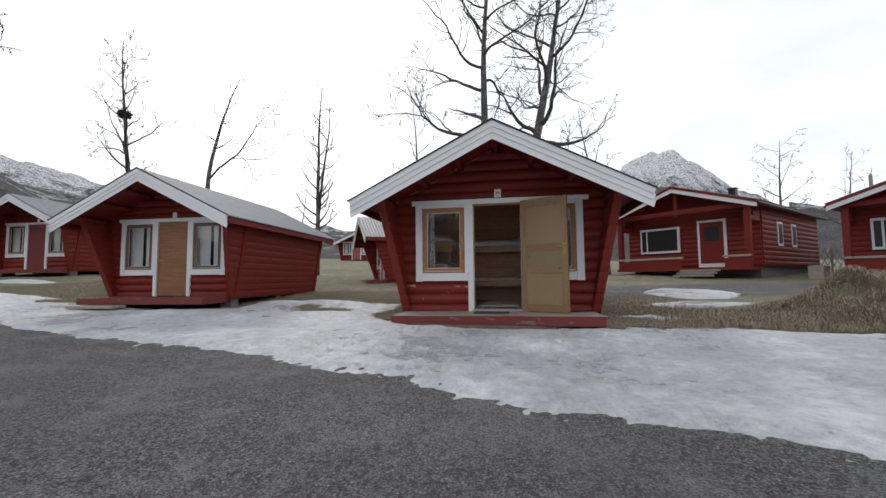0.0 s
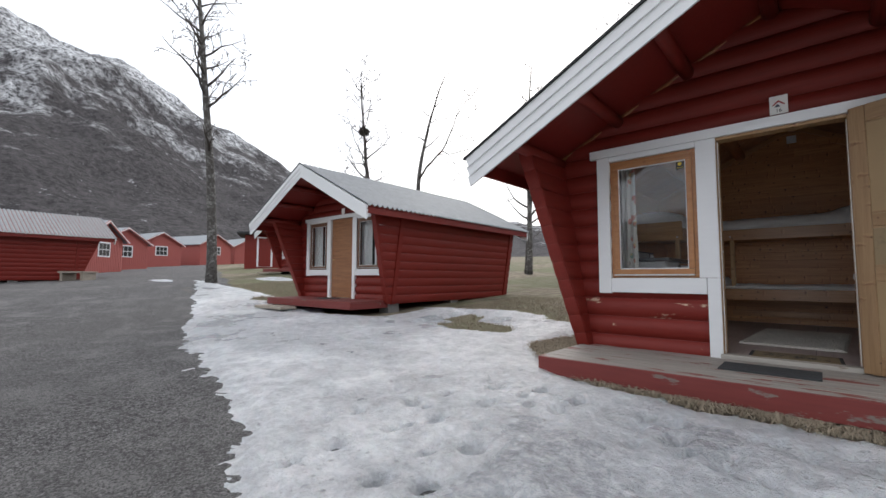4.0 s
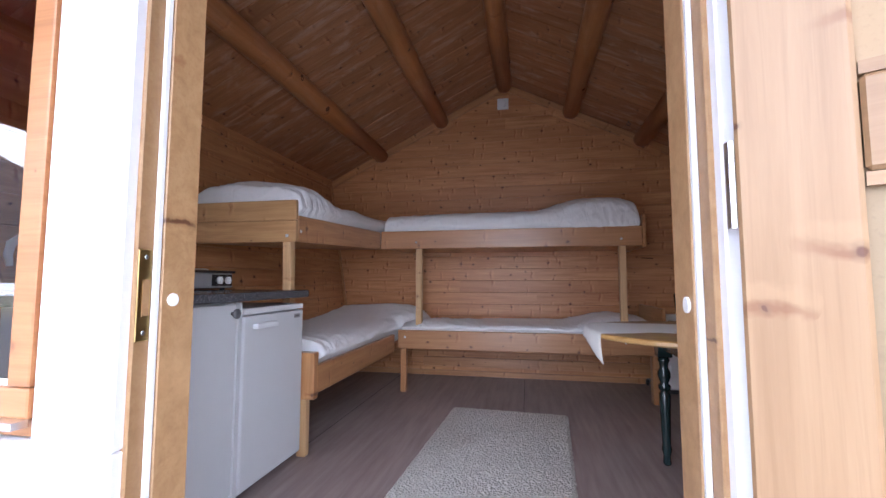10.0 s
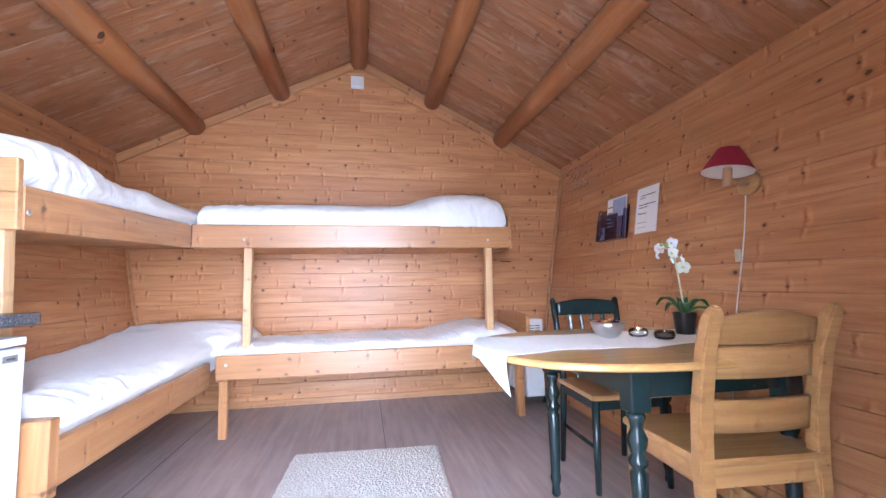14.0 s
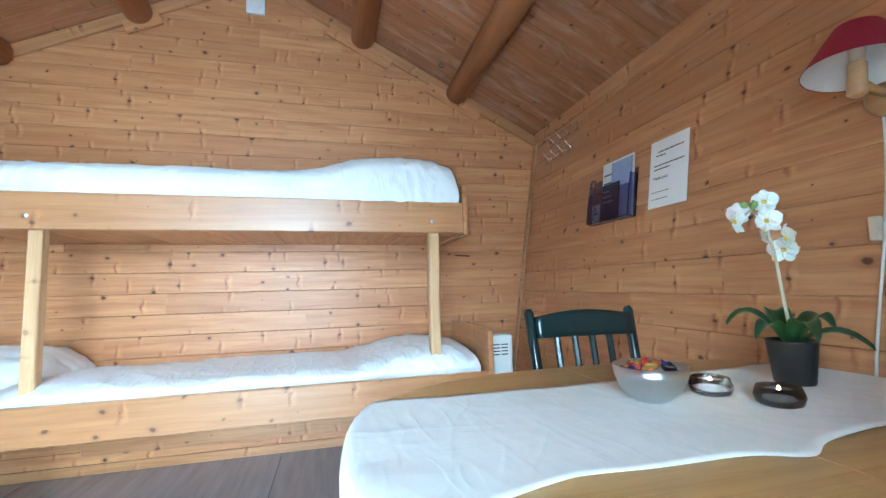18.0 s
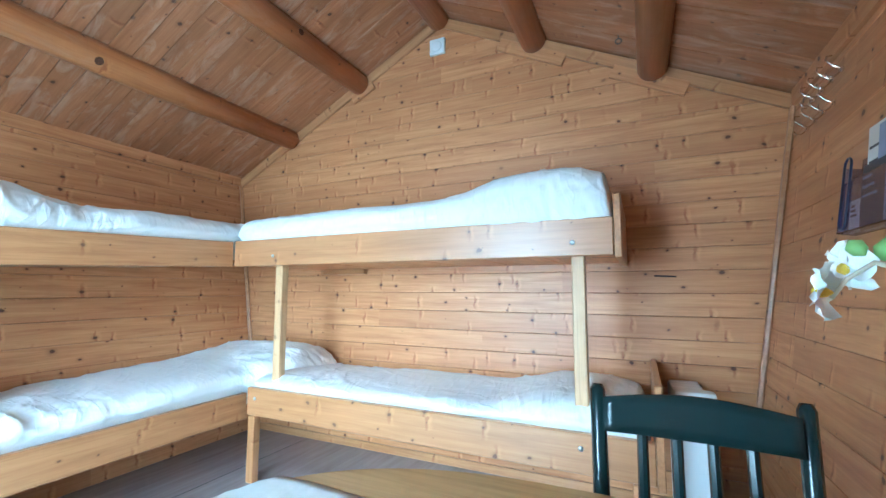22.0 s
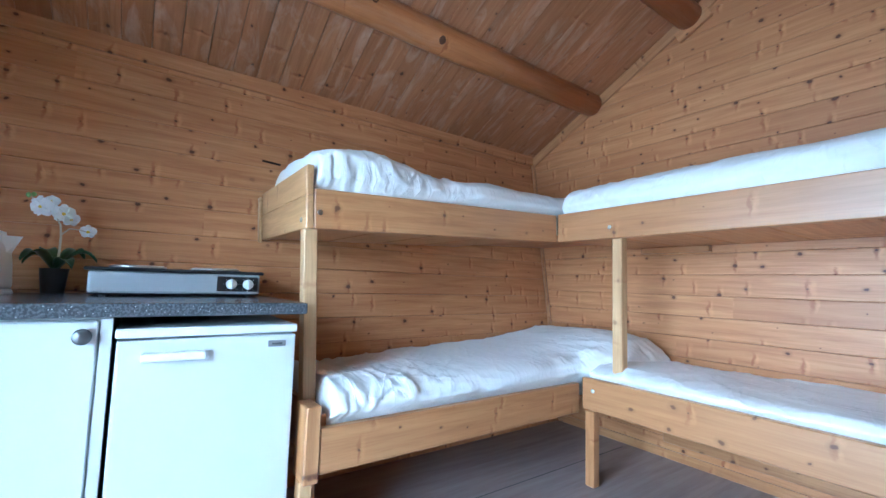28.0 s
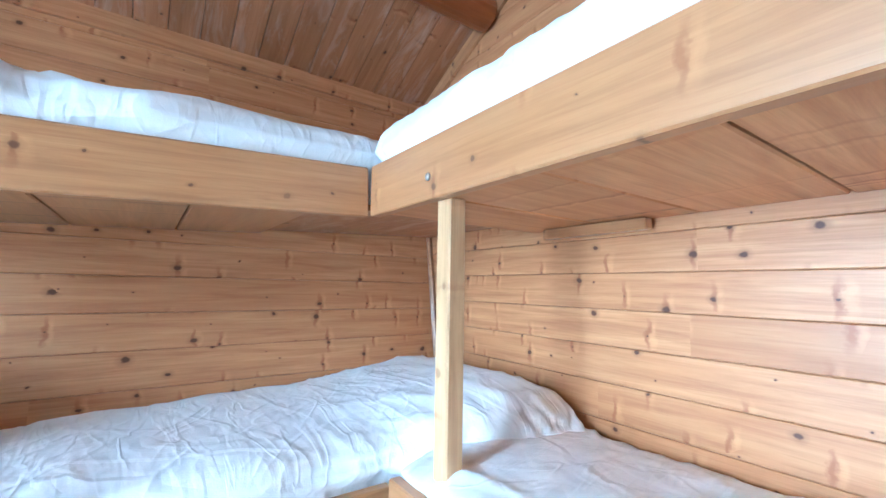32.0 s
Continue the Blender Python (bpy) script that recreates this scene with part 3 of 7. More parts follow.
def box(x0, y0, z0, x1, y1, z1, bevel=0.0, bm=None):
    bm = bm or bmesh.new()
    vs = [bm.verts.new((x, y, z)) for x in (x0, x1) for y in (y0, y1) for z in (z0, z1)]
    fs = [bm.faces.new([vs[i] for i in q]) for q in ((0, 1, 3, 2), (4, 6, 7, 5), (0, 4, 5, 1), (2, 3, 7, 6), (0, 2, 6, 4), (1, 5, 7, 3))]
    if bevel:
        es = {e for f in fs for e in f.edges}
        bmesh.ops.bevel(bm, geom=list(es), offset=bevel, segments=2 if bevel > 0.004 else 1, affect="EDGES", profile=0.6)
    return bm


def prism(outline, y0, y1, bm=None):
    """A flat outline in x and z, pulled from y0 to y1."""
    bm = bm or bmesh.new()
    a = [bm.verts.new((x, y0, z)) for x, z in outline]
    b = [bm.verts.new((x, y1, z)) for x, z in outline]
    bm.faces.new(a), bm.faces.new(b[::-1])
    for i in range(len(a)):
        j = (i + 1) % len(a)
        bm.faces.new((a[i], b[i], b[j], a[j]))
    return bm


def lathe(profile, steps=24, bm=None, at=(0, 0, 0)):
    """A turned shape from rows of radius and height."""
    bm = bm or bmesh.new()
    rings = []
    for r, z in profile:
        r = max(r, 1e-4)
        rings.append([bm.verts.new((at[0] + r * math.cos(2 * math.pi * i / steps), at[1] + r * math.sin(2 * math.pi * i / steps), at[2] + z)) for i in range(steps)])
    for a, b in zip(rings, rings[1:]):
        for i in range(steps):
            bm.faces.new((a[i], a[(i + 1) % steps], b[(i + 1) % steps], b[i]))
    bm.faces.new(rings[0][::-1]), bm.faces.new(rings[-1])
    return bm


def tube(points, radii, sides=8, bm=None):
    """A round bar along points; radii is one number or one a point."""
    bm = bm or bmesh.new()
    pts = [Vector(p) for p in points]
    rs = [radii] * len(pts) if isinstance(radii, (int, float)) else radii
    rings, up = [], None
    for i, p in enumerate(pts):
        d = (pts[min(i + 1, len(pts) - 1)] - pts[max(i - 1, 0)]).normalized()
        if up is None:
            up = d.orthogonal().normalized()
        up = (up - d * up.dot(d)).normalized()
        side = d.cross(up)
        rings.append([bm.verts.new(p + rs[i] * (math.cos(2 * math.pi * k / sides) * up + math.sin(2 * math.pi * k / sides) * side)) for k in range(sides)])
    for a, b in zip(rings, rings[1:]):
        for k in range(sides):
            bm.faces.new((a[k], a[(k + 1) % sides], b[(k + 1) % sides], b[k]))
    bm.faces.new(rings[0][::-1]), bm.faces.new(rings[-1])
    return bm


def grid(nx, ny, fn, bm=None):
    """A sheet of nx by ny cells; fn(u, v) with u and v from 0 to 1 gives a place."""
    bm = bm or bmesh.new()
    vs = [[bm.verts.new(fn(i / nx, j / ny)) for j in range(ny + 1)] for i in range(nx + 1)]
    for i in range(nx):
        for j in range(ny):
            bm.faces.new((vs[i][j], vs[i + 1][j], vs[i + 1][j + 1], vs[i][j + 1]))
    return bm


MESHES = {}


def plank_mesh(key, mat, xs, h, t, groove=0.006, bulge=0.0, name="plank"):
    """A board along x: xs = (left low, right low, left high, right high); its face looks to -y; bulge rounds it like a log."""
    k = (mat, tuple(round(v, 3) for v in xs), round(h, 3), round(t, 3), bulge)
    if k in MESHES:
        return MESHES[k]
    a0, a1, b0, b1 = xs
    if bulge:
        prof = [(t * 0.5, 0.012 * h)] + [(-bulge * math.sin(math.pi * min(max(s, 0.03), 0.97)) ** 0.55, h * (0.5 + (s - 0.5) * 0.976)) for s in (0.0, 0.04, 0.1, 0.18, 0.28, 0.39, 0.5, 0.61, 0.72, 0.82, 0.9, 0.96, 1.0)] + [(t * 0.5, 0.988 * h), (t, 0.988 * h), (t, 0.012 * h)]
    else:
        g = groove
        prof = [(t, 0), (g, 0.0), (0, g), (0, h - g), (g, h), (t, h)]
    bm = bmesh.new()
    ends = []
    for lo, hi in ((a0, b0), (a1, b1)):
        ends.append([bm.verts.new((lo + (hi - lo) * z / h, y, z)) for y, z in prof])
    n = len(prof)
    for i in range(n):
        j = (i + 1) % n
        bm.faces.new((ends[0][i], ends[1][i], ends[1][j], ends[0][j]))
    bm.faces.new(ends[0][::-1]), bm.faces.new(ends[1])
    me = finish(bm, name, mat)
    MESHES[k] = me
    return me


def words_mesh(text, size, mat, name="lettering"):
    cu = bpy.data.curves.new(name, "FONT")
    cu.body, cu.size, cu.align_x, cu.extrude = text, size, "CENTER", 0.0006
    ob = bpy.data.objects.new(name, cu)
    me = bpy.data.meshes.new_from_object(ob)
    bpy.data.objects.remove(ob)
    me.materials.clear()
    me.materials.append(MAT[mat])
    return me


# ---- ground, road, snow ----
def ground_z(x, y):
    left = max(0.0, -x - 9.0)
    z = 0.058 * min(y, 60) - 0.015 - 0.012 * max(min(x, 40), -60) + 0.07 * min(left, 6.0) + 0.012 * max(0.0, min(left, 40) - 6.0)
    d = math.hypot((x - 5.2) / 1.8, (y - 8.8) / 1.2)
    if d < 2:
        z += 0.74 * math.exp(-2.2 * d * d) * (0.9 + 0.55 * noise.noise((x * 1.7, y * 1.7, 0)) + 0.2 * noise.noise((x * 5, y * 5, 4)))
    z += 0.025 * noise.noise((x * 0.6, y * 0.6, 3.1))
    inside = min(1.0, max(0.0, min(1.85 - abs(x + 0.68), y - 8.1, 12.7 - y) / 0.35))
    return z + (min(z, 0.42) - z) * inside


def spread(a, b, n, k):
    """n + 1 places from a to b that lie closer together near zero."""
    for i in range(n + 1):
        s = 2 * i / n - 1
        yield (a + b) / 2 + (b - a) / 2 * (abs(s) ** k) * (1 if s > 0 else -1)


def sheet(xs, ys, zf, keep=None):
    bm = bmesh.new()
    xs, ys = list(xs), list(ys)
    vs = [[bm.verts.new((x, y, zf(x, y))) for y in ys] for x in xs]
    for i in range(len(xs) - 1):
        for j in range(len(ys) - 1):
            if keep is None or keep((xs[i] + xs[i + 1]) / 2, (ys[j] + ys[j + 1]) / 2):
                bm.faces.new((vs[i][j], vs[i + 1][j], vs[i + 1][j + 1], vs[i][j + 1]))
    bmesh.ops.delete(bm, geom=[v for v in bm.verts if not v.link_faces], context="VERTS")
    return bm


def fine(a, b, step):
    n = round((b - a) / step)
    return [a + (b - a) * i / n for i in range(n + 1)]


FAR = (2500, 1300, 700, 400, 240, 150, 100)
GROUND_X = [-r for r in FAR] + fine(-70, -16, 2.0) + fine(-15.6, 10, 0.3) + fine(11, 60, 2.0) + list(FAR[::-1])
GROUND_Y = [-r for r in FAR] + fine(-60, 2, 2.0) + fine(2.4, 16, 0.3) + fine(17, 70, 2.0) + list(FAR[::-1])
solo("ground", sheet(GROUND_X, GROUND_Y, ground_z), "ground", None, "thawed lawn of dead straw, mud and sparse green", "ground", kind="structure", smooth=True)


def road_edge(x):
    """The y of the road's edge towards the cabins."""
    if x < -3:
        return 5.15 + 0.21 * (-x - 3) + 0.13 * max(0, -x - 7)
    return 5.15 - 0.42 * (x + 3) + 0.012 * (x + 3) ** 2


def road_in(x, y):
    """How far a place lies inside the road, in metres."""
    far = road_edge(x) + 1.1 - y
    near = y - (-4.2 + (0.42 * (-x - 6) if x < -6 else 0))
    return min(far, near) + 0.16 * noise.noise((x * 1.6, y * 1.6, 7)) + 0.06 * noise.noise((x * 6, y * 6, 1))


def road_z(x, y):
    return ground_z(x, y) + max(-0.05, min(0.03, 0.06 * road_in(x, y)))


solo("road", sheet(fine(-62, -12, 0.5) + fine(-11.8, 9, 0.2) + fine(9.5, 40, 0.5), fine(-5, 9, 0.2) + fine(9.4, 26, 0.4), road_z, lambda x, y: road_in(x, y) > -0.6), "road", None, "gray gravelly asphalt lane with pale dusty patches", "road", kind="structure", smooth=True)


def yard_in(x, y):
    """The second lane, past the gray dome of dead grass, in front of the larger cabins."""
    return 2.0 - abs((y - 15.2) - 0.25 * (x - 6)) + 0.2 * noise.noise((x * 1.2, y * 1.2, 9)) if x > 0.8 else -1.0


solo("road_2", sheet(fine(0, 30, 0.4), fine(10, 26, 0.4), lambda x, y: ground_z(x, y) + max(-0.05, min(0.014, 0.06 * yard_in(x, y))), lambda x, y: yard_in(x, y) > -0.7), "road", None, "gray gravel lane between the cabins", "road", kind="structure", smooth=True)


def snow_depth(x, y):
    """Metres inside the edge of the old snow; below zero outside."""
    wob = 0.30 * noise.noise((x * 0.9, y * 0.9, 2)) + 0.13 * noise.noise((x * 3.1, y * 3.1, 5)) + 0.05 * noise.noise((x * 9, y * 9, 8))
    low = y - road_edge(x)
    high = (9.4 if x < -4.6 else 10.3 if x < -2.75 else 8.7 if x < -2.0 else 7.6) - y if x < 1.2 else 7.9 - 0.10 * (x - 1.2) - y
    d = min(low, high, x + 21, (6.7 - x) * 0.7 + 0.35 * math.sin(y * 1.9))
    for cx, cy, rx, ry in ((-4.3, 9.22, 0.72, 0.36), (-0.7, 8.6, 2.02, 1.2), (-7.5, 11.2, 1.9, 2.35), (-10.8, 9.2, 0.5, 0.4)):
        d = min(d, (math.hypot((x - cx) / rx, (y - cy) / ry) - 1) * min(rx, ry))
    if -13 < x < -5.2 and y > 8.7:
        d = max(d, min(0.5, 10.6 - y, x + 6.4) if x > -6.4 else d)
    for cx, cy, rx, ry in ((4.0, 10.75, 1.75, 0.72), (4.3, 13.5, 1.2, 1.25), (2.0, 8.95, 0.55, 0.22), (-5.0, 10.5, 1.5, 0.4), (-15.2, 11.4, 1.2, 0.45), (-17.5, 8.6, 1.7, 0.4)):
        d = max(d, (1 - math.hypot((x - cx) / rx, (y - cy) / ry)) * min(rx, ry))
    return d + wob * 0.55


_r = random.Random(77)
STEPS = [(_r.gauss(-0.9, 1.3), _r.uniform(4.6, 7.1), _r.uniform(0.022, 0.05), _r.uniform(0.4, 1.0)) for _ in range(150)]


def snow_z(x, y):
    d = snow_depth(x, y)
    h = 0.075 * min(1.0, d / 0.35) if d > 0 else 0.25 * d
    # the thawing rim breaks up into crumbs and small bare spots
    rim = math.exp(-((d - 0.02) / 0.17) ** 2)
    h += rim * (0.030 * noise.noise((x * 6.5, y * 6.5, 31)) + 0.022 * noise.noise((x * 17, y * 17, 33)))
    dents = 0.0
    if d > 0.15:
        dents = 0.018 * noise.noise((x * 2.2, y * 2.2, 4)) + 0.012 * noise.noise((x * 6, y * 6, 11)) - 0.05 * max(0.0, noise.noise((x * 4.2, y * 4.2, 21)) - 0.42)
        if -4.5 < x < 3:
            for px, py, pr, deep in STEPS:
                if abs(x - px) < 0.25 and abs(y - py) < 0.25:
                    dents -= 0.09 * deep * math.exp(-(((x - px) / pr) ** 2 + ((y - py) / (pr * 1.5)) ** 2))
    return ground_z(x, y) + max(-0.12, h) + dents


solo("snow", sheet(fine(-21, -11, 0.2) + fine(-10.9, -4.1, 0.1) + fine(-4.04, -2.6, 0.05) + fine(-2.575, 1.2, 0.025) + fine(1.25, 3, 0.05) + fine(3.09, 7.4, 0.1), fine(2.6, 4.4, 0.06) + fine(4.427, 7.1, 0.027) + fine(7.16, 7.6, 0.06) + fine(7.7, 15.4, 0.1), snow_z, lambda x, y: snow_depth(x, y) > -0.4), "snow", None, "old icy snow lying on the lawn, gray and pitted", "snow", kind="structure", smooth=True)


def ridge(name, az0, az1, far, height, label, seed, depth=0.75):
    """A mountain side round part of the horizon; height(az) gives metres at its crest."""
    def place(u, v):
        az = radians(az0 + (az1 - az0) * u)
        r = far * (1 - depth * (1 - v))
        h = height(az0 + (az1 - az0) * u)
        z = h * (v ** 1.35)
        rough_z = noise.fractal((math.sin(az) * r * 0.012, math.cos(az) * r * 0.012, seed), 1.0, 2.0, 6) * h * 0.075 * min(1, v * 2)
        return (-math.sin(az) * r, math.cos(az) * r, z + rough_z + 1.0)
    return solo(name, grid(190, 60, place), "mountain", None, label, "mountain", kind="structure", smooth=True)


def hump(az, centre, width, top):
    return top * math.exp(-(((az - centre) / width) ** 2))


ridge("backdrop", 30, 150, 640, lambda az: 640 * math.tan(radians(3.8 + hump(az, 90, 32, 20.6))), "steep birch-covered mountain side streaked with snow", 1.7)
ridge("backdrop_2", -36, 72, 1500, lambda az: 1500 * math.tan(radians(6.6 + hump(az, -18.3, 7.5, 8.2) + hump(az, -9, 6, 2.4) + hump(az, 59, 14, 5.4) + hump(az, 40, 10, 1.2))), "far hill with a snowy rocky top above birch woods", 5.1)
ridge("backdrop_3", -150, -30, 1200, lambda az: 1200 * math.tan(radians(7.2 + 1.5 * math.sin(az * 0.2))), "low wooded hills round the valley", 8.3)
ridge("backdrop_4", 148, 212, 1200, lambda az: 1200 * math.tan(radians(8.0 + 1.2 * math.sin(az * 0.3))), "wooded hills across the valley", 3.3)

# ---- the cabin type ----
# Local frame: x across from the ridge, y in from the front trim, z up; walls lean outward.
LEAN_OUT, FLOOR = 0.15, 0.65
CEIL, PITCH = 3.56, 0.498
EAVE, TOP = 2.31, 3.67
ROW = 0.186


def half_out(z):
    return 1.57 + LEAN_OUT * (z - FLOOR) + 0.13


HOLES = ((-1.36, -0.585, 1.31, 2.497), (-0.447, 0.447, 0.62, 2.555), (0.585, 1.36, 1.31, 2.497))


def pieces(z0, z1, half, holes):
    """Stretches (left low, right low, left high, right high) of a course that miss the openings."""
    lo, hi = half(z0), max(half(z1), 0.02)
    cuts = sorted((a, b) for a, b, c, d in holes if c < z1 - 0.02 and d > z0 + 0.02)
    out, xl, xh = [], -lo, -hi
    for a, b in cuts:
        out.append((xl, a, xh, a))
        xl = xh = b
    out.append((xl, lo, xh, hi))
    return [s for s in out if s[1] - s[0] > 0.02 and s[3] - s[2] > 0.005]


def courses(z0, z1, h):
    n = max(1, round((z1 - z0) / h))
    return [(z0 + (z1 - z0) * i / n, z0 + (z1 - z0) * (i + 1) / n) for i in range(n)]


def core(y0, y1, z0, z1, half, holes):
    """The solid wall behind the boards, with its openings."""
    levels = sorted({z0, z1, 2.645} | {c for h in holes for c in h[2:]})
    bm = bmesh.new()
    for a, b in zip(levels, levels[1:]):
        for s in pieces(a, b, half, holes):
            prism([(s[0], a), (s[1], a), (s[3], b), (s[2], b)], y0, y1, bm)
    return bm


def gable_half(z):
    return min(half_out(z) - 0.11, (CEIL + 0.03 - z) / PITCH)


def wing_front(z):
    """How far the side logs reach ahead of the front wall."""
    return -0.03 - 0.335 * max(0.0, z - 0.55)


def side_pose(side, z):
    """The frame of a side wall's course: x runs along the wall, the face looks outward."""
    lean = math.degrees(math.atan(LEAN_OUT))
    return pose(side * half_out(z), 0, z, 0, 0, 90 * side) @ pose(0, 0, 0, lean, 0, 0)


def shell(up, make, back, base=0.55, worn=False, fine_ends=True):
    """Walls, roof, trims of one cabin, hung on what make() gives. up: the matrix for top-level structure, or None under a thing."""
    front = make("wall_front", core(0.085, 0.118, base, CEIL, gable_half, HOLES), "red")
    rear = make("wall_back", core(back - 0.1, back, base, CEIL, gable_half, ()), "red")
    for z0, z1 in courses(base, CEIL - 0.02, ROW):
        for s in pieces(z0, z1, gable_half, HOLES):
            mid = (s[0] + s[1]) / 2
            mat = "red_worn" if worn and z0 < 0.95 else "red"
            me = plank_mesh("log", mat, tuple(v - mid for v in s), z1 - z0, 0.05, bulge=0.05, name="log")
            part("log", me, mat, front, "", pose(mid, 0.078, z0))
        for s in pieces(z0, z1, gable_half, ()):
            me = plank_mesh("log", "red", s, z1 - z0, 0.05, bulge=0.05, name="log")
            part("log", me, "red", rear, "", pose(0, back - 0.04, z0, 0, 0, 180))
    top_z = 2.46
    for side, nm in ((-1, "wall_left"), (1, "wall_right")):
        a, b = half_out(base) - 0.105, half_out(top_z + 0.12) - 0.105
        bm = prism([(side * a, base), (side * (a + 0.06), base), (side * (b + 0.06), top_z + 0.12), (side * b, top_z + 0.12)], 0.17, back - 0.11)
        wall = make(nm, bm, "red")
        for z0, z1 in courses(base, top_z + 0.1, ROW):
            y0, y1 = wing_front(z0), wing_front(z1)
            h = (z1 - z0) * math.sqrt(1 + LEAN_OUT ** 2)
            ln = back + 0.12 - y0
            # local x runs to +y on the right side and to -y on the left
            xs = (0, ln, y1 - y0, ln) if side > 0 else (-ln, 0, -ln, y0 - y1)
            me = plank_mesh("log", "red", xs, h, 0.05, bulge=0.020, name="log")
            shift = y0 if side > 0 else -y0
            part("log", me, "red", wall, "", side_pose(side, z0) @ pose(shift, 0, 0))
            # the inner face of the wing, ahead of the front wall
            wl_ = 0.075 - y0
            xs = (0, wl_, 0, wl_ + y0 - y1) if side > 0 else (-wl_, 0, -wl_ + y1 - y0, 0)
            me = plank_mesh("log", "red", xs, h, 0.045, bulge=0.021, name="log")
            turn = side_pose(side, z0) @ pose(0, 0.1, 0, 0, 0, 180)
            part("log", me, "red", wall, "", turn @ pose(-0.075 if side > 0 else 0.075, 0, 0))
            # the rounded front end of the log
            nose = [((y1 - y0) * q - 0.011 * math.sin(math.pi * q) ** 0.6, h * q) for q in (0, 0.05, 0.12, 0.25, 0.38, 0.5, 0.62, 0.75, 0.88, 0.95, 1)] + [(y1 - y0 + 0.06, h), (0.06, 0)]
            me = prism([(a_ if side > 0 else -a_, b_) for a_, b_ in nose], -0.016, 0.108)
            part("log_end", me, "red", wall, "", side_pose(side, z0) @ pose(shift, 0, 0))
        strip = prism([(-0.055, 0), (0.055, 0), (0.05, 2.08), (-0.05, 2.08)], -0.042, 0.01)
        part("corner_strip", strip, "red", wall, "", side_pose(side, base) @ pose(0.12 if side > 0 else -0.12, 0, 0))
        strip = prism([(-0.055, 0), (0.055, 0), (0.05, 2.08), (-0.05, 2.08)], -0.042, 0.01)
        part("corner_strip", strip, "red", wall, "", side_pose(side, base) @ pose((back - 0.06) * side, 0, 0))
    return front, rear


def roof_under(x):
    return CEIL + 0.02 - PITCH * abs(x)


def roof(make, front, back, metal):
    """Two roof slopes with their covering, white barge boards, fascias and log purlin ends."""
    slope = (TOP - 0.02 - (CEIL + 0.025)) / 1.0
    over = make("roof", prism([(-EAVE, TOP - 0.03 - 0.505 * EAVE), (0, TOP - 0.03), (EAVE, TOP - 0.03 - 0.505 * EAVE), (EAVE - 0.02, CEIL + 0.03 - PITCH * (EAVE - 0.02)), (0, CEIL + 0.03), (-EAVE + 0.02, CEIL + 0.03 - PITCH * (EAVE - 0.02))], front + 0.045, back), "red_dark")
    if metal:
        n = round((back - front) / 0.13) * 4
        for side in (-1, 1):
            def wave(u, v, s=side):
                x = (EAVE + 0.03) * u
                return (s * x, front - 0.01 + (back - front + 0.02) * v, TOP - 0.012 - 0.505 * x + 0.027 * math.cos(v * n / 4 * 2 * math.pi))
            part("sheet", grid(1, n, wave), "roof_metal", over, "wet corrugated steel sheet", smooth=True)
    else:
        part("covering", prism([(-EAVE - 0.03, TOP - 0.015 - 0.505 * (EAVE + 0.03)), (0, TOP), (EAVE + 0.03, TOP - 0.015 - 0.505 * (EAVE + 0.03)), (EAVE + 0.03, TOP - 0.028 - 0.505 * (EAVE + 0.03)), (0, TOP - 0.026), (-EAVE - 0.03, TOP - 0.028 - 0.505 * (EAVE + 0.03))], front - 0.025, back + 0.02), "roof_felt", over, "black roofing felt")
    for yy, out in ((front, -1), (back, 1)):
        for side in (-1, 1):
            for k, (a, b, proud) in enumerate(((0.03, 0.125, 0.050), (0.115, 0.215, 0.034), (0.205, 0.315, 0.018))):
                e = EAVE + 0.01
                pts = [(0, TOP - a), (side * e, TOP - a - 0.505 * e), (side * (e - 0.03), TOP - b - 0.505 * (e - 0.03)), (0, TOP - b)]
                y_in = yy + 0.045 * (1 if out < 0 else -1)
                y_out = yy + 0.045 * (1 if out < 0 else -1) + out * proud
                part("barge_board", prism(pts, min(y_in, y_out), max(y_in, y_out)), "white", over, "white-painted stepped barge board")
    for side in (-1, 1):
        e = EAVE - 0.03
        zz = TOP - 0.06 - 0.505 * e
        part("fascia", box(min(side * e, side * (e - 0.025)), front + 0.05, zz - 0.13, max(side * e, side * (e - 0.025)), back - 0.01, zz), "red_dark", over)
    for u in (-1.9, -1.27, -0.63, 0, 0.63, 1.27, 1.9):
        zc = roof_under(u) - (0.04 if u else 0.05) - (0.02 if abs(u) > 1.8 else 0)
        part("purlin", tube([(u, front + 0.12, zc), (u, 0.1, zc)], 0.06, 14), "red", over, smooth=True)
    return over


def trims(make):
    """White boards round the door and the two windows."""
    t = make("trim", box(-1.555, -0.012, 2.552, 1.59, 0.07, 2.636), "white")
    for s in (-1, 1):
        x = lambda a, b: (min(s * a, s * b), max(s * a, s * b))
        for a, b, z0, z1 in ((0.427, 0.583, 1.31, 2.55), (0.427, 0.525, 0.575, 1.308), (1.362, 1.487, 1.155, 2.55), (0.53, 1.36, 1.165, 1.308)):
            lo, hi = x(a, b)
            part("board", box(lo, 0.0, z0, hi, 0.075, z1, 0.003), "white", t)
        lo, hi = x(0.585, 1.36)
        part("board", box(lo, 0.0, 2.499, hi, 0.075, 2.55, 0.003), "white", t)
    return t


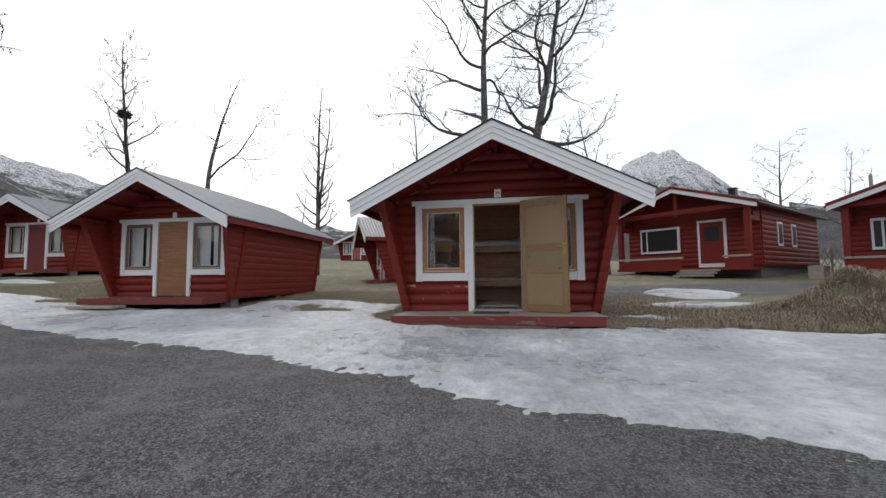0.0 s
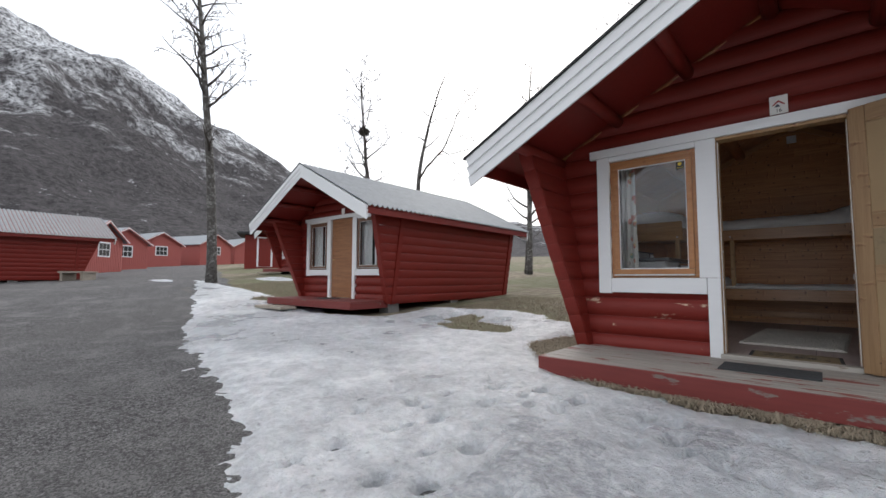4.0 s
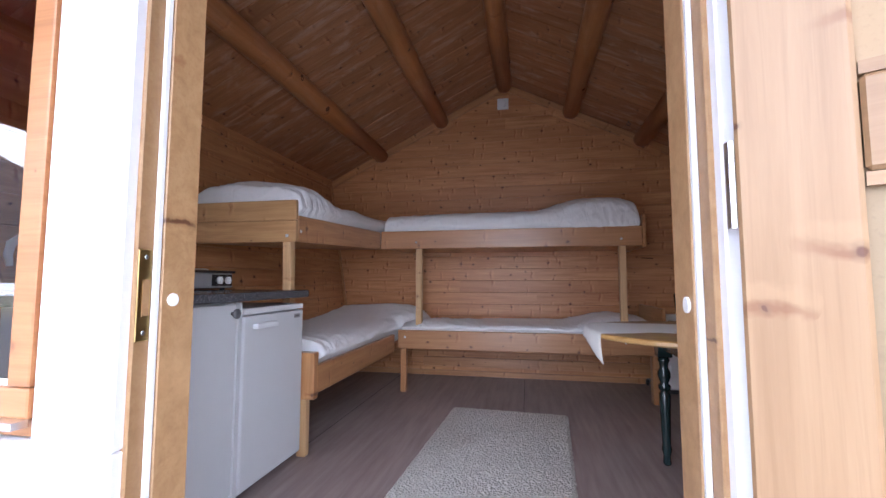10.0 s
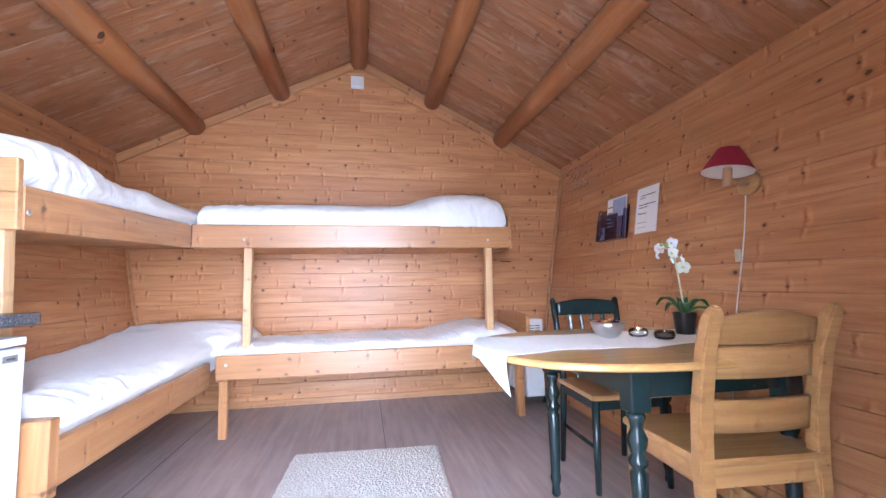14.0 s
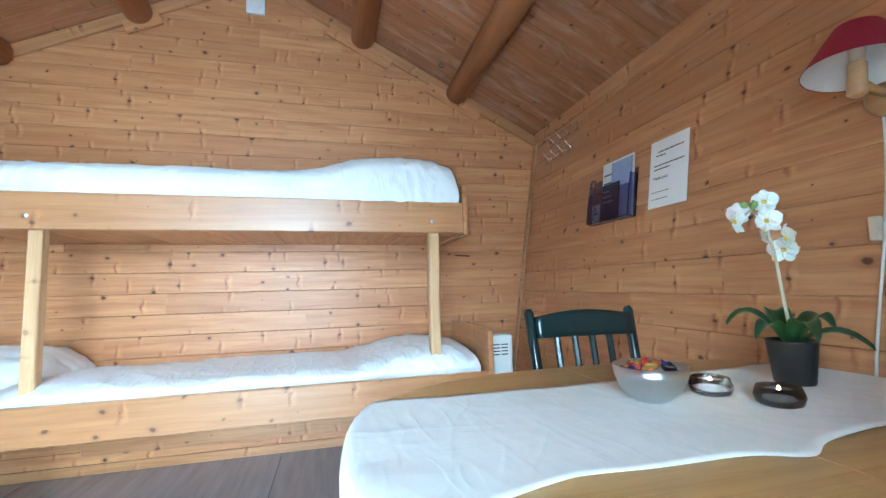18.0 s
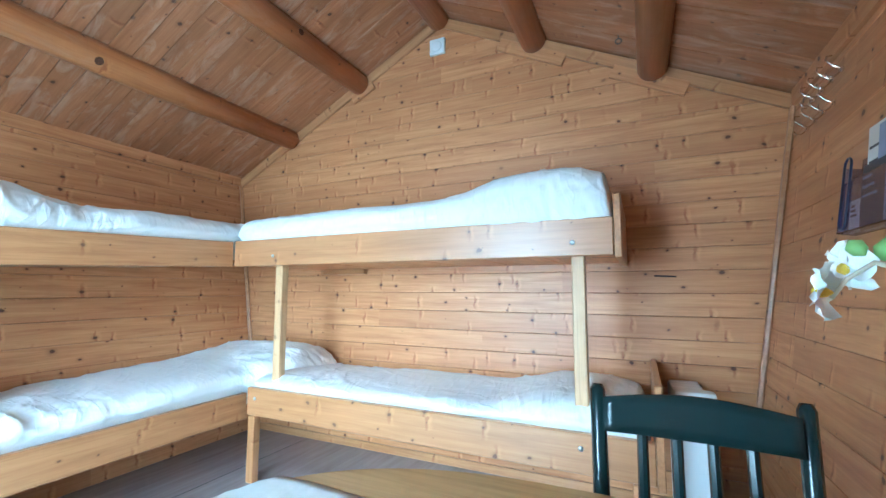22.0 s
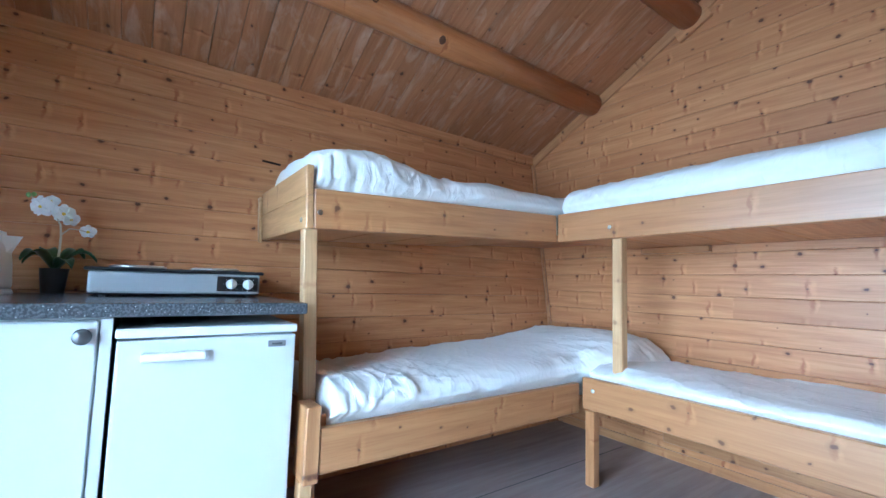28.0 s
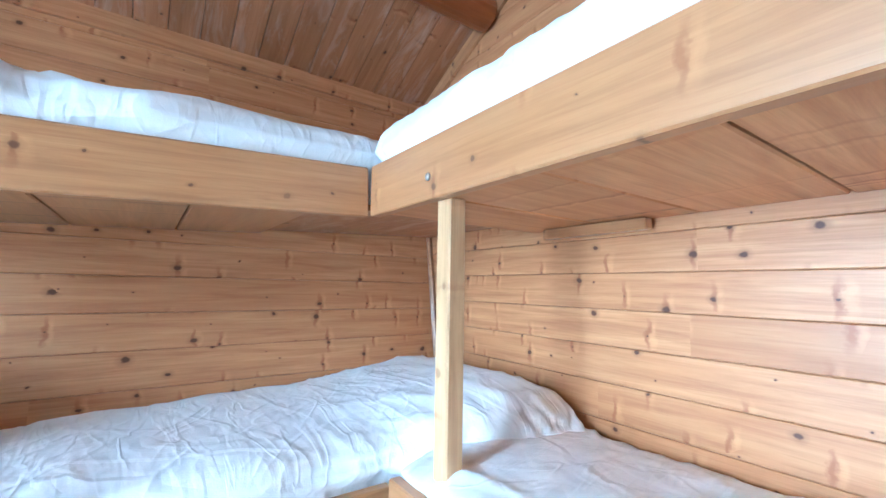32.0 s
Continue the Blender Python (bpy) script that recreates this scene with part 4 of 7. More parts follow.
def window(make, name, cx, label, sash="pine_sash", sticker=False):
    lo, hi, w = 1.312, 2.495, 0.385
    ob = make(name, box(cx - w, 0.03, lo, cx + w, 0.134, lo + 0.028), sash, label)
    part("window_frame", box(cx - w, 0.03, hi - 0.028, cx + w, 0.134, hi), sash, ob)
    for a, b in ((-w, -w + 0.028), (w - 0.028, w)):
        part("window_frame", box(cx + a, 0.03, lo + 0.029, cx + b, 0.134, hi - 0.029), sash, ob)
    s = w - 0.03
    for a, b, c, d in ((-s, s, lo + 0.031, lo + 0.082), (-s, s, hi - 0.085, hi - 0.031), (-s, -s + 0.05, lo + 0.083, hi - 0.086), (s - 0.05, s, lo + 0.083, hi - 0.086)):
        part("sash", box(cx + a, 0.018, c, cx + b, 0.075, d, 0.005), sash, ob)
    g = s - 0.047
    for a, b, c, d in ((-g, g, lo + 0.08, lo + 0.092), (-g, g, hi - 0.096, hi - 0.084), (-g, -g + 0.012, lo + 0.093, hi - 0.097), (g - 0.012, g, lo + 0.093, hi - 0.097)):
        part("bead", box(cx + a, 0.030, c, cx + b, 0.037, d, 0.002), "white", ob, "weathered white glazing bead")
    pane = part("pane", box(cx - g, 0.038, lo + 0.080, cx + g, 0.042, hi - 0.083), "glass", ob, "clear window pane")
    pane.visible_shadow = False
    part("drip_rail", box(cx - s, -0.004, lo + 0.02, cx + s, 0.02, lo + 0.032), "steel", ob, "thin metal drip rail")
    if sticker:
        part("sticker", box(cx + g - 0.085, 0.0345, hi - 0.168, cx + g - 0.018, 0.0375, hi - 0.100), "black_plastic", ob, "small black alarm sticker")
        part("sticker_print", prism([(cx + g - 0.068, hi - 0.108), (cx + g - 0.036, hi - 0.108), (cx + g - 0.036, hi - 0.127), (cx + g - 0.052, hi - 0.141), (cx + g - 0.068, hi - 0.127)], 0.0330, 0.0340), "yellow", ob, "yellow shield print")
        part("sticker_words", words_mesh("ALARM", 0.017, "yellow"), "yellow", ob, "yellow printed word", pose(cx + g - 0.0515, 0.0335, hi - 0.160, 90, 0, 0))
    return ob


def deck(make, x0, x1, y0, y1, top, under, mats, label):
    d = make("deck", box(x0 + 0.03, y0 + 0.03, under + 0.02, x1 - 0.03, y1 - 0.01, top - 0.034), "dark", label)
    n = 8
    w = (y1 - y0 - 0.03) / n
    for i in range(n):
        me = plank_mesh("board", mats[0], (0, x1 - x0, 0, x1 - x0), w - 0.009, 0.03, groove=0.0015, name="deck_board")
        part("deck_board", me, mats[0], d, "", pose(x0, y0 + 0.03 + i * w, top, -90, 0, 0))
    part("edge_board", box(x0, y0, under, x1, y0 + 0.027, top - 0.002, 0.004), mats[1], d, "red edge board with flaking paint")
    for x in (x0, x1 - 0.027):
        part("edge_board", box(x, y0 + 0.028, under, x + 0.027, y1, top - 0.034), mats[1], d)
    return d


# ---- the open cabin ----
HERE = pose(-0.68, 8.508, 0)


def make_here(name, bm, mat, label=""):
    words = dict(wall_front=("red log front wall with door and two windows", "wall"), wall_back=("red log gable wall lined with pine", "wall"), wall_left=("red outward-leaning log side wall", "wall"), wall_right=("red outward-leaning log side wall", "wall"), roof=("gable roof with white barge boards and black felt", "roof"), trim=("white-painted door and window surround boards", "trim")).get(name, (label, name.split("_")[0]))
    return solo(name, bm, mat, HERE, words[0], words[1], kind="structure")


shell(HERE, make_here, 3.75, worn=True)
roof(make_here, -1.155, 4.2, False)
trims(make_here)
window(make_here, "window_1", -0.9725, "pine-framed window with a curtain behind clear glass", sticker=True)
window(make_here, "window_2", 0.9725, "pine-framed window partly behind the open door")
deck(make_here, -1.67, 1.62, -0.951, 0.072, 0.622, 0.47, ("deck", "deck_front"), "low weathered plank deck with a flaking red edge")

floor_ob = solo("floor", box(-2.26, 8.60, 0.56, 0.90, 12.11, FLOOR), "floor", None, "mauve-gray vinyl floor in plank pattern", "floor", kind="structure")
for x in (-1.72, -0.52):
    part("joint", box(x, 8.72, FLOOR + 0.0005, x + 0.004, 12.03, FLOOR + 0.0015), "ink", floor_ob)
door_frame = thing("door_frame", HERE, "pine door frame with a weathered white sill", "door frame", kind="structure")
for s in (-1, 1):
    x = lambda a, b: (min(a * s, b * s), max(a * s, b * s))
    for nm, a, b, y0, y1, z0, z1, mat in (("jamb", 0.4205, 0.446, 0.02, 0.135, 0.66, 2.553, "pine_jamb"), ("stop", 0.412, 0.42, 0.062, 0.135, 0.662, 2.524, "pine_jamb"), ("seal", 0.413, 0.42, 0.048, 0.0605, 0.664, 2.52, "white_plastic")):
        lo, hi = x(a, b)
        part(nm, box(lo, y0, z0, hi, y1, z1, 0.002), mat, door_frame)
    part("plug", lathe([(0.011, 0), (0.011, 0.003)], 14), "white_plastic", door_frame, "white screw cap", pose(0.412 * s, 0.085, 1.54, 0, -90 * s, 0))
part("head", box(-0.419, 0.02, 2.526, 0.419, 0.135, 2.553, 0.002), "pine_jamb", door_frame)
part("sill", box(-0.446, -0.02, 0.622, 0.446, 0.10, 0.659, 0.006), painted_wood("weathered_white_sill", (0.36, 0.335, 0.30), (0.25, 0.2, 0.16), 0.42, 0.6), door_frame, "worn white threshold")
strike = part("strike_plate", box(-0.4205, 0.022, 1.475, -0.4180, 0.047, 1.625, 0.001), "brass", door_frame, "worn brass strike plate")
part("latch_hole", box(-0.4179, 0.031, 1.515, -0.4172, 0.044, 1.575), "pine_jamb", strike, "latch hole in the wood")
for z in (1.488, 1.612):
    part("screw", lathe([(0.004, 0), (0.003, 0.0012)], 10), "steel", strike, "", pose(-0.4180, 0.036, z, 0, 90, 0))

# the open leaf turns on its right-hand jamb
LEAF = pose(-0.250, 8.478, 0.632, 0, 0, -30.5)
leaf = thing("door_1", LEAF, "pale pine panelled door standing wide open outward", "door", kind="structure")
LW, LH = 0.852, 1.93
for a, b in ((0, 0.098), (LW - 0.098, LW)):
    me = finish(box(0, -0.02, -0.049, LH, 0.02, 0.049, 0.004), "stile", "pine_door")
    part("stile", me, "pine_door", leaf, "", pose((a + b) / 2, 0, 0, 0, -90, 0))
for z0, z1 in ((0.0, 0.12), (0.655, 0.757), (1.043, 1.135), (LH - 0.12, LH)):
    part("rail", box(0.0995, -0.019, z0, LW - 0.0995, 0.019, z1, 0.004), "pine_door", leaf)
for z0, z1 in ((0.12, 0.655), (0.757, 1.043), (1.135, LH - 0.12)):
    part("panel", box(0.094, -0.008, z0 - 0.004, LW - 0.094, 0.008, z1 + 0.004), "mdf_grimy" if z0 > 0.5 and z1 < 1.2 else "mdf", leaf, "stained gray-tan board panel" if z0 > 0.5 and z1 < 1.2 else "smooth tan board panel")
    bm = box(0.0995, -0.016, z0 + 0.001, LW - 0.0995, 0.016, z0 + 0.014)
    box(0.0995, -0.016, z1 - 0.014, LW - 0.0995, 0.016, z1 - 0.001, 0, bm)
    part("moulding", bm, "pine_door", leaf)
hd = part("handle", box(LW - 0.085, 0.02, 0.96, LW - 0.035, 0.028, 1.14, 0.003), "brass", leaf, "brass lever handle with plate")
part("lever", tube([(LW - 0.06, 0.028, 1.09), (LW - 0.06, 0.07, 1.09), (LW - 0.17, 0.075, 1.09)], 0.009, 8), "brass", hd, smooth=True)
hd = part("handle", box(LW - 0.085, -0.028, 0.96, LW - 0.035, -0.02, 1.14, 0.003), "brass", leaf, "brass lever handle with plate")
part("lever", tube([(LW - 0.06, -0.028, 1.09), (LW - 0.06, -0.07, 1.09), (LW - 0.17, -0.075, 1.09)], 0.009, 8), "brass", hd, smooth=True)
for z in (0.25, 1.0, 1.75):
    part("hinge", lathe([(0.008, 0), (0.008, 0.1)], 10), "steel", leaf, "", pose(-0.006, 0.012, z))

plate = thing("number_plate", pose(-0.655, 8.53, 2.652), "white cabin number plate with a red roof mark", "sign")
part("board", box(-0.06, -0.006, 0, 0.06, 0.0, 0.155, 0.002), "paper", plate)
bm = prism([(-0.045, 0.075), (0.0, 0.115), (0.045, 0.075), (0.03, 0.075), (0.0, 0.10), (-0.03, 0.075)], -0.0085, -0.0065)
part("mark", bm, "candy_red", plate, "red roof-shaped mark")
part("mark", prism([(-0.03, 0.06), (-0.005, 0.085), (0.01, 0.06)], -0.0085, -0.0065), "brochure_blue", plate)


part("lettering", words_mesh("16", 0.042, "ink"), "ink", plate, "black figures", pose(0, -0.0075, 0.016, 90, 0, 0))
solo("outdoor_mat", box(-1.07, 7.97, 0.624, -0.48, 8.29, 0.636, 0.003), "rubber", None, "dark gray rubber mat on the deck boards", "mat")
mat_in = thing("doormat", pose(-0.65, 8.752, FLOOR, 0, 0, 1.5), "brown printed coir doormat with a dark rim", "mat")
part("coir_surface", box(-0.275, -0.17, 0.0, 0.275, 0.17, 0.012, 0.003), "doormat", mat_in)
bm = box(-0.30, -0.195, 0, 0.30, -0.172, 0.008)
box(-0.30, 0.172, 0, 0.30, 0.195, 0.008, 0, bm), box(-0.30, -0.171, 0, -0.277, 0.171, 0.008, 0, bm), box(0.277, -0.171, 0, 0.30, 0.171, 0.008, 0, bm)
part("rim", bm, "rubber", mat_in, "black rubber rim")


# ---- inside the open cabin ----
CX = -0.68
BACK = 12.105
IN_FRONT = 8.643


def side_in(z):
    return 1.57 + LEAN_OUT * (z - FLOOR)


def beam(u):
    zc = roof_under(u) - 0.02 - 0.04
    log = solo("ceiling_beam", tube([(0, 0, 0.0), (0.6, 0.004, 0.003), (1.4, -0.004, 0.0), (2.3, 0.003, -0.003), (3.44, 0, 0)], [0.078, 0.08, 0.077, 0.079, 0.074], 18), "pine_beam", pose(CX + u, IN_FRONT - 0.005, zc, 0, 0, 90), "round brown pine log beam under the sloping ceiling", "beam", "log beams under the ceiling", "structure", True)
    # dark branch stubs on the underside and flanks
    rnd = random.Random(round(u * 100) + 400)
    for i in range(5):
        a, r = radians(rnd.choice((-1, 1)) * rnd.uniform(25, 95)), rnd.uniform(0.009, 0.015)
        m = pose(0.35 + i * 0.62 + rnd.uniform(-0.2, 0.2), 0, 0, math.degrees(a) + 180) @ pose(0, 0, 0.0745)
        part("knot", lathe([(r * 1.5, 0), (r * 1.25, 0.005), (r, 0.0062), (r * 0.8, 0.0035), (0.001, 0.004)], 12), "knot_wood", log, "dark knot", m, True)
    return log


for u in (-1.285, -0.64, 0.0, 0.635, 1.265):
    beam(u)


def ceiling_half():
    """Boards that run down the slope; the local x axis runs down."""
    bm = bmesh.new()
    run = 1.93 * math.sqrt(1 + PITCH ** 2)
    n, y = 0, 0.0
    while y < BACK - IN_FRONT + 0.05:
        w = 0.112
        y1 = y + w
        lift = 0.0015 * ((n * 7) % 3)
        a = [bm.verts.new(p) for p in ((0, y + 0.0008, -0.007), (0, y + 0.0022, lift), (0, y1 - 0.0022, lift), (0, y1 - 0.0008, -0.007))]
        b = [bm.verts.new((run, v.co.y, v.co.z)) for v in a]
        for i in range(3):
            bm.faces.new((a[i], a[i + 1], b[i + 1], b[i]))
        y, n = y1, n + 1
    # the backing above the boards
    vs = [bm.verts.new(p) for p in ((0, -0.02, -0.02), (run, -0.02, -0.02), (run, y, -0.02), (0, y, -0.02))]
    bm.faces.new(vs)
    bm.transform(Matrix.Diagonal((1, 1, -1, 1)))
    return bm


for side in (-1, 1):
    bm = ceiling_half()
    if side < 0:
        m = pose(CX, BACK + 0.02, CEIL, 0, 0, 180) @ pose(0, 0, 0, 0, math.degrees(math.atan(PITCH)), 0)
    else:
        m = pose(CX, IN_FRONT, CEIL) @ pose(0, 0, 0, 0, math.degrees(math.atan(PITCH)), 0)
    solo("ceiling" if side < 0 else "ceiling_2", bm, "pine_ceiling", m, "sloping ceiling of brown pine boards", "ceiling", kind="structure")

# cornice boards along the slopes and the wall tops
trim_in = thing("trim_2", None, "pine cover strips in corners and under the ceiling", "trim", kind="structure")
ang = math.degrees(math.atan(PITCH))
for side in (-1, 1):
    run = 1.87 * math.sqrt(1 + PITCH ** 2)
    yaw = 0 if side > 0 else 180
    m = pose(CX, BACK, CEIL, 0, 0, yaw) @ pose(0, 0, 0, 0, ang, 0)
    y0, y1 = (-0.02, -0.002) if side > 0 else (0.002, 0.02)
    part("cornice", box(0.03, y0, -0.075, run, y1, -0.008, 0.002), "pine_bed", trim_in, "", m)
    h = side_in(2.62)
    m = pose(CX + side * (h - 0.012), IN_FRONT, 2.60, 0, 0, 90)
    part("cornice", box(0, -0.012, -0.03, BACK - IN_FRONT - 0.02, 0.012, 0.045, 0.002), "pine_wall", trim_in, "", m)
    a, b = Vector((CX + side * (side_in(FLOOR) - 0.012), BACK - 0.014, FLOOR)), Vector((CX + side * (side_in(2.6) - 0.012), BACK - 0.014, 2.6))
    part("corner_strip", tube([a, b], 0.014, 6), "pine_bed", trim_in)
for u, du in ((-0.64, 0.1), (0.635, 0.22), (1.265, 0.2)):
    s = 1 if u > 0 else -1
    m = pose(CX + u, BACK - 0.005, roof_under(u) - 0.075, 0, s * ang, 0)
    part("patch_board", box(-du, -0.018, -0.085, du, -0.001, -0.008, 0.002), "pine_wall", trim_in, "pale patch board round a beam end", m)
part("baseboard", box(CX - 1.55, BACK - 0.016, FLOOR, CX + 1.55, BACK - 0.002, FLOOR + 0.05, 0.002), "pine_bed", trim_in)

plate_up = thing("junction_box", pose(CX - 0.015, BACK - 0.002, 3.285), "white square junction box cover on the gable wall", "electrical box")
part("cover", box(-0.055, -0.022, 0, 0.055, 0, 0.11, 0.006), "white_plastic", plate_up)
part("dial", lathe([(0.035, 0), (0.034, 0.004), (0.03, 0.006)], 20), "white_plastic", plate_up, "", pose(0, -0.022, 0.055, 90, 0, 0), True)


# ---- beds ----
def mattress(length, width, height, seed, head=None, over=0.0, wrinkle=1.0, lip=0.11, wide=0.34, sag=0.0):
    """A soft sheet-covered mattress along x, y from 0 at the front edge. head: (where the pillow begins, how high, +1 towards the far end or -1)."""
    nx, ny = round(length / 0.014), round(width / 0.014)

    def soft(a, k):
        c = math.cos(a)
        return 0.5 - 0.5 * math.copysign(abs(c) ** k, c)

    def fn(u, v):
        ay = math.pi * v
        sx, sy = soft(math.pi * u, 0.48), soft(ay, 0.42)
        x, y = length * sx, width * sy
        end = min(1.0, min(x, length - x) / 0.042)
        rise = abs(math.sin(ay)) ** 0.34 * (1 - (1 - end) ** 2) ** 0.5
        h, lap = height, 0.0
        if head:
            at, up, way = head
            s = min(1.0, max(0.0, (x - at) * way / wide))
            s = s * s * (3 - 2 * s)
            tail = min(1.0, (length - x if way > 0 else x) / 0.22)
            h += up * s * (0.35 + 0.65 * math.sin(tail * math.pi / 2)) * (0.75 + 0.25 * math.sin(math.pi * sy))
            lap = over * s * (1 - sy) ** 2 * min(1.0, max(0.0, (x - 1.30) / 0.12))
        long_fold = 0.022 * noise.noise((x * 1.7, y * 3.2 + seed, seed))
        near = math.exp(-sy * 7)

        def ridge_at(a, b, c, k):
            return max(0.0, 1 - abs(noise.noise((a, b, c))) / k)
        f = long_fold + wrinkle * (0.007 * ridge_at(x * 3.2 + y * 2.5 + seed, y * 3.5 - x * 1.2, seed + 3, 0.10) + 0.005 * ridge_at(x * 7 - y * 5, y * 6 + x * 3, seed + 9, 0.14) + 0.010 * near * ridge_at(x * 9 + 2 * y, y * 3, seed + 4, 0.3))
        puff = wrinkle * (0.010 * noise.noise((x * 9, y * 2 + rise * 2.5, seed + 5)) + 0.010 * ridge_at(x * 14, rise * 3, seed + 7, 0.2)) * near
        z = (h - sag * sy * max(0.0, 1 - x / 1.2)) * rise + f * rise + 0.44 * lap * max(0.0, rise - 0.5)
        out = min(1.0, max(0.0, (z - lip) / 0.03)) * near
        return (x, y + (puff - 0.05) * out - lap * min(1.0, max(0.0, (z - lip + 0.01) / 0.04)), z)
    return grid(nx, ny, fn)


def bed_board(name, parent, x0, y0, z0, x1, y1, z1, mat="pine_bed", label=""):
    """A bevelled board whose grain runs along its longest side."""
    dx, dy, dz = x1 - x0, y1 - y0, z1 - z0
    c = ((x0 + x1) / 2, (y0 + y1) / 2, (z0 + z1) / 2)
    if dz >= dx and dz >= dy:
        bm, m = box(-dz / 2, -dy / 2, -dx / 2, dz / 2, dy / 2, dx / 2, 0.004), pose(*c, 0, 90, 0)
    elif dy > dx:
        bm, m = box(-dy / 2, -dx / 2, -dz / 2, dy / 2, dx / 2, dz / 2, 0.004), pose(*c, 0, 0, 90)
    else:
        bm, m = box(-dx / 2, -dy / 2, -dz / 2, dx / 2, dy / 2, dz / 2, 0.004), pose(*c)
    return part(name, bm, mat, parent, label, m)


def screw(parent, x, y, z, rx, ry):
    part("screw", lathe([(0.0105, 0), (0.009, 0.003), (0.004, 0.005)], 12), "steel", parent, "", pose(x, y, z, rx, ry, 0))


YF, YB = 11.42, BACK - 0.006
XF_UP, XF_LOW, XEND = -1.722, -1.60, 10.052
# along the gable wall: the upper and the lower berth
bed = thing("upper_bunk_bed", None, "pine bunk with two posts on the gable wall", "bunk bed", "bunk beds")
bed_board("front_board", bed, -1.722, YF, 1.845, 0.395, YF + 0.034, 1.998)
bed_board("end_board", bed, 0.397, YF + 0.004, 1.835, 0.425, YB, 2.09)
part("slat_base", box(-1.70, YF + 0.036, 1.868, 0.394, YB, 1.888), "pine_ceiling", bed)
for i in range(7):
    a = -1.69 + 0.298 * i
    bed_board("under_board", bed, a, YF + 0.036, 1.852, a + 0.293, YB, 1.866, "pine_wall")
bed_board("batten", bed, -1.60, YB - 0.06, 1.815, -1.22, YB - 0.02, 1.85)
for x in (-1.418, 0.228):
    bed_board("post", bed, x, YF + 0.036, 1.10, x + 0.052, YF + 0.085, 1.851, "pine_pale")
    screw(bed, x + 0.012, YF - 0.001, 1.90, 90, 0)
low = thing("lower_bunk_bed", None, "low pine berth on stub legs by the gable wall", "bunk bed", "bunk beds")
bed_board("front_board", low, -1.562, YF, 1.005, 0.51, YF + 0.034, 1.157)
bed_board("end_board", low, 0.512, YF + 0.004, 0.985, 0.54, YB, 1.36)
part("slat_base", box(-1.54, YF + 0.036, 1.03, 0.50, YB, 1.05), "pine_ceiling", low)
for x in (-1.535, 0.43):
    bed_board("leg", low, x, YF - 0.012, FLOOR, x + 0.05, YF + 0.06 if x > 0 else YF + 0.034, 1.005, "pine_bed")
for x in (-1.50, 0.25):
    screw(low, x, YF - 0.001, 1.10, 90, 0)
bed_board("wall_batten", low, -1.5, YB - 0.02, 0.74, 0.95, YB - 0.003, 0.83, "pine_bed")
# along the left wall
SAG = pose(0, YF, 1.845, 2.45, 0, 0) @ pose(0, -YF, -1.845)
left = thing("upper_bunk_bed", SAG, "pine bunk with a tall end board above the kitchenette", "bunk bed", "bunk beds")
bed_board("front_board", left, XF_UP - 0.034, XEND + 0.03, 1.845, XF_UP, YF - 0.002, 1.993)
xl = CX - side_in(1.9) + 0.02
bed_board("end_board", left, xl, XEND, 1.845, XF_UP - 0.0, XEND + 0.028, 1.9665, "pine_end")
bed_board("end_board", left, xl, XEND, 1.967, XF_UP - 0.0, XEND + 0.028, 2.078, "pine_end")
bed_board("end_cleat", left, xl - 0.02, XEND - 0.016, 1.835, xl + 0.012, XEND - 0.001, 2.06, "pine_pale")
part("slat_base", box(xl, XEND + 0.03, 1.868, XF_UP - 0.036, YB, 1.888), "pine_ceiling", left)
y = XEND + 0.032
while y < YF - 0.2:
    bed_board("under_board", left, xl, y, 1.853, XF_UP - 0.036, y + 0.29, 1.866)
    y += 0.295
bed_board("post", left, XF_UP - 0.085, XEND + 0.005, FLOOR + 0.06, XF_UP - 0.036, XEND + 0.055, 1.852, "pine_pale")
screw(left, XF_UP - 0.055, XEND - 0.001, 1.88, 90, 0)
screw(left, XF_UP + 0.001, XEND + 0.05, 1.905, 0, 90)
lowl = thing("lower_bunk_bed", None, "low pine berth along the leaning side wall", "bunk bed", "bunk beds")
bed_board("front_board", lowl, XF_LOW - 0.034, XEND + 0.05, 0.968, XF_LOW, YF + 0.034, 1.115)
bed_board("end_board", lowl, CX - side_in(1.1) + 0.03, XEND + 0.056, 0.965, XF_LOW - 0.036, XEND + 0.08, 1.15)
bed_board("end_cleat", lowl, XF_LOW - 0.11, XEND - 0.002, 0.945, XF_LOW + 0.004, XEND + 0.048, 1.19, "pine_bed")
part("slat_base", box(CX - side_in(1.05) + 0.03, XEND + 0.082, 1.02, XF_LOW - 0.036, YB, 1.04), "pine_ceiling", lowl)
bed_board("leg", lowl, XF_LOW - 0.09, XEND + 0.0, FLOOR, XF_LOW - 0.04, XEND + 0.045, 0.944, "pine_pale")

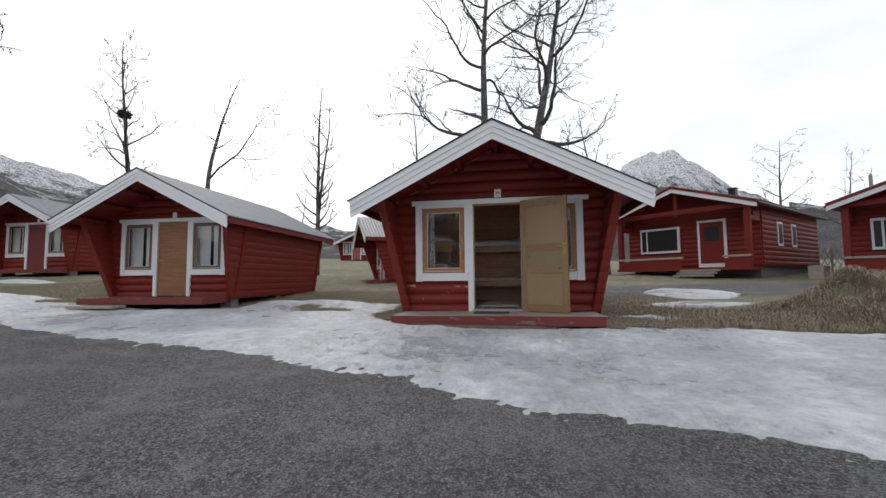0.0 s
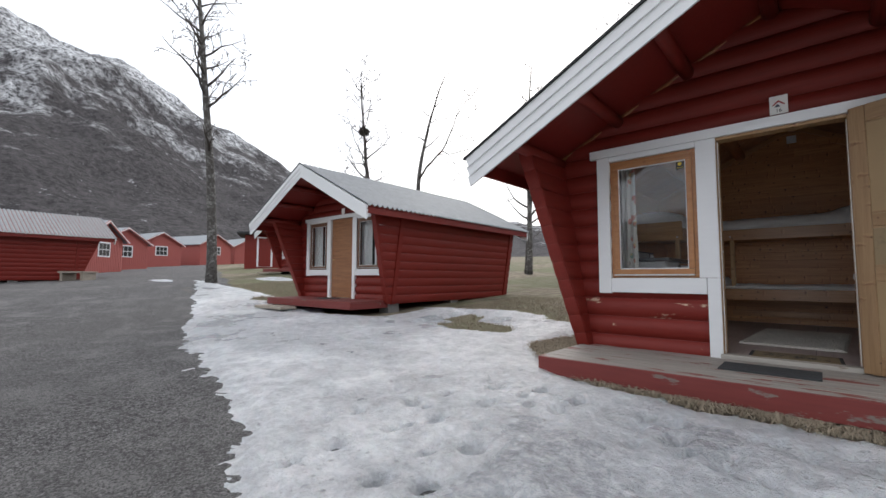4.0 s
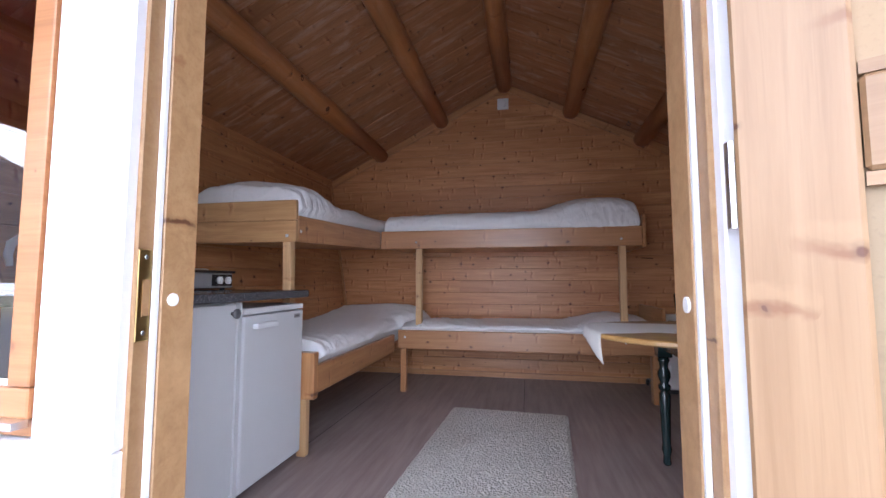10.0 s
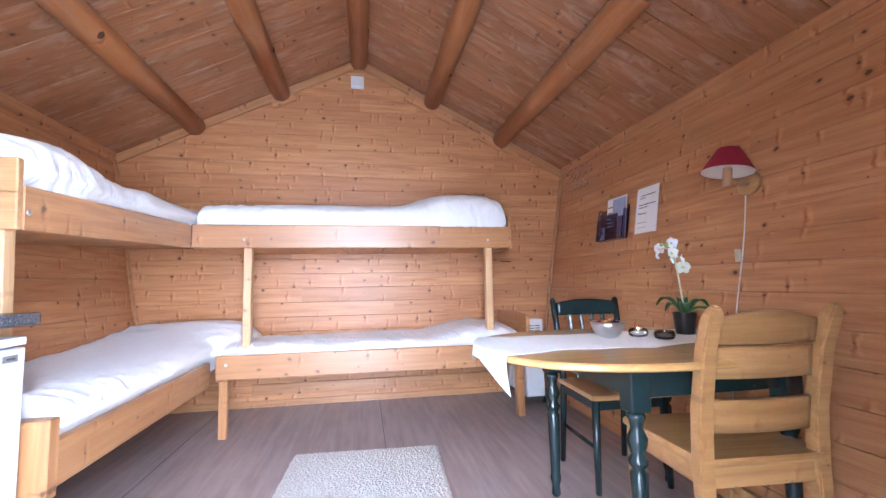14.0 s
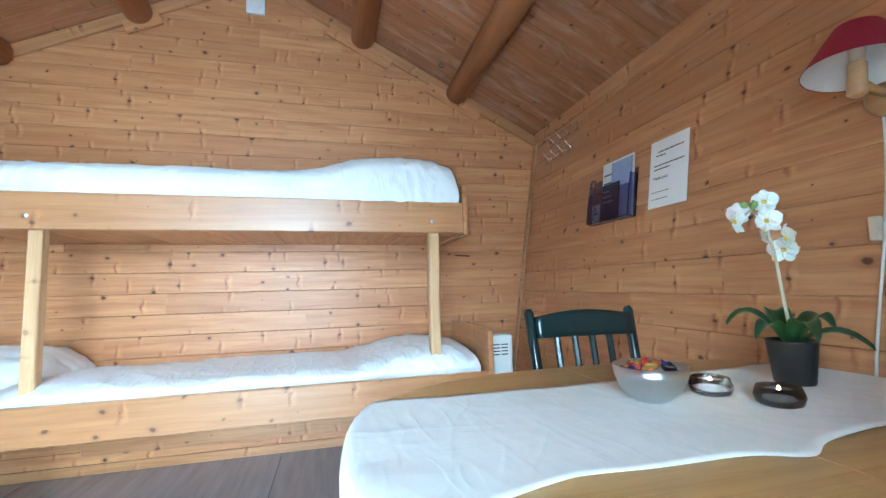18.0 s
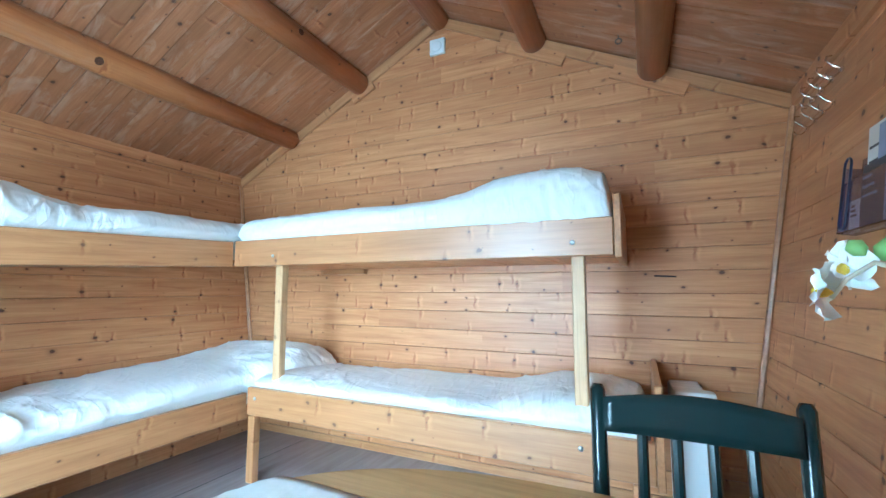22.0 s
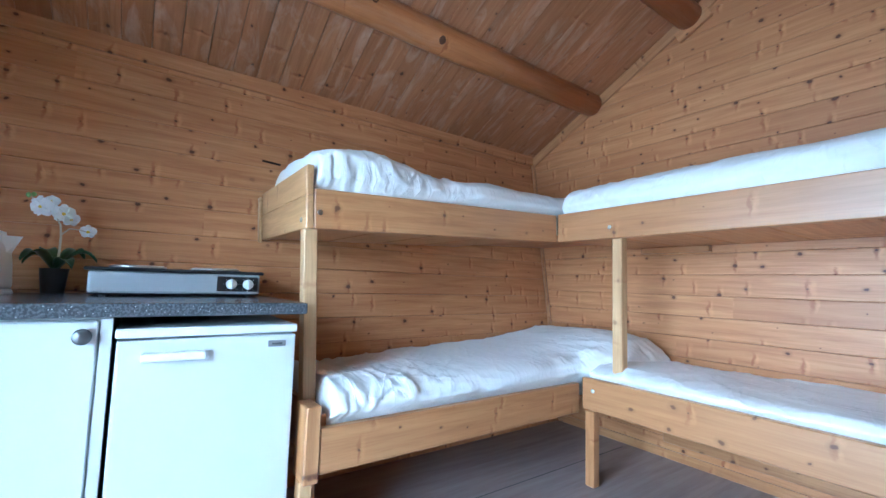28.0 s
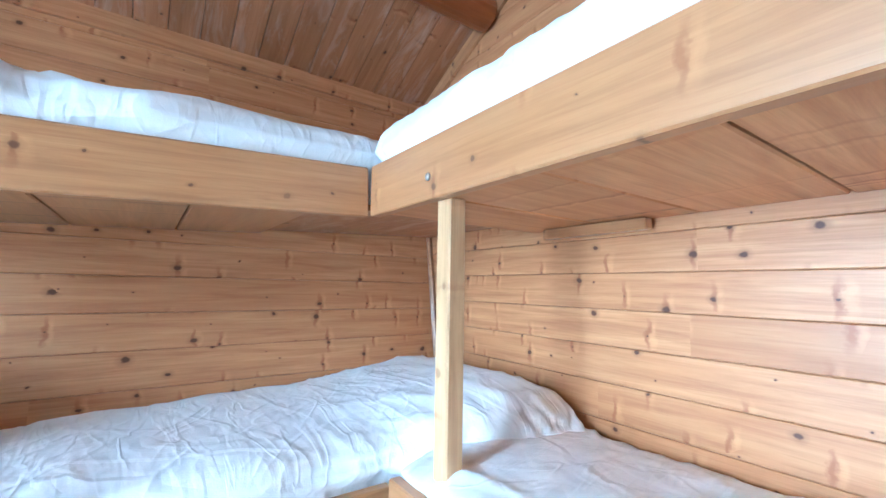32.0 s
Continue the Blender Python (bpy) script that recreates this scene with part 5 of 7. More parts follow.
solo("mattress", mattress(2.105, 0.64, 0.262, 1.0, (1.22, 0.108, 1), wide=0.5), "linen", pose(-1.712, YF + 0.037, 1.889), "white sheet-covered mattress with a raised pillow end", "mattress", "white mattresses", smooth=True)
solo("mattress", mattress(2.055, 0.645, 0.165, 4.0, (1.37, 0.075, 1), 0.0, 1.4, 0.102), "linen", pose(-1.56, YF + 0.037, 1.051), "white sheet-covered mattress, wrinkled at its edge", "mattress", "white mattresses", smooth=True)
solo("mattress", mattress(2.03, 0.70, 0.242, 7.0, (0.62, 0.09, -1), 0.0, 1.5), "linen", SAG @ pose(XF_UP - 0.037, XEND + 0.029, 1.889, 0, 0, 90), "white sheet-covered mattress with a plump pillow end", "mattress", "white mattresses", smooth=True)
solo("mattress", mattress(1.93, 0.76, 0.215, 11.0, (1.15, 0.075, 1), 0.17, 1.6, 0.087, 0.6, 0.06), "linen", pose(XF_LOW - 0.037, XEND + 0.075, 1.041, 0, 0, 90), "white sheet-covered mattress, loosely wrinkled", "mattress", "white mattresses", smooth=True)

# ---- kitchenette ----
KX = -1.655
cab = thing("kitchen_cabinet", None, "white base cabinet with one plain door and gray knob", "cabinet")
part("body", box(CX - side_in(1.0) + 0.12, 9.045, FLOOR, KX - 0.02, 9.535, 1.485, 0.002), "white_lacquer", cab)
dr = part("door", box(KX - 0.018, 9.048, FLOOR + 0.07, KX, 9.505, 1.478, 0.004), "white_lacquer", cab)
part("knob", lathe([(0.008, 0), (0.008, 0.012), (0.02, 0.018), (0.021, 0.026), (0.014, 0.032)], 18), "gray_metal", dr, "dull gray round knob", pose(KX, 9.475, 1.44, 0, 90, 0), True)
part("filler", box(KX - 0.012, 9.510, FLOOR, KX + 0.002, 9.534, 1.484), "white_lacquer", cab, "white filler strip")
fr = thing("small_fridge", None, "low white fridge under the worktop", "fridge")
part("body", box(CX - side_in(1.0) + 0.12, 9.545, FLOOR + 0.02, KX - 0.035, 10.018, 1.428, 0.006), "white_lacquer", fr)
part("top", box(CX - side_in(1.0) + 0.12, 9.541, 1.429, KX + 0.004, 10.022, 1.455, 0.005), "white_plastic", fr)
fd = part("door", box(KX - 0.033, 9.545, FLOOR + 0.05, KX + 0.006, 10.018, 1.423, 0.008), "white_lacquer", fr)
part("handle", box(KX + 0.006, 9.60, 1.365, KX + 0.034, 9.755, 1.388, 0.006), "white_plastic", fd, "white bar handle")
part("badge", box(KX + 0.006, 9.93, 1.385, KX + 0.009, 9.985, 1.405, 0.001), "badge_gray", fd, "small gray maker's plate")
part("badge_print", box(KX + 0.0092, 9.942, 1.392, KX + 0.0096, 9.974, 1.398), "gray_metal", fd)
solo("worktop", box(CX - side_in(1.53) + 0.02, 9.032, 1.487, -1.632, 10.048, 1.525, 0.008), "counter", None, "speckled dark gray laminate worktop", "worktop")

hob = thing("hot_plate", pose(-2.20, 9.71, 1.525), "gray two-plate table hob with white dials", "hot plate")
part("body", box(-0.13, -0.27, 0.012, 0.15, 0.27, 0.088, 0.008), "hob", hob)
part("top", box(-0.14, -0.282, 0.0885, 0.160, 0.282, 0.101, 0.004), "black_plastic", hob, "black top plate")
part("base_lip", box(-0.128, -0.268, 0.008, 0.154, 0.268, 0.0118, 0.001), "black_plastic", hob, "dark base lip")
for yy in (-0.135, 0.125):
    part("plate", lathe([(0.088, 0), (0.09, 0.006), (0.078, 0.011), (0.02, 0.011)], 28), "steel", hob, "round steel hot plate", pose(0.005, yy, 0.101), True)
pn = part("panel", box(0.150, 0.115, 0.022, 0.153, 0.262, 0.080, 0.001), "black_plastic", hob, "black dial panel")
for yy in (0.165, 0.225):
    dial = part("dial", lathe([(0.020, 0), (0.019, 0.010), (0.016, 0.014)], 18), "white_plastic", pn, "white round dial", pose(0.153, yy, 0.05, 0, 90, 0), True)
    part("grip", box(-0.019, -0.004, 0.012, 0.019, 0.004, 0.021, 0.002), "white_plastic", dial)
    for a in range(8):
        part("tick", box(0.1531, yy + 0.026 * math.sin(a * 0.785) - 0.0012, 0.05 + 0.026 * math.cos(a * 0.785) - 0.0012, 0.1537, yy + 0.026 * math.sin(a * 0.785) + 0.0012, 0.05 + 0.026 * math.cos(a * 0.785) + 0.0012), "paper", pn)
for a, b in ((-0.1, -0.23), (-0.1, 0.23), (0.12, -0.23), (0.12, 0.23)):
    part("foot", lathe([(0.012, 0), (0.012, 0.014)], 10), "black_plastic", hob, "", pose(a, b, 0))

ket = thing("kettle", pose(-2.19, 9.172, 1.525, 0, 0, -6) @ Matrix.Diagonal((0.9, 0.9, 0.98, 1)), "white plastic electric kettle on its base", "kettle")
part("base", lathe([(0.075, 0), (0.078, 0.006), (0.072, 0.018)], 28), "white_plastic", ket, smooth=True)
part("body", lathe([(0.070, 0.020), (0.073, 0.03), (0.068, 0.10), (0.060, 0.165), (0.052, 0.195), (0.045, 0.20)], 28), "white_plastic", ket, smooth=True)
part("lid", lathe([(0.046, 0.198), (0.044, 0.208), (0.02, 0.216), (0.006, 0.217)], 24), "white_plastic", ket, smooth=True)
bm = bmesh.new()
tip = [bm.verts.new(p) for p in ((0.05, -0.03, 0.125), (0.05, 0.03, 0.125), (0.045, 0.035, 0.196), (0.045, -0.035, 0.196), (0.092, 0.0, 0.196), (0.066, 0.0, 0.14))]
for q in ((0, 5, 4, 3), (5, 1, 2, 4), (3, 4, 2), (0, 1, 5)):
    bm.faces.new([tip[i] for i in q])
part("spout", bm, "white_plastic", ket, "", pose(0, 0, 0, 0, 0, 90))
part("handle", tube([(0, -0.05, 0.19), (0, -0.085, 0.20), (0, -0.112, 0.18), (0, -0.12, 0.14), (0, -0.112, 0.10)], [0.015, 0.016, 0.015, 0.013, 0.010], 12), "white_plastic", ket, smooth=True)
part("gauge", lathe([(0.02, 0), (0.017, 0.004)], 18), "gray_metal", ket, "gray water gauge", pose(0.0655, 0, 0.115, 0, 82, 0) @ Matrix.Diagonal((1.9, 0.95, 1, 1)), True)


BLOOM_ROW = ((0.122, 0.378, 0.0, 1.0), (0.098, 0.40, 0.018, 0.9), (0.05, 0.425, -0.01, 0.95), (0.056, 0.378, -0.018, 1.05), (0.03, 0.358, 0.022, 1.1), (0.008, 0.336, -0.018, 1.15), (-0.016, 0.312, 0.012, 1.1))
SPRAY = ((0.055, 0.312, -0.01, 1.35), (0.03, 0.335, 0.0, 0.9), (-0.012, 0.292, -0.012, 1.2), (-0.03, 0.275, 0.01, 0.95), (-0.084, 0.232, 0.0, 0.9))


def orchid(m, label, turn, size=1.0, blooms=BLOOM_ROW, pot=1.0, leaf=0.09):
    """A pot with broad leaves and one stem that arches over into a row of flowers; turn: the way it arches."""
    o = thing("orchid", m @ Matrix.Diagonal((size, size, size, 1)), label, "potted plant", "potted orchids")
    part("pot", lathe([(0.038, 0), (0.040, 0.004), (0.050, 0.094), (0.052, 0.10), (0.047, 0.10), (0.043, 0.085), (0.005, 0.082)], 22), "pot", o, "black plastic pot", Matrix.Diagonal((pot, pot, 0.5 + 0.5 * pot, 1)), True)
    rnd = random.Random(5)
    for k in range(6):
        a = turn + k * 1.05
        ln = leaf + 0.05 * rnd.random()
        lift = rnd.uniform(0.6, 1.25)
        def blade(u, v, a=a, ln=ln, lift=lift):
            r = 0.008 + ln * u
            w = 0.024 * math.sin(math.pi * (0.1 + 0.88 * u)) ** 0.8 * (v - 0.5) * 2
            z = 0.085 + 0.085 * lift * math.sin(u * 2.0) - 0.05 * u * u + 0.010 * (2 * v - 1) ** 2
            return (r * math.cos(a) - w * math.sin(a), r * math.sin(a) + w * math.cos(a), z)
        lf = part("leaf", grid(10, 4, blade), "leaf", o, smooth=True)
        lf.modifiers.new("thick", "SOLIDIFY").thickness = 0.002
    ca, sa = math.cos(turn), math.sin(turn)
    at = lambda d, z: Vector((-d * ca, -d * sa, z))
    pts = [at(-0.005, 0.085), at(0.008, 0.18), at(0.022, 0.29), at(0.035, 0.36), at(0.055, 0.395), at(0.08, 0.405), at(0.10, 0.39), at(0.112, 0.372)]
    if blooms is SPRAY:
        pts = [at(-0.004, 0.08), at(-0.008, 0.16), at(-0.008, 0.21), at(-0.004, 0.25), at(0.012, 0.285), at(0.035, 0.315), at(0.06, 0.33), at(0.082, 0.345)]
        part("stem", tube([at(-0.008, 0.215), at(-0.03, 0.24), at(-0.06, 0.238), at(-0.084, 0.23)], [0.003, 0.0025, 0.002, 0.002], 7), "stem", o, smooth=True)
    part("stem", tube(pts, [0.004, 0.004, 0.0035, 0.003, 0.0028, 0.0025, 0.002, 0.002], 7), "stem", o, smooth=True)
    for d, z in ((0.062, 0.42), (0.074, 0.414), (0.086, 0.42)) if blooms is BLOOM_ROW else ((0.078, 0.355), (0.09, 0.35)):
        part("bud", lathe([(0.001, 0), (0.007, 0.006), (0.008, 0.013), (0.001, 0.021)], 10), "bud", o, "pale green bud", Matrix.Translation(at(d, z - 0.008)) @ pose(0, 0, 0, rnd.uniform(-40, 40), rnd.uniform(-40, 40), 0), True)
    for i, (d, z, side, s) in enumerate(blooms):
        c = at(d, z) + Vector((-sa * side, ca * side, 0))
        face = math.degrees(turn) - 90 + (rnd.uniform(-55, 55) if blooms is BLOOM_ROW else rnd.uniform(65, 115)) + 180
        fl = part("flower", lathe([(0.003, -0.004), (0.006, 0), (0.004, 0.008), (0.001, 0.012)], 8), "yellow", o, "white orchid flower", Matrix.Translation(c) @ pose(0, 0, 0, 70 + 25 * rnd.random(), 0, face))
        for k in range(5):
            ang_ = k * 2 * math.pi / 5 + 0.31
            wide = 1.25 if k in (0, 2) else 0.8
            def pet(u, v, ang_=ang_, s=s, wide=wide):
                r = 0.029 * u * s
                w = 0.015 * wide * s * math.sin(math.pi * (0.06 + 0.86 * u)) ** 0.7 * (v - 0.5) * 2
                return (r * math.cos(ang_) - w * math.sin(ang_), r * math.sin(ang_) + w * math.cos(ang_), 0.003 + 0.010 * u * u - 0.005 * (2 * v - 1) ** 2 + 0.002 * math.sin(u * 9 + v * 7))
            part("petal", grid(6, 5, pet), "petal", fl, smooth=True)
    return o


orchid(pose(-2.30, 9.325, 1.525), "white orchid in a black pot on the worktop", 1.5, 1.0, SPRAY, 0.82, 0.08)
solo("broom_stick", tube([(-2.20, 9.052, 1.527), (-2.425, 9.07, 2.10)], 0.012, 10), "pine_beam", None, "plain wooden stick leaning against the wall", "stick", smooth=True)
sw = thing("light_switch", pose(CX - side_in(1.97) + 0.004, 8.898, 1.91, 0, 8.5, 0), "white surface-mounted switch on the pine wall", "light switch")
part("plate", box(0, -0.042, 0, 0.04, 0.042, 0.09, 0.004), "white_plastic", sw)
part("rocker", box(0.0405, -0.02, 0.022, 0.046, 0.02, 0.068, 0.002), "white_plastic", sw)


def curtain(x0, x1, deep, name_label, bulge=0.0):
    """A hanging length of cotton in folds behind a front window."""
    n = 5
    def fn(u, v):
        x = x0 + (x1 - x0) * u
        z = 2.60 - 1.45 * v
        return (x - (x0 + x1) / 2 + 0.012 * math.sin(v * 3 + u * 4), 0.028 * (deep / 0.09) * math.sin(u * n * 2 * math.pi + 0.8 * v) * (0.6 + 0.5 * v) + bulge * (1 - u) ** 1.5 * min(1.0, 0.3 + 1.4 * v), z)
    ob = solo("curtain", grid(44, 24, fn), "curtain", pose((x0 + x1) / 2, IN_FRONT + deep, 0), name_label, "curtain", "window curtains", smooth=True)
    return ob


for a, b, deep in ((-2.20, -1.84, 0.075), (-1.36, -1.22, 0.075), (-0.16, 0.28, 0.075), (0.27, 0.70, 0.095)):
    curtain(a, b, deep, "white cotton curtain printed with coloured motifs", 0.24 if a < -2 else 0.0)
for x0, x1, deep in ((-2.26, -1.19, 0.075), (-0.16, 0.72, 0.085)):
    solo("curtain_rod", tube([(x0, IN_FRONT + deep, 2.61), (x1, IN_FRONT + deep, 2.61)], 0.009, 8), "pine_pale", None, "thin pale curtain rod above the window", "curtain rod", smooth=True)

# ---- rug and table ----
rug_m = pose(-0.668, 10.195, FLOOR, 0, 0, -3.2)


def shag(u, v):
    x, y = 0.40 * (2 * u - 1), 0.815 * (2 * v - 1)
    e = min(u, 1 - u) * 0.8, min(v, 1 - v) * 1.63
    edge = min(*e)
    return (x + 0.006 * noise.noise((y * 30, 1, 2)), y + 0.006 * noise.noise((x * 30, 5, 2)), 0.001 + min(edge * 1.2, 0.020 + 0.006 * noise.noise((x * 70, y * 70, 0)) + 0.003 * noise.noise((x * 18, y * 18, 4))))


solo("rug", grid(100, 200, shag), "rug", rug_m, "pale shaggy rectangular rug on the vinyl floor", "rug", smooth=True)

TZ = 1.352
TC = (0.375, 10.04)
HLX, HLY = 0.585, 0.455


def oval(scale=1.0, k=2.6, n=64, inset=0.0):
    out = []
    for i in range(n):
        a = 2 * math.pi * i / n
        c, s = math.cos(a), math.sin(a)
        kx = 2.3 if c < 0 else 5.0
        out.append((math.copysign(abs(c) ** (2 / kx), c) * (HLX - inset), math.copysign(abs(s) ** (2 / 2.6), s) * (HLY - inset)))
    return out


def slab(outline, z0, z1, r=0.006):
    bm = bmesh.new()
    rings = []
    for z, f in ((z0, 0.985), (z0 + r, 1.0), (z1 - r, 1.0), (z1, 0.988)):
        rings.append([bm.verts.new((x * f, y * f, z)) for x, y in outline])
    for a, b in zip(rings, rings[1:]):
        for i in range(len(a)):
            j = (i + 1) % len(a)
            bm.faces.new((a[i], a[j], b[j], b[i]))
    bm.faces.new(rings[0][::-1]), bm.faces.new(rings[-1])
    return bm


tab = thing("dining_table", pose(TC[0], TC[1], FLOOR), "rounded lacquered wood table on dark green turned legs", "table")
part("tabletop", slab(oval(), TZ - FLOOR - 0.024, TZ - FLOOR), "table_wood", tab)
part("joint", box(-0.001, -HLY + 0.03, TZ - FLOOR + 0.0002, 0.001, HLY - 0.03, TZ - FLOOR + 0.001), "pine_beam", tab)
H = TZ - FLOOR - 0.026
leg_prof = [(0.012, 0), (0.02, 0.012), (0.016, 0.05), (0.024, 0.085), (0.02, 0.11), (0.025, 0.30), (0.027, 0.38), (0.018, 0.395), (0.028, 0.41), (0.03, 0.425), (0.019, 0.44), (0.03, 0.475), (0.031, 0.495), (0.019, 0.525), (0.022, 0.55), (0.029, 0.565), (0.024, 0.58)]
for x in (-0.18, 0.385):
    for y in (-0.315, 0.285):
        lg = part("leg", lathe([(r_, z_ * 0.92) for r_, z_ in leg_prof], 18), "green_black", tab, m=pose(x, y, 0), smooth=True)
        part("block", box(-0.034, -0.034, 0.536, 0.034, 0.034, H, 0.004), "green_black", lg)
for y in (-0.315, 0.285):
    part("apron", box(-0.145, y - 0.011, H - 0.10, 0.35, y + 0.011, H), "green_black", tab)
for x in (-0.18, 0.385):
    part("apron", box(x - 0.011, -0.28, H - 0.10, x + 0.011, 0.25, H), "green_black", tab)


def runner(u, v):
    """The runner lies along the table; only a corner of its end hangs down over the rounded edge."""
    s, w = 1.22 * u, v - 0.5
    ang_ = radians(1.5)
    x = -0.63 + s
    y = 0.055 + 0.41 * w + 0.006 * math.sin(s * 7) + 0.012 * noise.noise((s * 3, w * 2, 0)) - (0.03 * math.exp(-((s - 0.62) / 0.05) ** 2) if w < 0 else 0)
    if w < -0.1:
        x -= 0.05 * (-w - 0.1) / 0.4 * max(0.0, 1 - s / 0.3)
        y -= 0.06 * (-w - 0.1) / 0.4 * max(0.0, 1 - s / 0.3)
    x, y = x * math.cos(ang_) - y * math.sin(ang_), x * math.sin(ang_) + y * math.cos(ang_)
    z = 0.0025 + 0.005 * max(0, noise.noise((s * 7, w * 5, 3)))
    edge = -HLX * max(0.02, 1 - min(1, abs(y) / HLY) ** 2.6) ** (1 / 2.3) - 0.003
    if x < edge:
        d = edge - x
        z -= d * 0.97
        x = edge - 0.012 * (1 - math.exp(-d * 30))
    return (x, y, z)


run_ob = solo("table_runner", grid(110, 26, runner), "runner", pose(TC[0], TC[1], TZ), "white cloth runner hanging over the table end", "table runner", smooth=True)
run_ob.modifiers.new("thick", "SOLIDIFY").thickness = 0.0015

bowl = thing("candy_bowl", pose(0.362, 10.13, TZ + 0.004) @ Matrix.Diagonal((0.93, 0.93, 0.95, 1)), "brushed steel bowl full of wrapped sweets", "bowl")
part("bowl", lathe([(0.028, 0), (0.034, 0.001), (0.058, 0.022), (0.070, 0.050), (0.073, 0.070), (0.070, 0.070), (0.066, 0.048), (0.054, 0.024), (0.004, 0.012)], 36), "bowl_steel", bowl, smooth=True)
rnd = random.Random(3)
for i in range(26):
    a, r = rnd.random() * 6.28, 0.054 * math.sqrt(rnd.random())
    part("sweet", box(-0.013, -0.007, -0.006, 0.013, 0.007, 0.006, 0.004), rnd.choice(("candy_red", "candy_blue", "candy_gold", "candy_black", "candy_orange")), bowl, "", pose(r * math.cos(a), r * math.sin(a), 0.056 + 0.018 * (1 - r / 0.06) + 0.005 * rnd.random(), rnd.uniform(-30, 30), rnd.uniform(-30, 30), rnd.uniform(0, 180)))


def votive(x, y, mat, label):
    v = thing("tea_light_holder", pose(x, y, TZ + 0.003), label, "candle holder", "tea lights")
    part("glass", lathe([(0.028, 0), (0.036, 0.004), (0.040, 0.018), (0.034, 0.034), (0.032, 0.034), (0.036, 0.018), (0.030, 0.008), (0.003, 0.007)], 28), mat, v, smooth=True)
    cup = part("candle", lathe([(0.027, 0.0085), (0.0285, 0.021), (0.0275, 0.021), (0.0265, 0.0185), (0.002, 0.0185)], 24), "white_plastic", v, "white tea light")
    part("flame", lathe([(0.0005, 0.0186), (0.0032, 0.022), (0.0028, 0.027), (0.0005, 0.034)], 10), "flame", cup, "small lit flame", smooth=True)
    return v


votive(0.503, 10.13, "clear", "clear glass tea light holder with lit candle")
votive(0.55, 10.03, "smoke", "smoked glass tea light holder with lit candle")
orchid(pose(0.737, 10.138, TZ + 0.004), "white orchid in a black pot on the table", -0.1, 0.93, leaf=0.085)


# ---- chairs ----
def slat_chair(m):
    """Dark green chair with a wooden seat and an upright slatted back; it faces local -y."""
    c = thing("dining_chair", m, "dark green slat-back chair with a honey wood seat", "chair")
    part("seat", slab([(x * 0.20, y * 0.19) for x, y in ((-1, -1), (-0.93, -1.06), (0.93, -1.06), (1, -1), (0.96, 1), (-0.96, 1))], 0.425, 0.447), "chair_wood", c, "honey wood seat")
    for x in (-0.17, 0.17):
        part("leg", tube([(x * 1.03, -0.17, 0), (x, -0.165, 0.42)], [0.013, 0.019], 10), "green_black", c, smooth=True)
        part("leg", tube([(x * 1.03, 0.20, 0), (x, 0.165, 0.42), (x * 1.03, 0.185, 0.62), (x * 1.08, 0.235, 0.868), (x * 1.08, 0.238, 0.88)], [0.014, 0.017, 0.017, 0.016, 0.010], 10), "green_black", c, smooth=True)
        part("rail", box(min(x, x) - 0.009, -0.15, 0.375, x + 0.009, 0.15, 0.422), "green_black", c)
        part("stretcher", tube([(x, -0.16, 0.20), (x, 0.18, 0.20)], 0.009, 8), "green_black", c, smooth=True)
    for y in (-0.165, 0.165):
        part("rail", box(-0.155, y - 0.009, 0.375, 0.155, y + 0.009, 0.422), "green_black", c)
    def top(u, v):
        x = 0.172 * (2 * u - 1)
        bow = 0.012 * (1 - (2 * u - 1) ** 2)
        z = 0.785 + (0.07 + 0.018 * math.cos((2 * u - 1) * math.pi / 2)) * v
        return (x, 0.212 + 0.012 * v + bow, z)
    tb = part("top_rail", grid(16, 4, top), "green_black", c, smooth=True)
    tb.modifiers.new("thick", "SOLIDIFY").thickness = 0.02
    for i in range(4):
        x = -0.095 + i * 0.0633
        part("slat", tube([(x * 0.9, 0.162, 0.42), (x, 0.185, 0.6), (x, 0.222, 0.79)], 0.011, 8), "green_black", c)
    return c


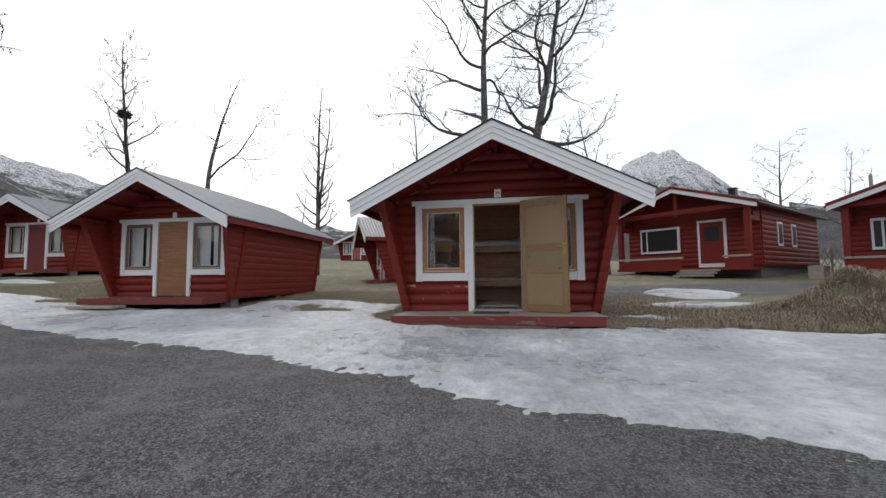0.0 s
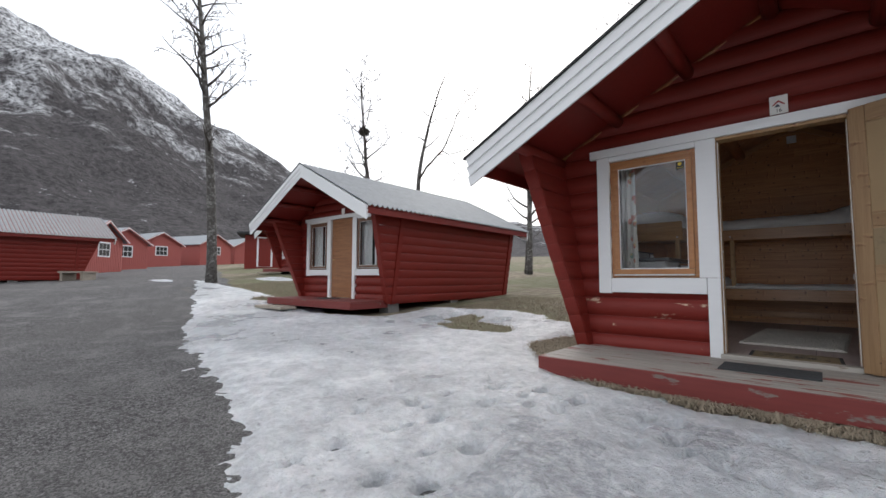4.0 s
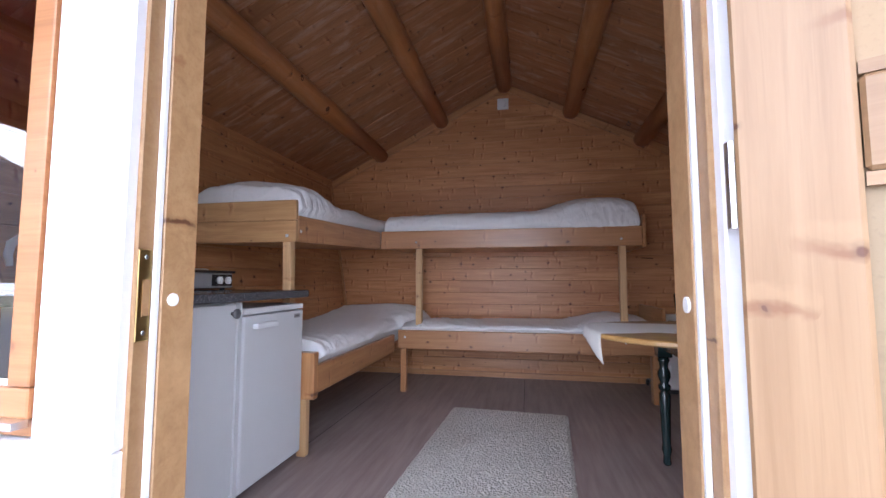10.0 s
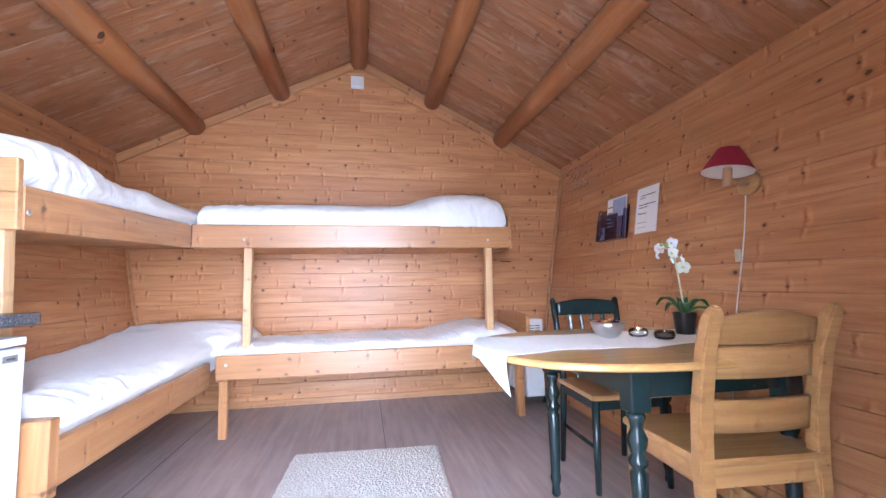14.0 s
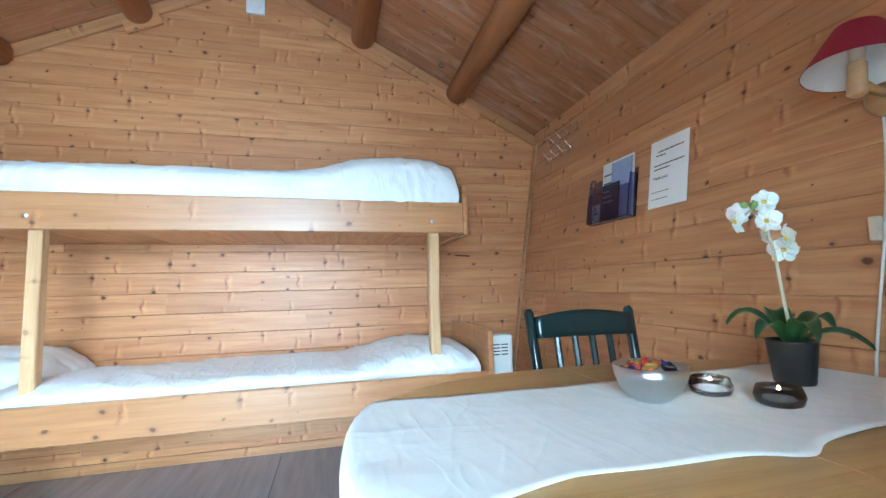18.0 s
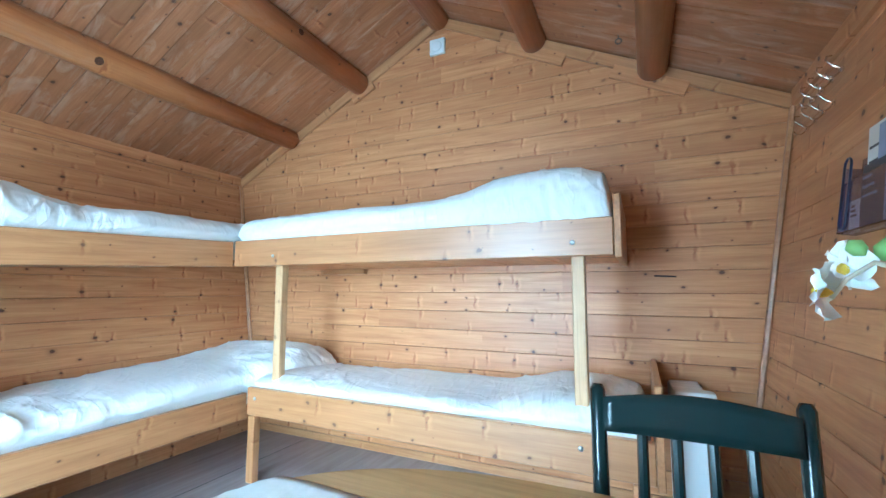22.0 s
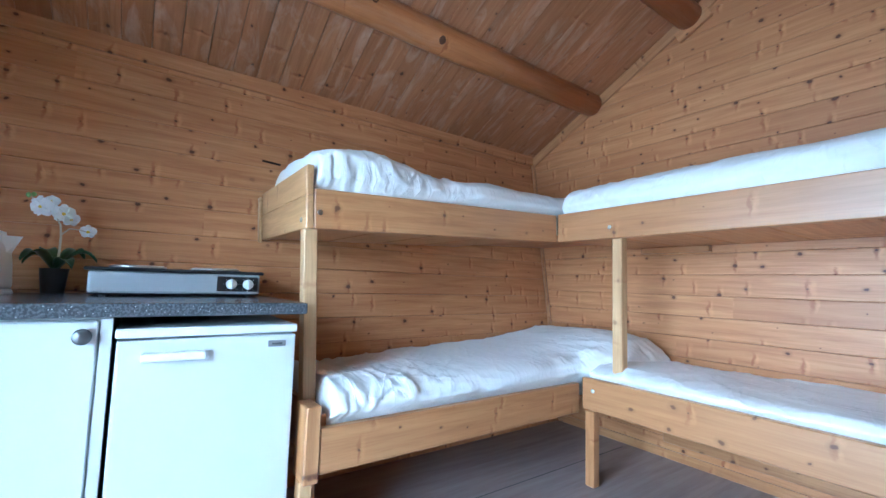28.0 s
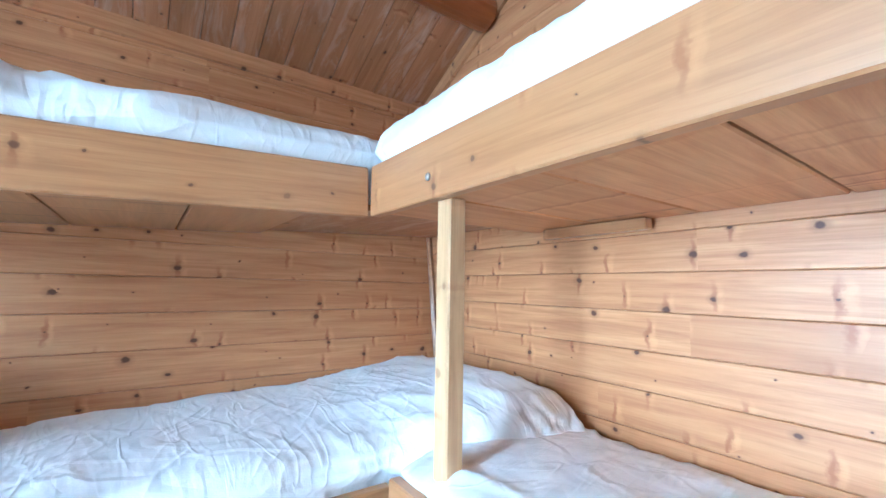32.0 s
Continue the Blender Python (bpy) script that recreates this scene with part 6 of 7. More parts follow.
def ladder_chair(m):
    """Honey-coloured chair with three broad rails in its back; it faces local -y."""
    c = thing("dining_chair", m, "honey-coloured wooden ladder-back chair with solid seat", "chair")
    part("seat", slab([(x * 0.215, y * 0.205) for x, y in ((-1, -1), (-0.95, -1.05), (0.95, -1.05), (1, -1), (0.93, 1), (-0.93, 1))], 0.425, 0.45), "chair_wood", c)
    for x in (-0.185, 0.185):
        s = 1 if x > 0 else -1
        bm = box(-0.021, -0.021, 0, 0.021, 0.021, 0.424, 0.004)
        part("leg", bm, "chair_wood", c, "", pose(x, -0.175, 0))
        pts = [(x, 0.21, 0.0), (x, 0.185, 0.22), (x, 0.18, 0.42), (x, 0.19, 0.60), (x, 0.225, 0.80), (x, 0.262, 0.905), (x, 0.275, 0.93)]
        bm = tube(pts, [0.026, 0.029, 0.032, 0.032, 0.031, 0.030, 0.016], 4)
        bmesh.ops.bevel(bm, geom=list(bm.edges), offset=0.005, segments=2, affect="EDGES")
        part("leg", bm, "chair_wood", c)
        part("rail", box(x - 0.010, -0.153, 0.36, x + 0.010, 0.15, 0.423), "chair_wood", c)
        part("stretcher", box(x - 0.010, -0.153, 0.15, x + 0.010, 0.165, 0.18), "chair_wood", c)
    for y in (-0.175, 0.178):
        part("rail", box(-0.163, y - 0.010, 0.355, 0.163, y + 0.010, 0.423), "chair_wood", c)
    for z0, h, arch, yy in ((0.522, 0.104, 0.0, 0.183), (0.696, 0.10, 0.0, 0.203), (0.806, 0.072, 0.032, 0.224)):
        def rail(u, v, z0=z0, h=h, arch=arch, yy=yy):
            x = 0.165 * (2 * u - 1)
            q = 1 - (2 * u - 1) ** 2
            return (x, yy + 0.02 * v * 0.6 + 0.016 * q, z0 + (h + arch * q) * v)
        rb = part("back_rail", grid(14, 3, rail), "chair_wood", c, smooth=True)
        rb.modifiers.new("thick", "SOLIDIFY").thickness = 0.018
    return c


slat_chair(pose(0.561, 10.455, FLOOR, 0, 0, -2) @ Matrix.Diagonal((1, 1, 0.965, 1)))
ladder_chair(pose(0.545, 9.80, FLOOR, 0, 0, 176) @ Matrix.Diagonal((1.03, 1, 0.93, 1)))

# ---- on the right wall ----
def on_wall(y, z, off=0.0):
    """Frame on the right-hand wall: x runs along the wall towards the door, z up the wall, y out of it into the wall."""
    return pose(CX + side_in(z) - off, y, z, 0, 0, -90) @ pose(0, 0, 0, -math.degrees(math.atan(LEAN_OUT)), 0, 0)


notice = thing("notice_sheet", on_wall(10.70, 1.885, 0.004), "white printed notice sheet pinned to the wall", "notice")
part("sheet", box(-0.0, -0.0012, 0, 0.205, 0, 0.295), "paper", notice, "", pose(0, 0, 0, 0, 0, 0) @ pose(-0.225, 0, 0.0))
for z, x0, w, hh in ((0.240, 0.042, 0.14, 0.0055), (0.223, 0.034, 0.055, 0.0055), (0.180, 0.026, 0.16, 0.0055), (0.163, 0.026, 0.085, 0.0055), (0.066, 0.02, 0.095, 0.0025), (0.036, 0.02, 0.09, 0.0025)):
    x = x0
    while x < x0 + w:
        step = min(0.012 + 0.022 * ((x * 977) % 1.0), x0 + w - x)
        part("print_word", box(-0.225 + x, -0.0022, z, -0.225 + x + max(0.004, step - 0.004), -0.0014, z + hh), "ink", notice)
        x += step
part("lettering", words_mesh("Thank you!", 0.018, "ink"), "ink", notice, "dark printed words", pose(-0.225 + 0.062, -0.0016, 0.122, 90, 0, 0))


def ceiling_hook(x, y):
    """A small screw eye under the ceiling boards."""
    z = CEIL - PITCH * abs(x - CX)
    e = thing("screw_eye", pose(x, y, z), "small dark metal screw eye under the ceiling", "hook", "screw eyes in the ceiling")
    part("shank", tube([(0, 0, 0.004), (0, 0, -0.02)], 0.003, 6), "gray_metal", e)
    part("ring", tube([(0.014 * math.cos(a * math.pi / 8), 0, -0.033 + 0.014 * math.sin(a * math.pi / 8)) for a in range(17)], 0.0032, 6), "gray_metal", e, smooth=True)


for hx, hy in ((-1.96, 10.57), (0.52, 10.60), (0.43, 11.89)):
    ceiling_hook(hx, hy)

rack = thing("leaflet_holder", on_wall(11.18, 1.87, 0.003), "tinted acrylic holder full of leaflets", "leaflet rack")
part("back", box(-0.13, -0.004, 0, 0.18, 0, 0.23, 0.001), "acrylic", rack)
part("pocket", box(-0.13, -0.047, 0, 0.18, -0.043, 0.15, 0.001), "acrylic", rack)
part("side", box(-0.13, -0.0425, 0, -0.126, -0.0045, 0.20), "acrylic", rack)
part("side", box(0.176, -0.0425, 0, 0.18, -0.0045, 0.20), "acrylic", rack)
part("bottom", box(-0.125, -0.0425, 0, 0.175, -0.0045, 0.004), "acrylic", rack)
loop = [(-0.09 + 0.022 * math.cos(a), -0.049, z + 0.022 * math.sin(a)) for z, a0, a1 in ((0.20, math.pi, 0), (0.03, 0, -math.pi)) for a in (a0 + (a1 - a0) * k / 8 for k in range(9))]
part("clip", tube(loop + loop[:1], 0.0035, 6), "brochure_blue", rack, "dark blue wire clip", smooth=True)
for nm, x0, x1, y, z1, mat, say in (("leaflet", -0.055, 0.172, 0.008, 0.30, "paper", "white leaflet"), ("leaflet", 0.02, 0.165, 0.014, 0.286, "brochure_pale", "pale blue leaflet"), ("leaflet", -0.04, 0.09, 0.021, 0.185, "brochure_blue", "dark blue leaflet"), ("leaflet", 0.105, 0.17, 0.027, 0.205, "brochure_pale", "pale blue leaflet"), ("leaflet", -0.12, -0.06, 0.016, 0.10, "paper", "white leaflet")):
    lf = part(nm, box(x0, -y - 0.004, 0.006, x1, -y, z1, 0.001), mat, rack, say, pose(0, 0, 0, 2, 0, 0))
    if mat != "brochure_pale":
        for k in range(3):
            part("print_bar", box(x0 + 0.012, -y - 0.0052, z1 * (0.5 + 0.14 * k), x0 + 0.012 + (x1 - x0) * (0.62 - 0.12 * k), -y - 0.0042, z1 * (0.5 + 0.14 * k) + 0.007), "ink" if mat == "paper" else "brochure_pale", lf)

hooks = thing("coat_hooks", on_wall(11.53, 2.385, 0.002), "two rows of curly chrome hooks on the wall", "coat hook")
for row, up in ((0, 0.0), (1, 0.105)):
    for i in range(4):
        x = -0.33 + i * 0.088 + 0.044 * row
        hk = part("hook", lathe([(0.010, 0), (0.010, 0.004)], 12), "chrome", hooks, "", pose(x, -0.001, up, 90, 0, 0))
        part("wire", tube([(0, 0.052, 0.035), (0, 0.05, 0.05), (0, 0.034, 0.052), (0, 0.018, 0.034), (0, 0.004, 0.008), (0, -0.012, 0.010), (0, -0.026, 0.022), (0, -0.026, 0.040), (0, -0.014, 0.048)], 0.0032, 8), "chrome", hk, smooth=True)

lamp = thing("wall_lamp", on_wall(10.105, 2.022, 0.0), "wall lamp with a red cone shade on turned wood", "wall lamp")
part("back_plate", lathe([(0.055, 0), (0.055, 0.014), (0.046, 0.020)], 28), "chair_wood", lamp, "round wooden back plate", pose(0, 0, 0, 90, 0, 0), True)
part("arm", tube([(0, -0.015, 0.0), (0, -0.07, -0.005), (0, -0.11, 0.0)], 0.011, 10), "chair_wood", lamp, smooth=True)
part("stem", lathe([(0.014, -0.035), (0.019, -0.03), (0.019, 0.045), (0.015, 0.05)], 18), "pine_pale", lamp, "pale turned wooden stem", pose(0, -0.125, 0), True)
part("socket", lathe([(0.015, 0.051), (0.017, 0.09), (0.012, 0.1)], 16), "cream", lamp, "", pose(0, -0.125, 0), True)
bm = bmesh.new()
rings = [[bm.verts.new((r * math.cos(a * math.pi / 18), r * math.sin(a * math.pi / 18), z)) for a in range(36)] for r, z in ((0.106, 0.03), (0.046, 0.138))]
for i in range(36):
    bm.faces.new((rings[0][i], rings[0][(i + 1) % 36], rings[1][(i + 1) % 36], rings[1][i]))
part("shade", bm, "shade", lamp, "dark red cloth shade", pose(0, -0.125, 0), True)
bm = bmesh.new()
rings = [[bm.verts.new((r * math.cos(a * math.pi / 18), r * math.sin(a * math.pi / 18), z)) for a in range(36)] for r, z in ((0.104, 0.031), (0.0445, 0.136))]
for i in range(36):
    bm.faces.new((rings[0][i], rings[1][i], rings[1][(i + 1) % 36], rings[0][(i + 1) % 36]))
part("lining", bm, "shade_in", lamp, "white shade lining", pose(0, -0.125, 0), True)
cord = [Vector((CX + side_in(z) - 0.006, 10.13 + 0.012 * math.sin(z * 6), z)) for z in (2.0, 1.9, 1.8, 1.7, 1.6, 1.5, 1.4, 1.3, 1.2, 1.1, 1.0, 0.9)]
cord_ob = thing("lamp_cord", pose(*cord[0]), "white lamp cord with an inline switch", "cord")
part("cord", tube([p - cord[0] for p in cord], 0.0035, 6), "white_plastic", cord_ob, smooth=True)
part("inline_switch", box(-0.016, -0.012, -0.335, 0.004, 0.012, -0.275, 0.004), "cream", cord_ob, "cream inline switch", pose(-LEAN_OUT * 0.31 - 0.004, 0.01, 0))
solo("wall_crack", box(-0.05, -0.002, -0.004, 0.05, 0.001, 0.004), "dark", pose(0.60, BACK - 0.004, 1.78, 0, 3, 0), "dark split in the pine wall board", "crack")

solo("wall_crack", box(-0.045, -0.002, -0.005, 0.045, 0.002, 0.005), "dark", pose(CX - side_in(2.198) + 0.002, 10.09, 2.198, 0, 4, 90), "dark split in the pine wall board", "crack")

heater = thing("oil_radiator", pose(0.655, 11.87, FLOOR, 0, 0, -88), "white finned oil radiator on small wheels", "radiator")
for i in range(6):
    part("fin", box(-0.19 + i * 0.056, -0.065, 0.06, -0.15 + i * 0.056, 0.065, 0.625, 0.014), "white_plastic", heater)
part("core", box(-0.20, -0.03, 0.12, 0.15, 0.03, 0.58, 0.01), "white_plastic", heater)
hc = part("control_box", box(0.152, -0.075, 0.06, 0.23, 0.075, 0.655, 0.016), "white_plastic", heater, "white control box with slots")
for i in range(4):
    for y in (-0.045, 0.005):
        part("slot", box(0.2295, y, 0.545 + i * 0.018, 0.2315, y + 0.04, 0.551 + i * 0.018), "dark", hc)
for x in (-0.17, 0.19):
    for y in (-0.09, 0.09):
        part("wheel", lathe([(0.025, 0), (0.027, 0.006), (0.027, 0.014), (0.025, 0.02)], 14), "black_plastic", heater, "", pose(x, y, 0.027, 90, 0, 0), True)
    part("axle_bar", box(x - 0.012, -0.1, 0.027, x + 0.012, 0.1, 0.06), "gray_metal", heater)


# ---- neighbouring cabins ----
def cabin(m, label, back=4.5, metal=True, door_mat="pine_far", over=0.4, with_deck=True):
    """Another closed cabin of the same type, with curtains drawn aside."""
    top = thing("log_cabin", m, label, "cabin", "red log cabins")

    def make(name, bm, mat, label_=""):
        plain_name = {"wall_front": "wall", "wall_back": "wall", "wall_left": "wall", "wall_right": "wall", "window_1": "window", "window_2": "window"}.get(name, name)
        return part(plain_name, bm, mat, top, label_)

    shell(None, make, back)
    roof(make, -1.155, back + over, metal)
    trims(make)
    for i, s in enumerate((-0.9725, 0.9725)):
        w = window(make, "window_%d" % (i + 1), s, "window with pale curtains behind glass", "sash_far")
        for a, b in ((-0.37, 0.0), (0.09, 0.37)):
            def fold(u, v, a=a, b=b, s=s):
                return (s + a + (b - a) * u, 0.155 + 0.008 * math.sin(u * 19) + 0.004 * math.sin(u * 41), 2.45 - 1.1 * v)
            part("curtain", grid(20, 2, fold), "linen", w, "pale curtain")
        # Black sheet added behind the glass, its colour standing for the unlit room.
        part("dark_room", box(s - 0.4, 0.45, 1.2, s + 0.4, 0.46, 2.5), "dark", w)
    dr = make("door", box(-0.424, 0.05, 0.64, 0.444, 0.09, 2.55), door_mat, "plain closed wooden door")
    part("handle", tube([(-0.33, 0.05, 1.55), (-0.33, 0.0, 1.55), (-0.25, -0.01, 1.55)], 0.01, 8), "brass", dr)
    part("number_plate", box(-0.03, 0.02, 2.65, 0.09, 0.026, 2.79), "paper", top, "small white number plate")
    if with_deck:
        deck(make, -1.67, 1.62, -0.951, 0.072, 0.622, 0.47, ("red_deck", "deck_front"), "low worn red plank deck")
        part("door_mat", box(-0.32, -0.5, 0.624, 0.25, -0.18, 0.634), "rubber", top, "dark rubber mat")
        part("step", box(-1.5, -1.35, 0.40, -0.3, -0.97, 0.46, 0.006), "weather", top, "weathered plank step")
    for x in (-1.5, 0.0, 1.5):
        for y in (0.2, back / 2, back - 0.2):
            part("block", box(x - 0.15, y - 0.15, 0.2, x + 0.15, y + 0.15, 0.549), "stone", top)
    return top


def small(m, s):
    return m @ Matrix.Diagonal((s, s, s, 1))


cabin(small(pose(-8.16, 9.46, 0.31, 0, 0, 2.0), 0.895), "closed red log cabin with wet corrugated steel roof", 4.65)
cabin(small(pose(-18.35, 14.1, 1.14, 0, 0, 3), 0.9), "closed red log cabin with gray roof and red door", 4.2, True, "red_door")
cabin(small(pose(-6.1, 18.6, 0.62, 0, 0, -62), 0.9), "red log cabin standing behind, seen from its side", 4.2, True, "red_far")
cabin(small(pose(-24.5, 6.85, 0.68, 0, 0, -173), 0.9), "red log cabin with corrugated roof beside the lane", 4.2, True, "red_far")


def hut(m, w, ln, label):
    """A small boarded hut: gable to the lane with one six-pane window."""
    h = thing("boarded_hut", m, label, "hut", "red boarded huts")
    eave, ridge_h = 2.1, 3.15
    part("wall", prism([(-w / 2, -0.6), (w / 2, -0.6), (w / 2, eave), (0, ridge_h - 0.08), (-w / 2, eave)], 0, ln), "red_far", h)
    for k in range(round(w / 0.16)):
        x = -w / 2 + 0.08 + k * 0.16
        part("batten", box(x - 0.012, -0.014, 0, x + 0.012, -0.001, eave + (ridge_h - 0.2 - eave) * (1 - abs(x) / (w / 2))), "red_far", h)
    sl = (ridge_h - eave) / (w / 2)
    for s in (-1, 1):
        e = w / 2 + 0.25
        part("roof_sheet", prism([(0, ridge_h + 0.02), (s * e, ridge_h + 0.02 - sl * e), (s * e, ridge_h - 0.05 - sl * e), (0, ridge_h - 0.05)], -0.25, ln + 0.25), "roof_gray", h, "gray roof sheet")
        part("barge_board", prism([(0, ridge_h + 0.03), (s * e, ridge_h + 0.03 - sl * e), (s * e, ridge_h - 0.14 - sl * e), (0, ridge_h - 0.14)], -0.275, -0.251), "red_far", h)
        part("barge_edge", prism([(0, ridge_h - 0.0), (s * e, ridge_h - sl * e), (s * e, ridge_h - 0.06 - sl * e), (0, ridge_h - 0.06)], -0.295, -0.276), "white", h)
    win = part("window", box(-0.55, -0.03, 0.95, 0.55, -0.002, 1.85), "white", h, "white six-pane window")
    for i in range(3):
        for j in range(2):
            part("pane", box(-0.46 + i * 0.32, -0.036, 1.03 + j * 0.39, -0.18 + i * 0.32, -0.031, 1.37 + j * 0.39), "black_plastic", win)
    return h


for x, y, yaw, w, ln, dz in ((-32.3, 9.3, 140, 3.6, 6.0, 0.0), (-38.8, 11.6, 118, 3.6, 6.0, 0.0), (-46.3, 15.8, 104, 3.6, 6.0, 0.1), (-49.2, 21.6, 110, 3.8, 7.0, 0.1), (-52.0, 26.6, 95, 4.0, 7.0, 0.0)):
    hut(pose(x, y, ground_z(x, y) + dz, 0, 0, yaw), w, ln, "small red boarded hut with a white-barred window")


def shed(m, label):
    """A low shed with a dark, nearly flat roof and a white-framed door."""
    h = thing("garden_shed", m, label, "shed")
    part("wall", box(-1.3, 0, -0.5, 1.3, 2.6, 2.15), "red", h)
    part("roof", prism([(-1.75, 2.16), (1.75, 2.36), (1.75, 2.50), (-1.75, 2.30)], -0.5, 3.0), "roof_felt", h, "black felt roof")
    d = part("door_frame", box(-0.55, -0.03, 0.0, 0.45, -0.002, 2.05), "white", h, "white door frame")
    part("door", box(-0.43, -0.045, 0.02, 0.33, -0.031, 1.94), "red", d)
    part("corner_board", box(0.98, -0.02, 0.0, 1.10, -0.002, 2.1), "white", h, "white corner board")
    return h


def bungalow(m, label):
    """A larger log cottage: porch under the gable, big window, door, side windows. Front faces local -y."""
    b = thing("log_cottage", m, label, "cottage", "larger log cottages")
    W, L, E, R = 5.4, 8.4, 2.75, 3.66
    part("wall", prism([(-W / 2, 0.25), (W / 2, 0.25), (W / 2, E), (0, R - 0.15), (-W / 2, E)], 1.3, L), "red_dark", b)
    for i in range(12):
        z = 0.28 + i * 0.2
        for s in (-1, 1):
            part("log", plank_mesh("log", "red", (0, L - 1.3, 0, L - 1.3), 0.2, 0.03, bulge=0.035, name="log"), "red", b, "", pose(s * (W / 2 + 0.03), 1.3 if s > 0 else L, z, 0, 0, 90 * s))
        part("log", plank_mesh("log", "red", (-W / 2, W / 2, -W / 2, W / 2), 0.2, 0.03, bulge=0.035, name="log"), "red", b, "", pose(0, 1.28, z))
    sl = (R - E) / (W / 2)
    for s in (-1, 1):
        e = W / 2 + 0.34
        part("roof_slope", prism([(0, R + 0.05), (s * e, R + 0.05 - sl * e), (s * e, R - 0.12 - sl * e), (0, R - 0.12)], 0.0, L + 0.5), "red_dark", b)
        part("roof_felt", prism([(0, R + 0.07), (s * (e + 0.04), R + 0.07 - sl * (e + 0.04)), (s * (e + 0.04), R + 0.052 - sl * (e + 0.04)), (0, R + 0.052)], -0.05, L + 0.55), "roof_gray", b)
        part("barge_board", prism([(0, R + 0.04), (s * e, R + 0.04 - sl * e), (s * e, R - 0.06 - sl * e), (0, R - 0.06)], -0.04, -0.001), "red_dark", b, "dark red upper barge board")
        part("barge_board", prism([(0, R - 0.055), (s * e, R - 0.055 - sl * e), (s * e, R - 0.22 - sl * e), (0, R - 0.22)], -0.025, 0.02), "white", b, "white lower barge board")
        part("post", box(s * (W / 2 - 0.1) - 0.1, 0.25, 0.25, s * (W / 2 - 0.1) + 0.1, 0.45, E - 0.05), "red", b)
        part("gutter", tube([(s * (e + 0.02), 0, R - 0.05 - sl * e), (s * (e + 0.02), L + 0.5, R - 0.05 - sl * e)], 0.05, 8), "black_plastic", b)
        for k in range(3):
            part("bracket_log", box(s * (W / 2 - 0.1) - 0.11, 0.30 + k * 0.3, E - 0.75 + k * 0.2, s * (W / 2 - 0.1) + 0.11, 1.28, E - 0.56 + k * 0.2, 0.02), "red", b)
    part("tie_beam", box(-W / 2, 0.28, E - 0.25, W / 2, 0.42, E - 0.05, 0.02), "red", b)
    part("king_post", box(-0.07, 0.29, E - 0.3, 0.07, 0.41, R - 0.2), "red", b)
    part("deck", box(-W / 2, 0.1, 0.12, W / 2, 1.29, 0.24), "red_dark", b)
    for a, c in ((-W / 2, -0.1 + 0.35), (1.75, W / 2)):
        part("porch_rail", box(a, 0.16, 0.62, c, 0.36, 0.70, 0.01), "weather", b, "weathered gray porch rail")
        part("porch_front", box(a + 0.05, 0.22, 0.24, c - 0.05, 0.27, 0.58), "red", b)
    for i in range(3):
        part("step", box(0.3, -0.75 + i * 0.28, -0.12 + i * 0.1, 1.7, -0.49 + i * 0.28, -0.05 + i * 0.1), "weather", b)
    w = part("window", box(-2.1, 1.18, 0.95, -0.3, 1.25, 2.1), "white", b, "large white-framed front window")
    part("pane", box(-1.75, 1.165, 1.05, -0.4, 1.178, 2.0), "black_plastic", w)
    part("pane", box(-2.02, 1.165, 1.05, -1.82, 1.178, 2.0), "black_plastic", w)
    d = part("door", box(0.45, 1.17, 0.25, 1.55, 1.24, 2.25), "white", b, "red door in a white frame")
    part("leaf", box(0.55, 1.15, 0.42, 1.45, 1.169, 2.15), "red", d)
    part("pane", box(0.72, 1.14, 1.35, 1.3, 1.149, 1.95), "black_plastic", d)
    for yy in (2.9, 4.6):
        for s in (-1, 1):
            w = part("window", box(s * (W / 2 + 0.05) - 0.03, yy, 1.1, s * (W / 2 + 0.05) + 0.03, yy + 0.6, 2.1), "white", b, "small white-framed side window")
            part("pane", box(s * (W / 2 + 0.085) - 0.006, yy + 0.1, 1.2, s * (W / 2 + 0.085) + 0.006, yy + 0.5, 2.0), "black_plastic", w)
    part("plinth", box(-W / 2 + 0.1, 1.4, -0.5, W / 2 - 0.1, L - 0.1, 0.249), "stone", b)
    ch = part("chimney", box(0.3, 5.0, R - 0.6, 0.6, 5.3, R + 0.45), "black_plastic", b, "black chimney")
    part("cap", box(0.25, 4.95, R + 0.46, 0.65, 5.35, R + 0.50), "black_plastic", ch)
    return b


bungalow(small(pose(6.9, 22.0, 1.32, 0, 0, -45), 1.1), "red log cottage with porch, white barge boards and black chimney")
bungalow(small(pose(13.9, 17.3, 1.15, 0, 0, -45), 1.05), "red log cottage with a low porch and gray roof")
for x, y, yaw in ((-18.0, 46.0, 15), (-12.0, 47.0, -10)):
    cabin(small(pose(x, y, ground_z(x, y) - 0.5, 0, 0, yaw), 1.0), "distant red log cabin among bare trees", 4.2, False, "red_far", with_deck=False)

shed(pose(-28.6, 17.4, ground_z(-28.6, 17.4) + 0.1, 0, 0, 62), "low dark red shed with a black flat roof")

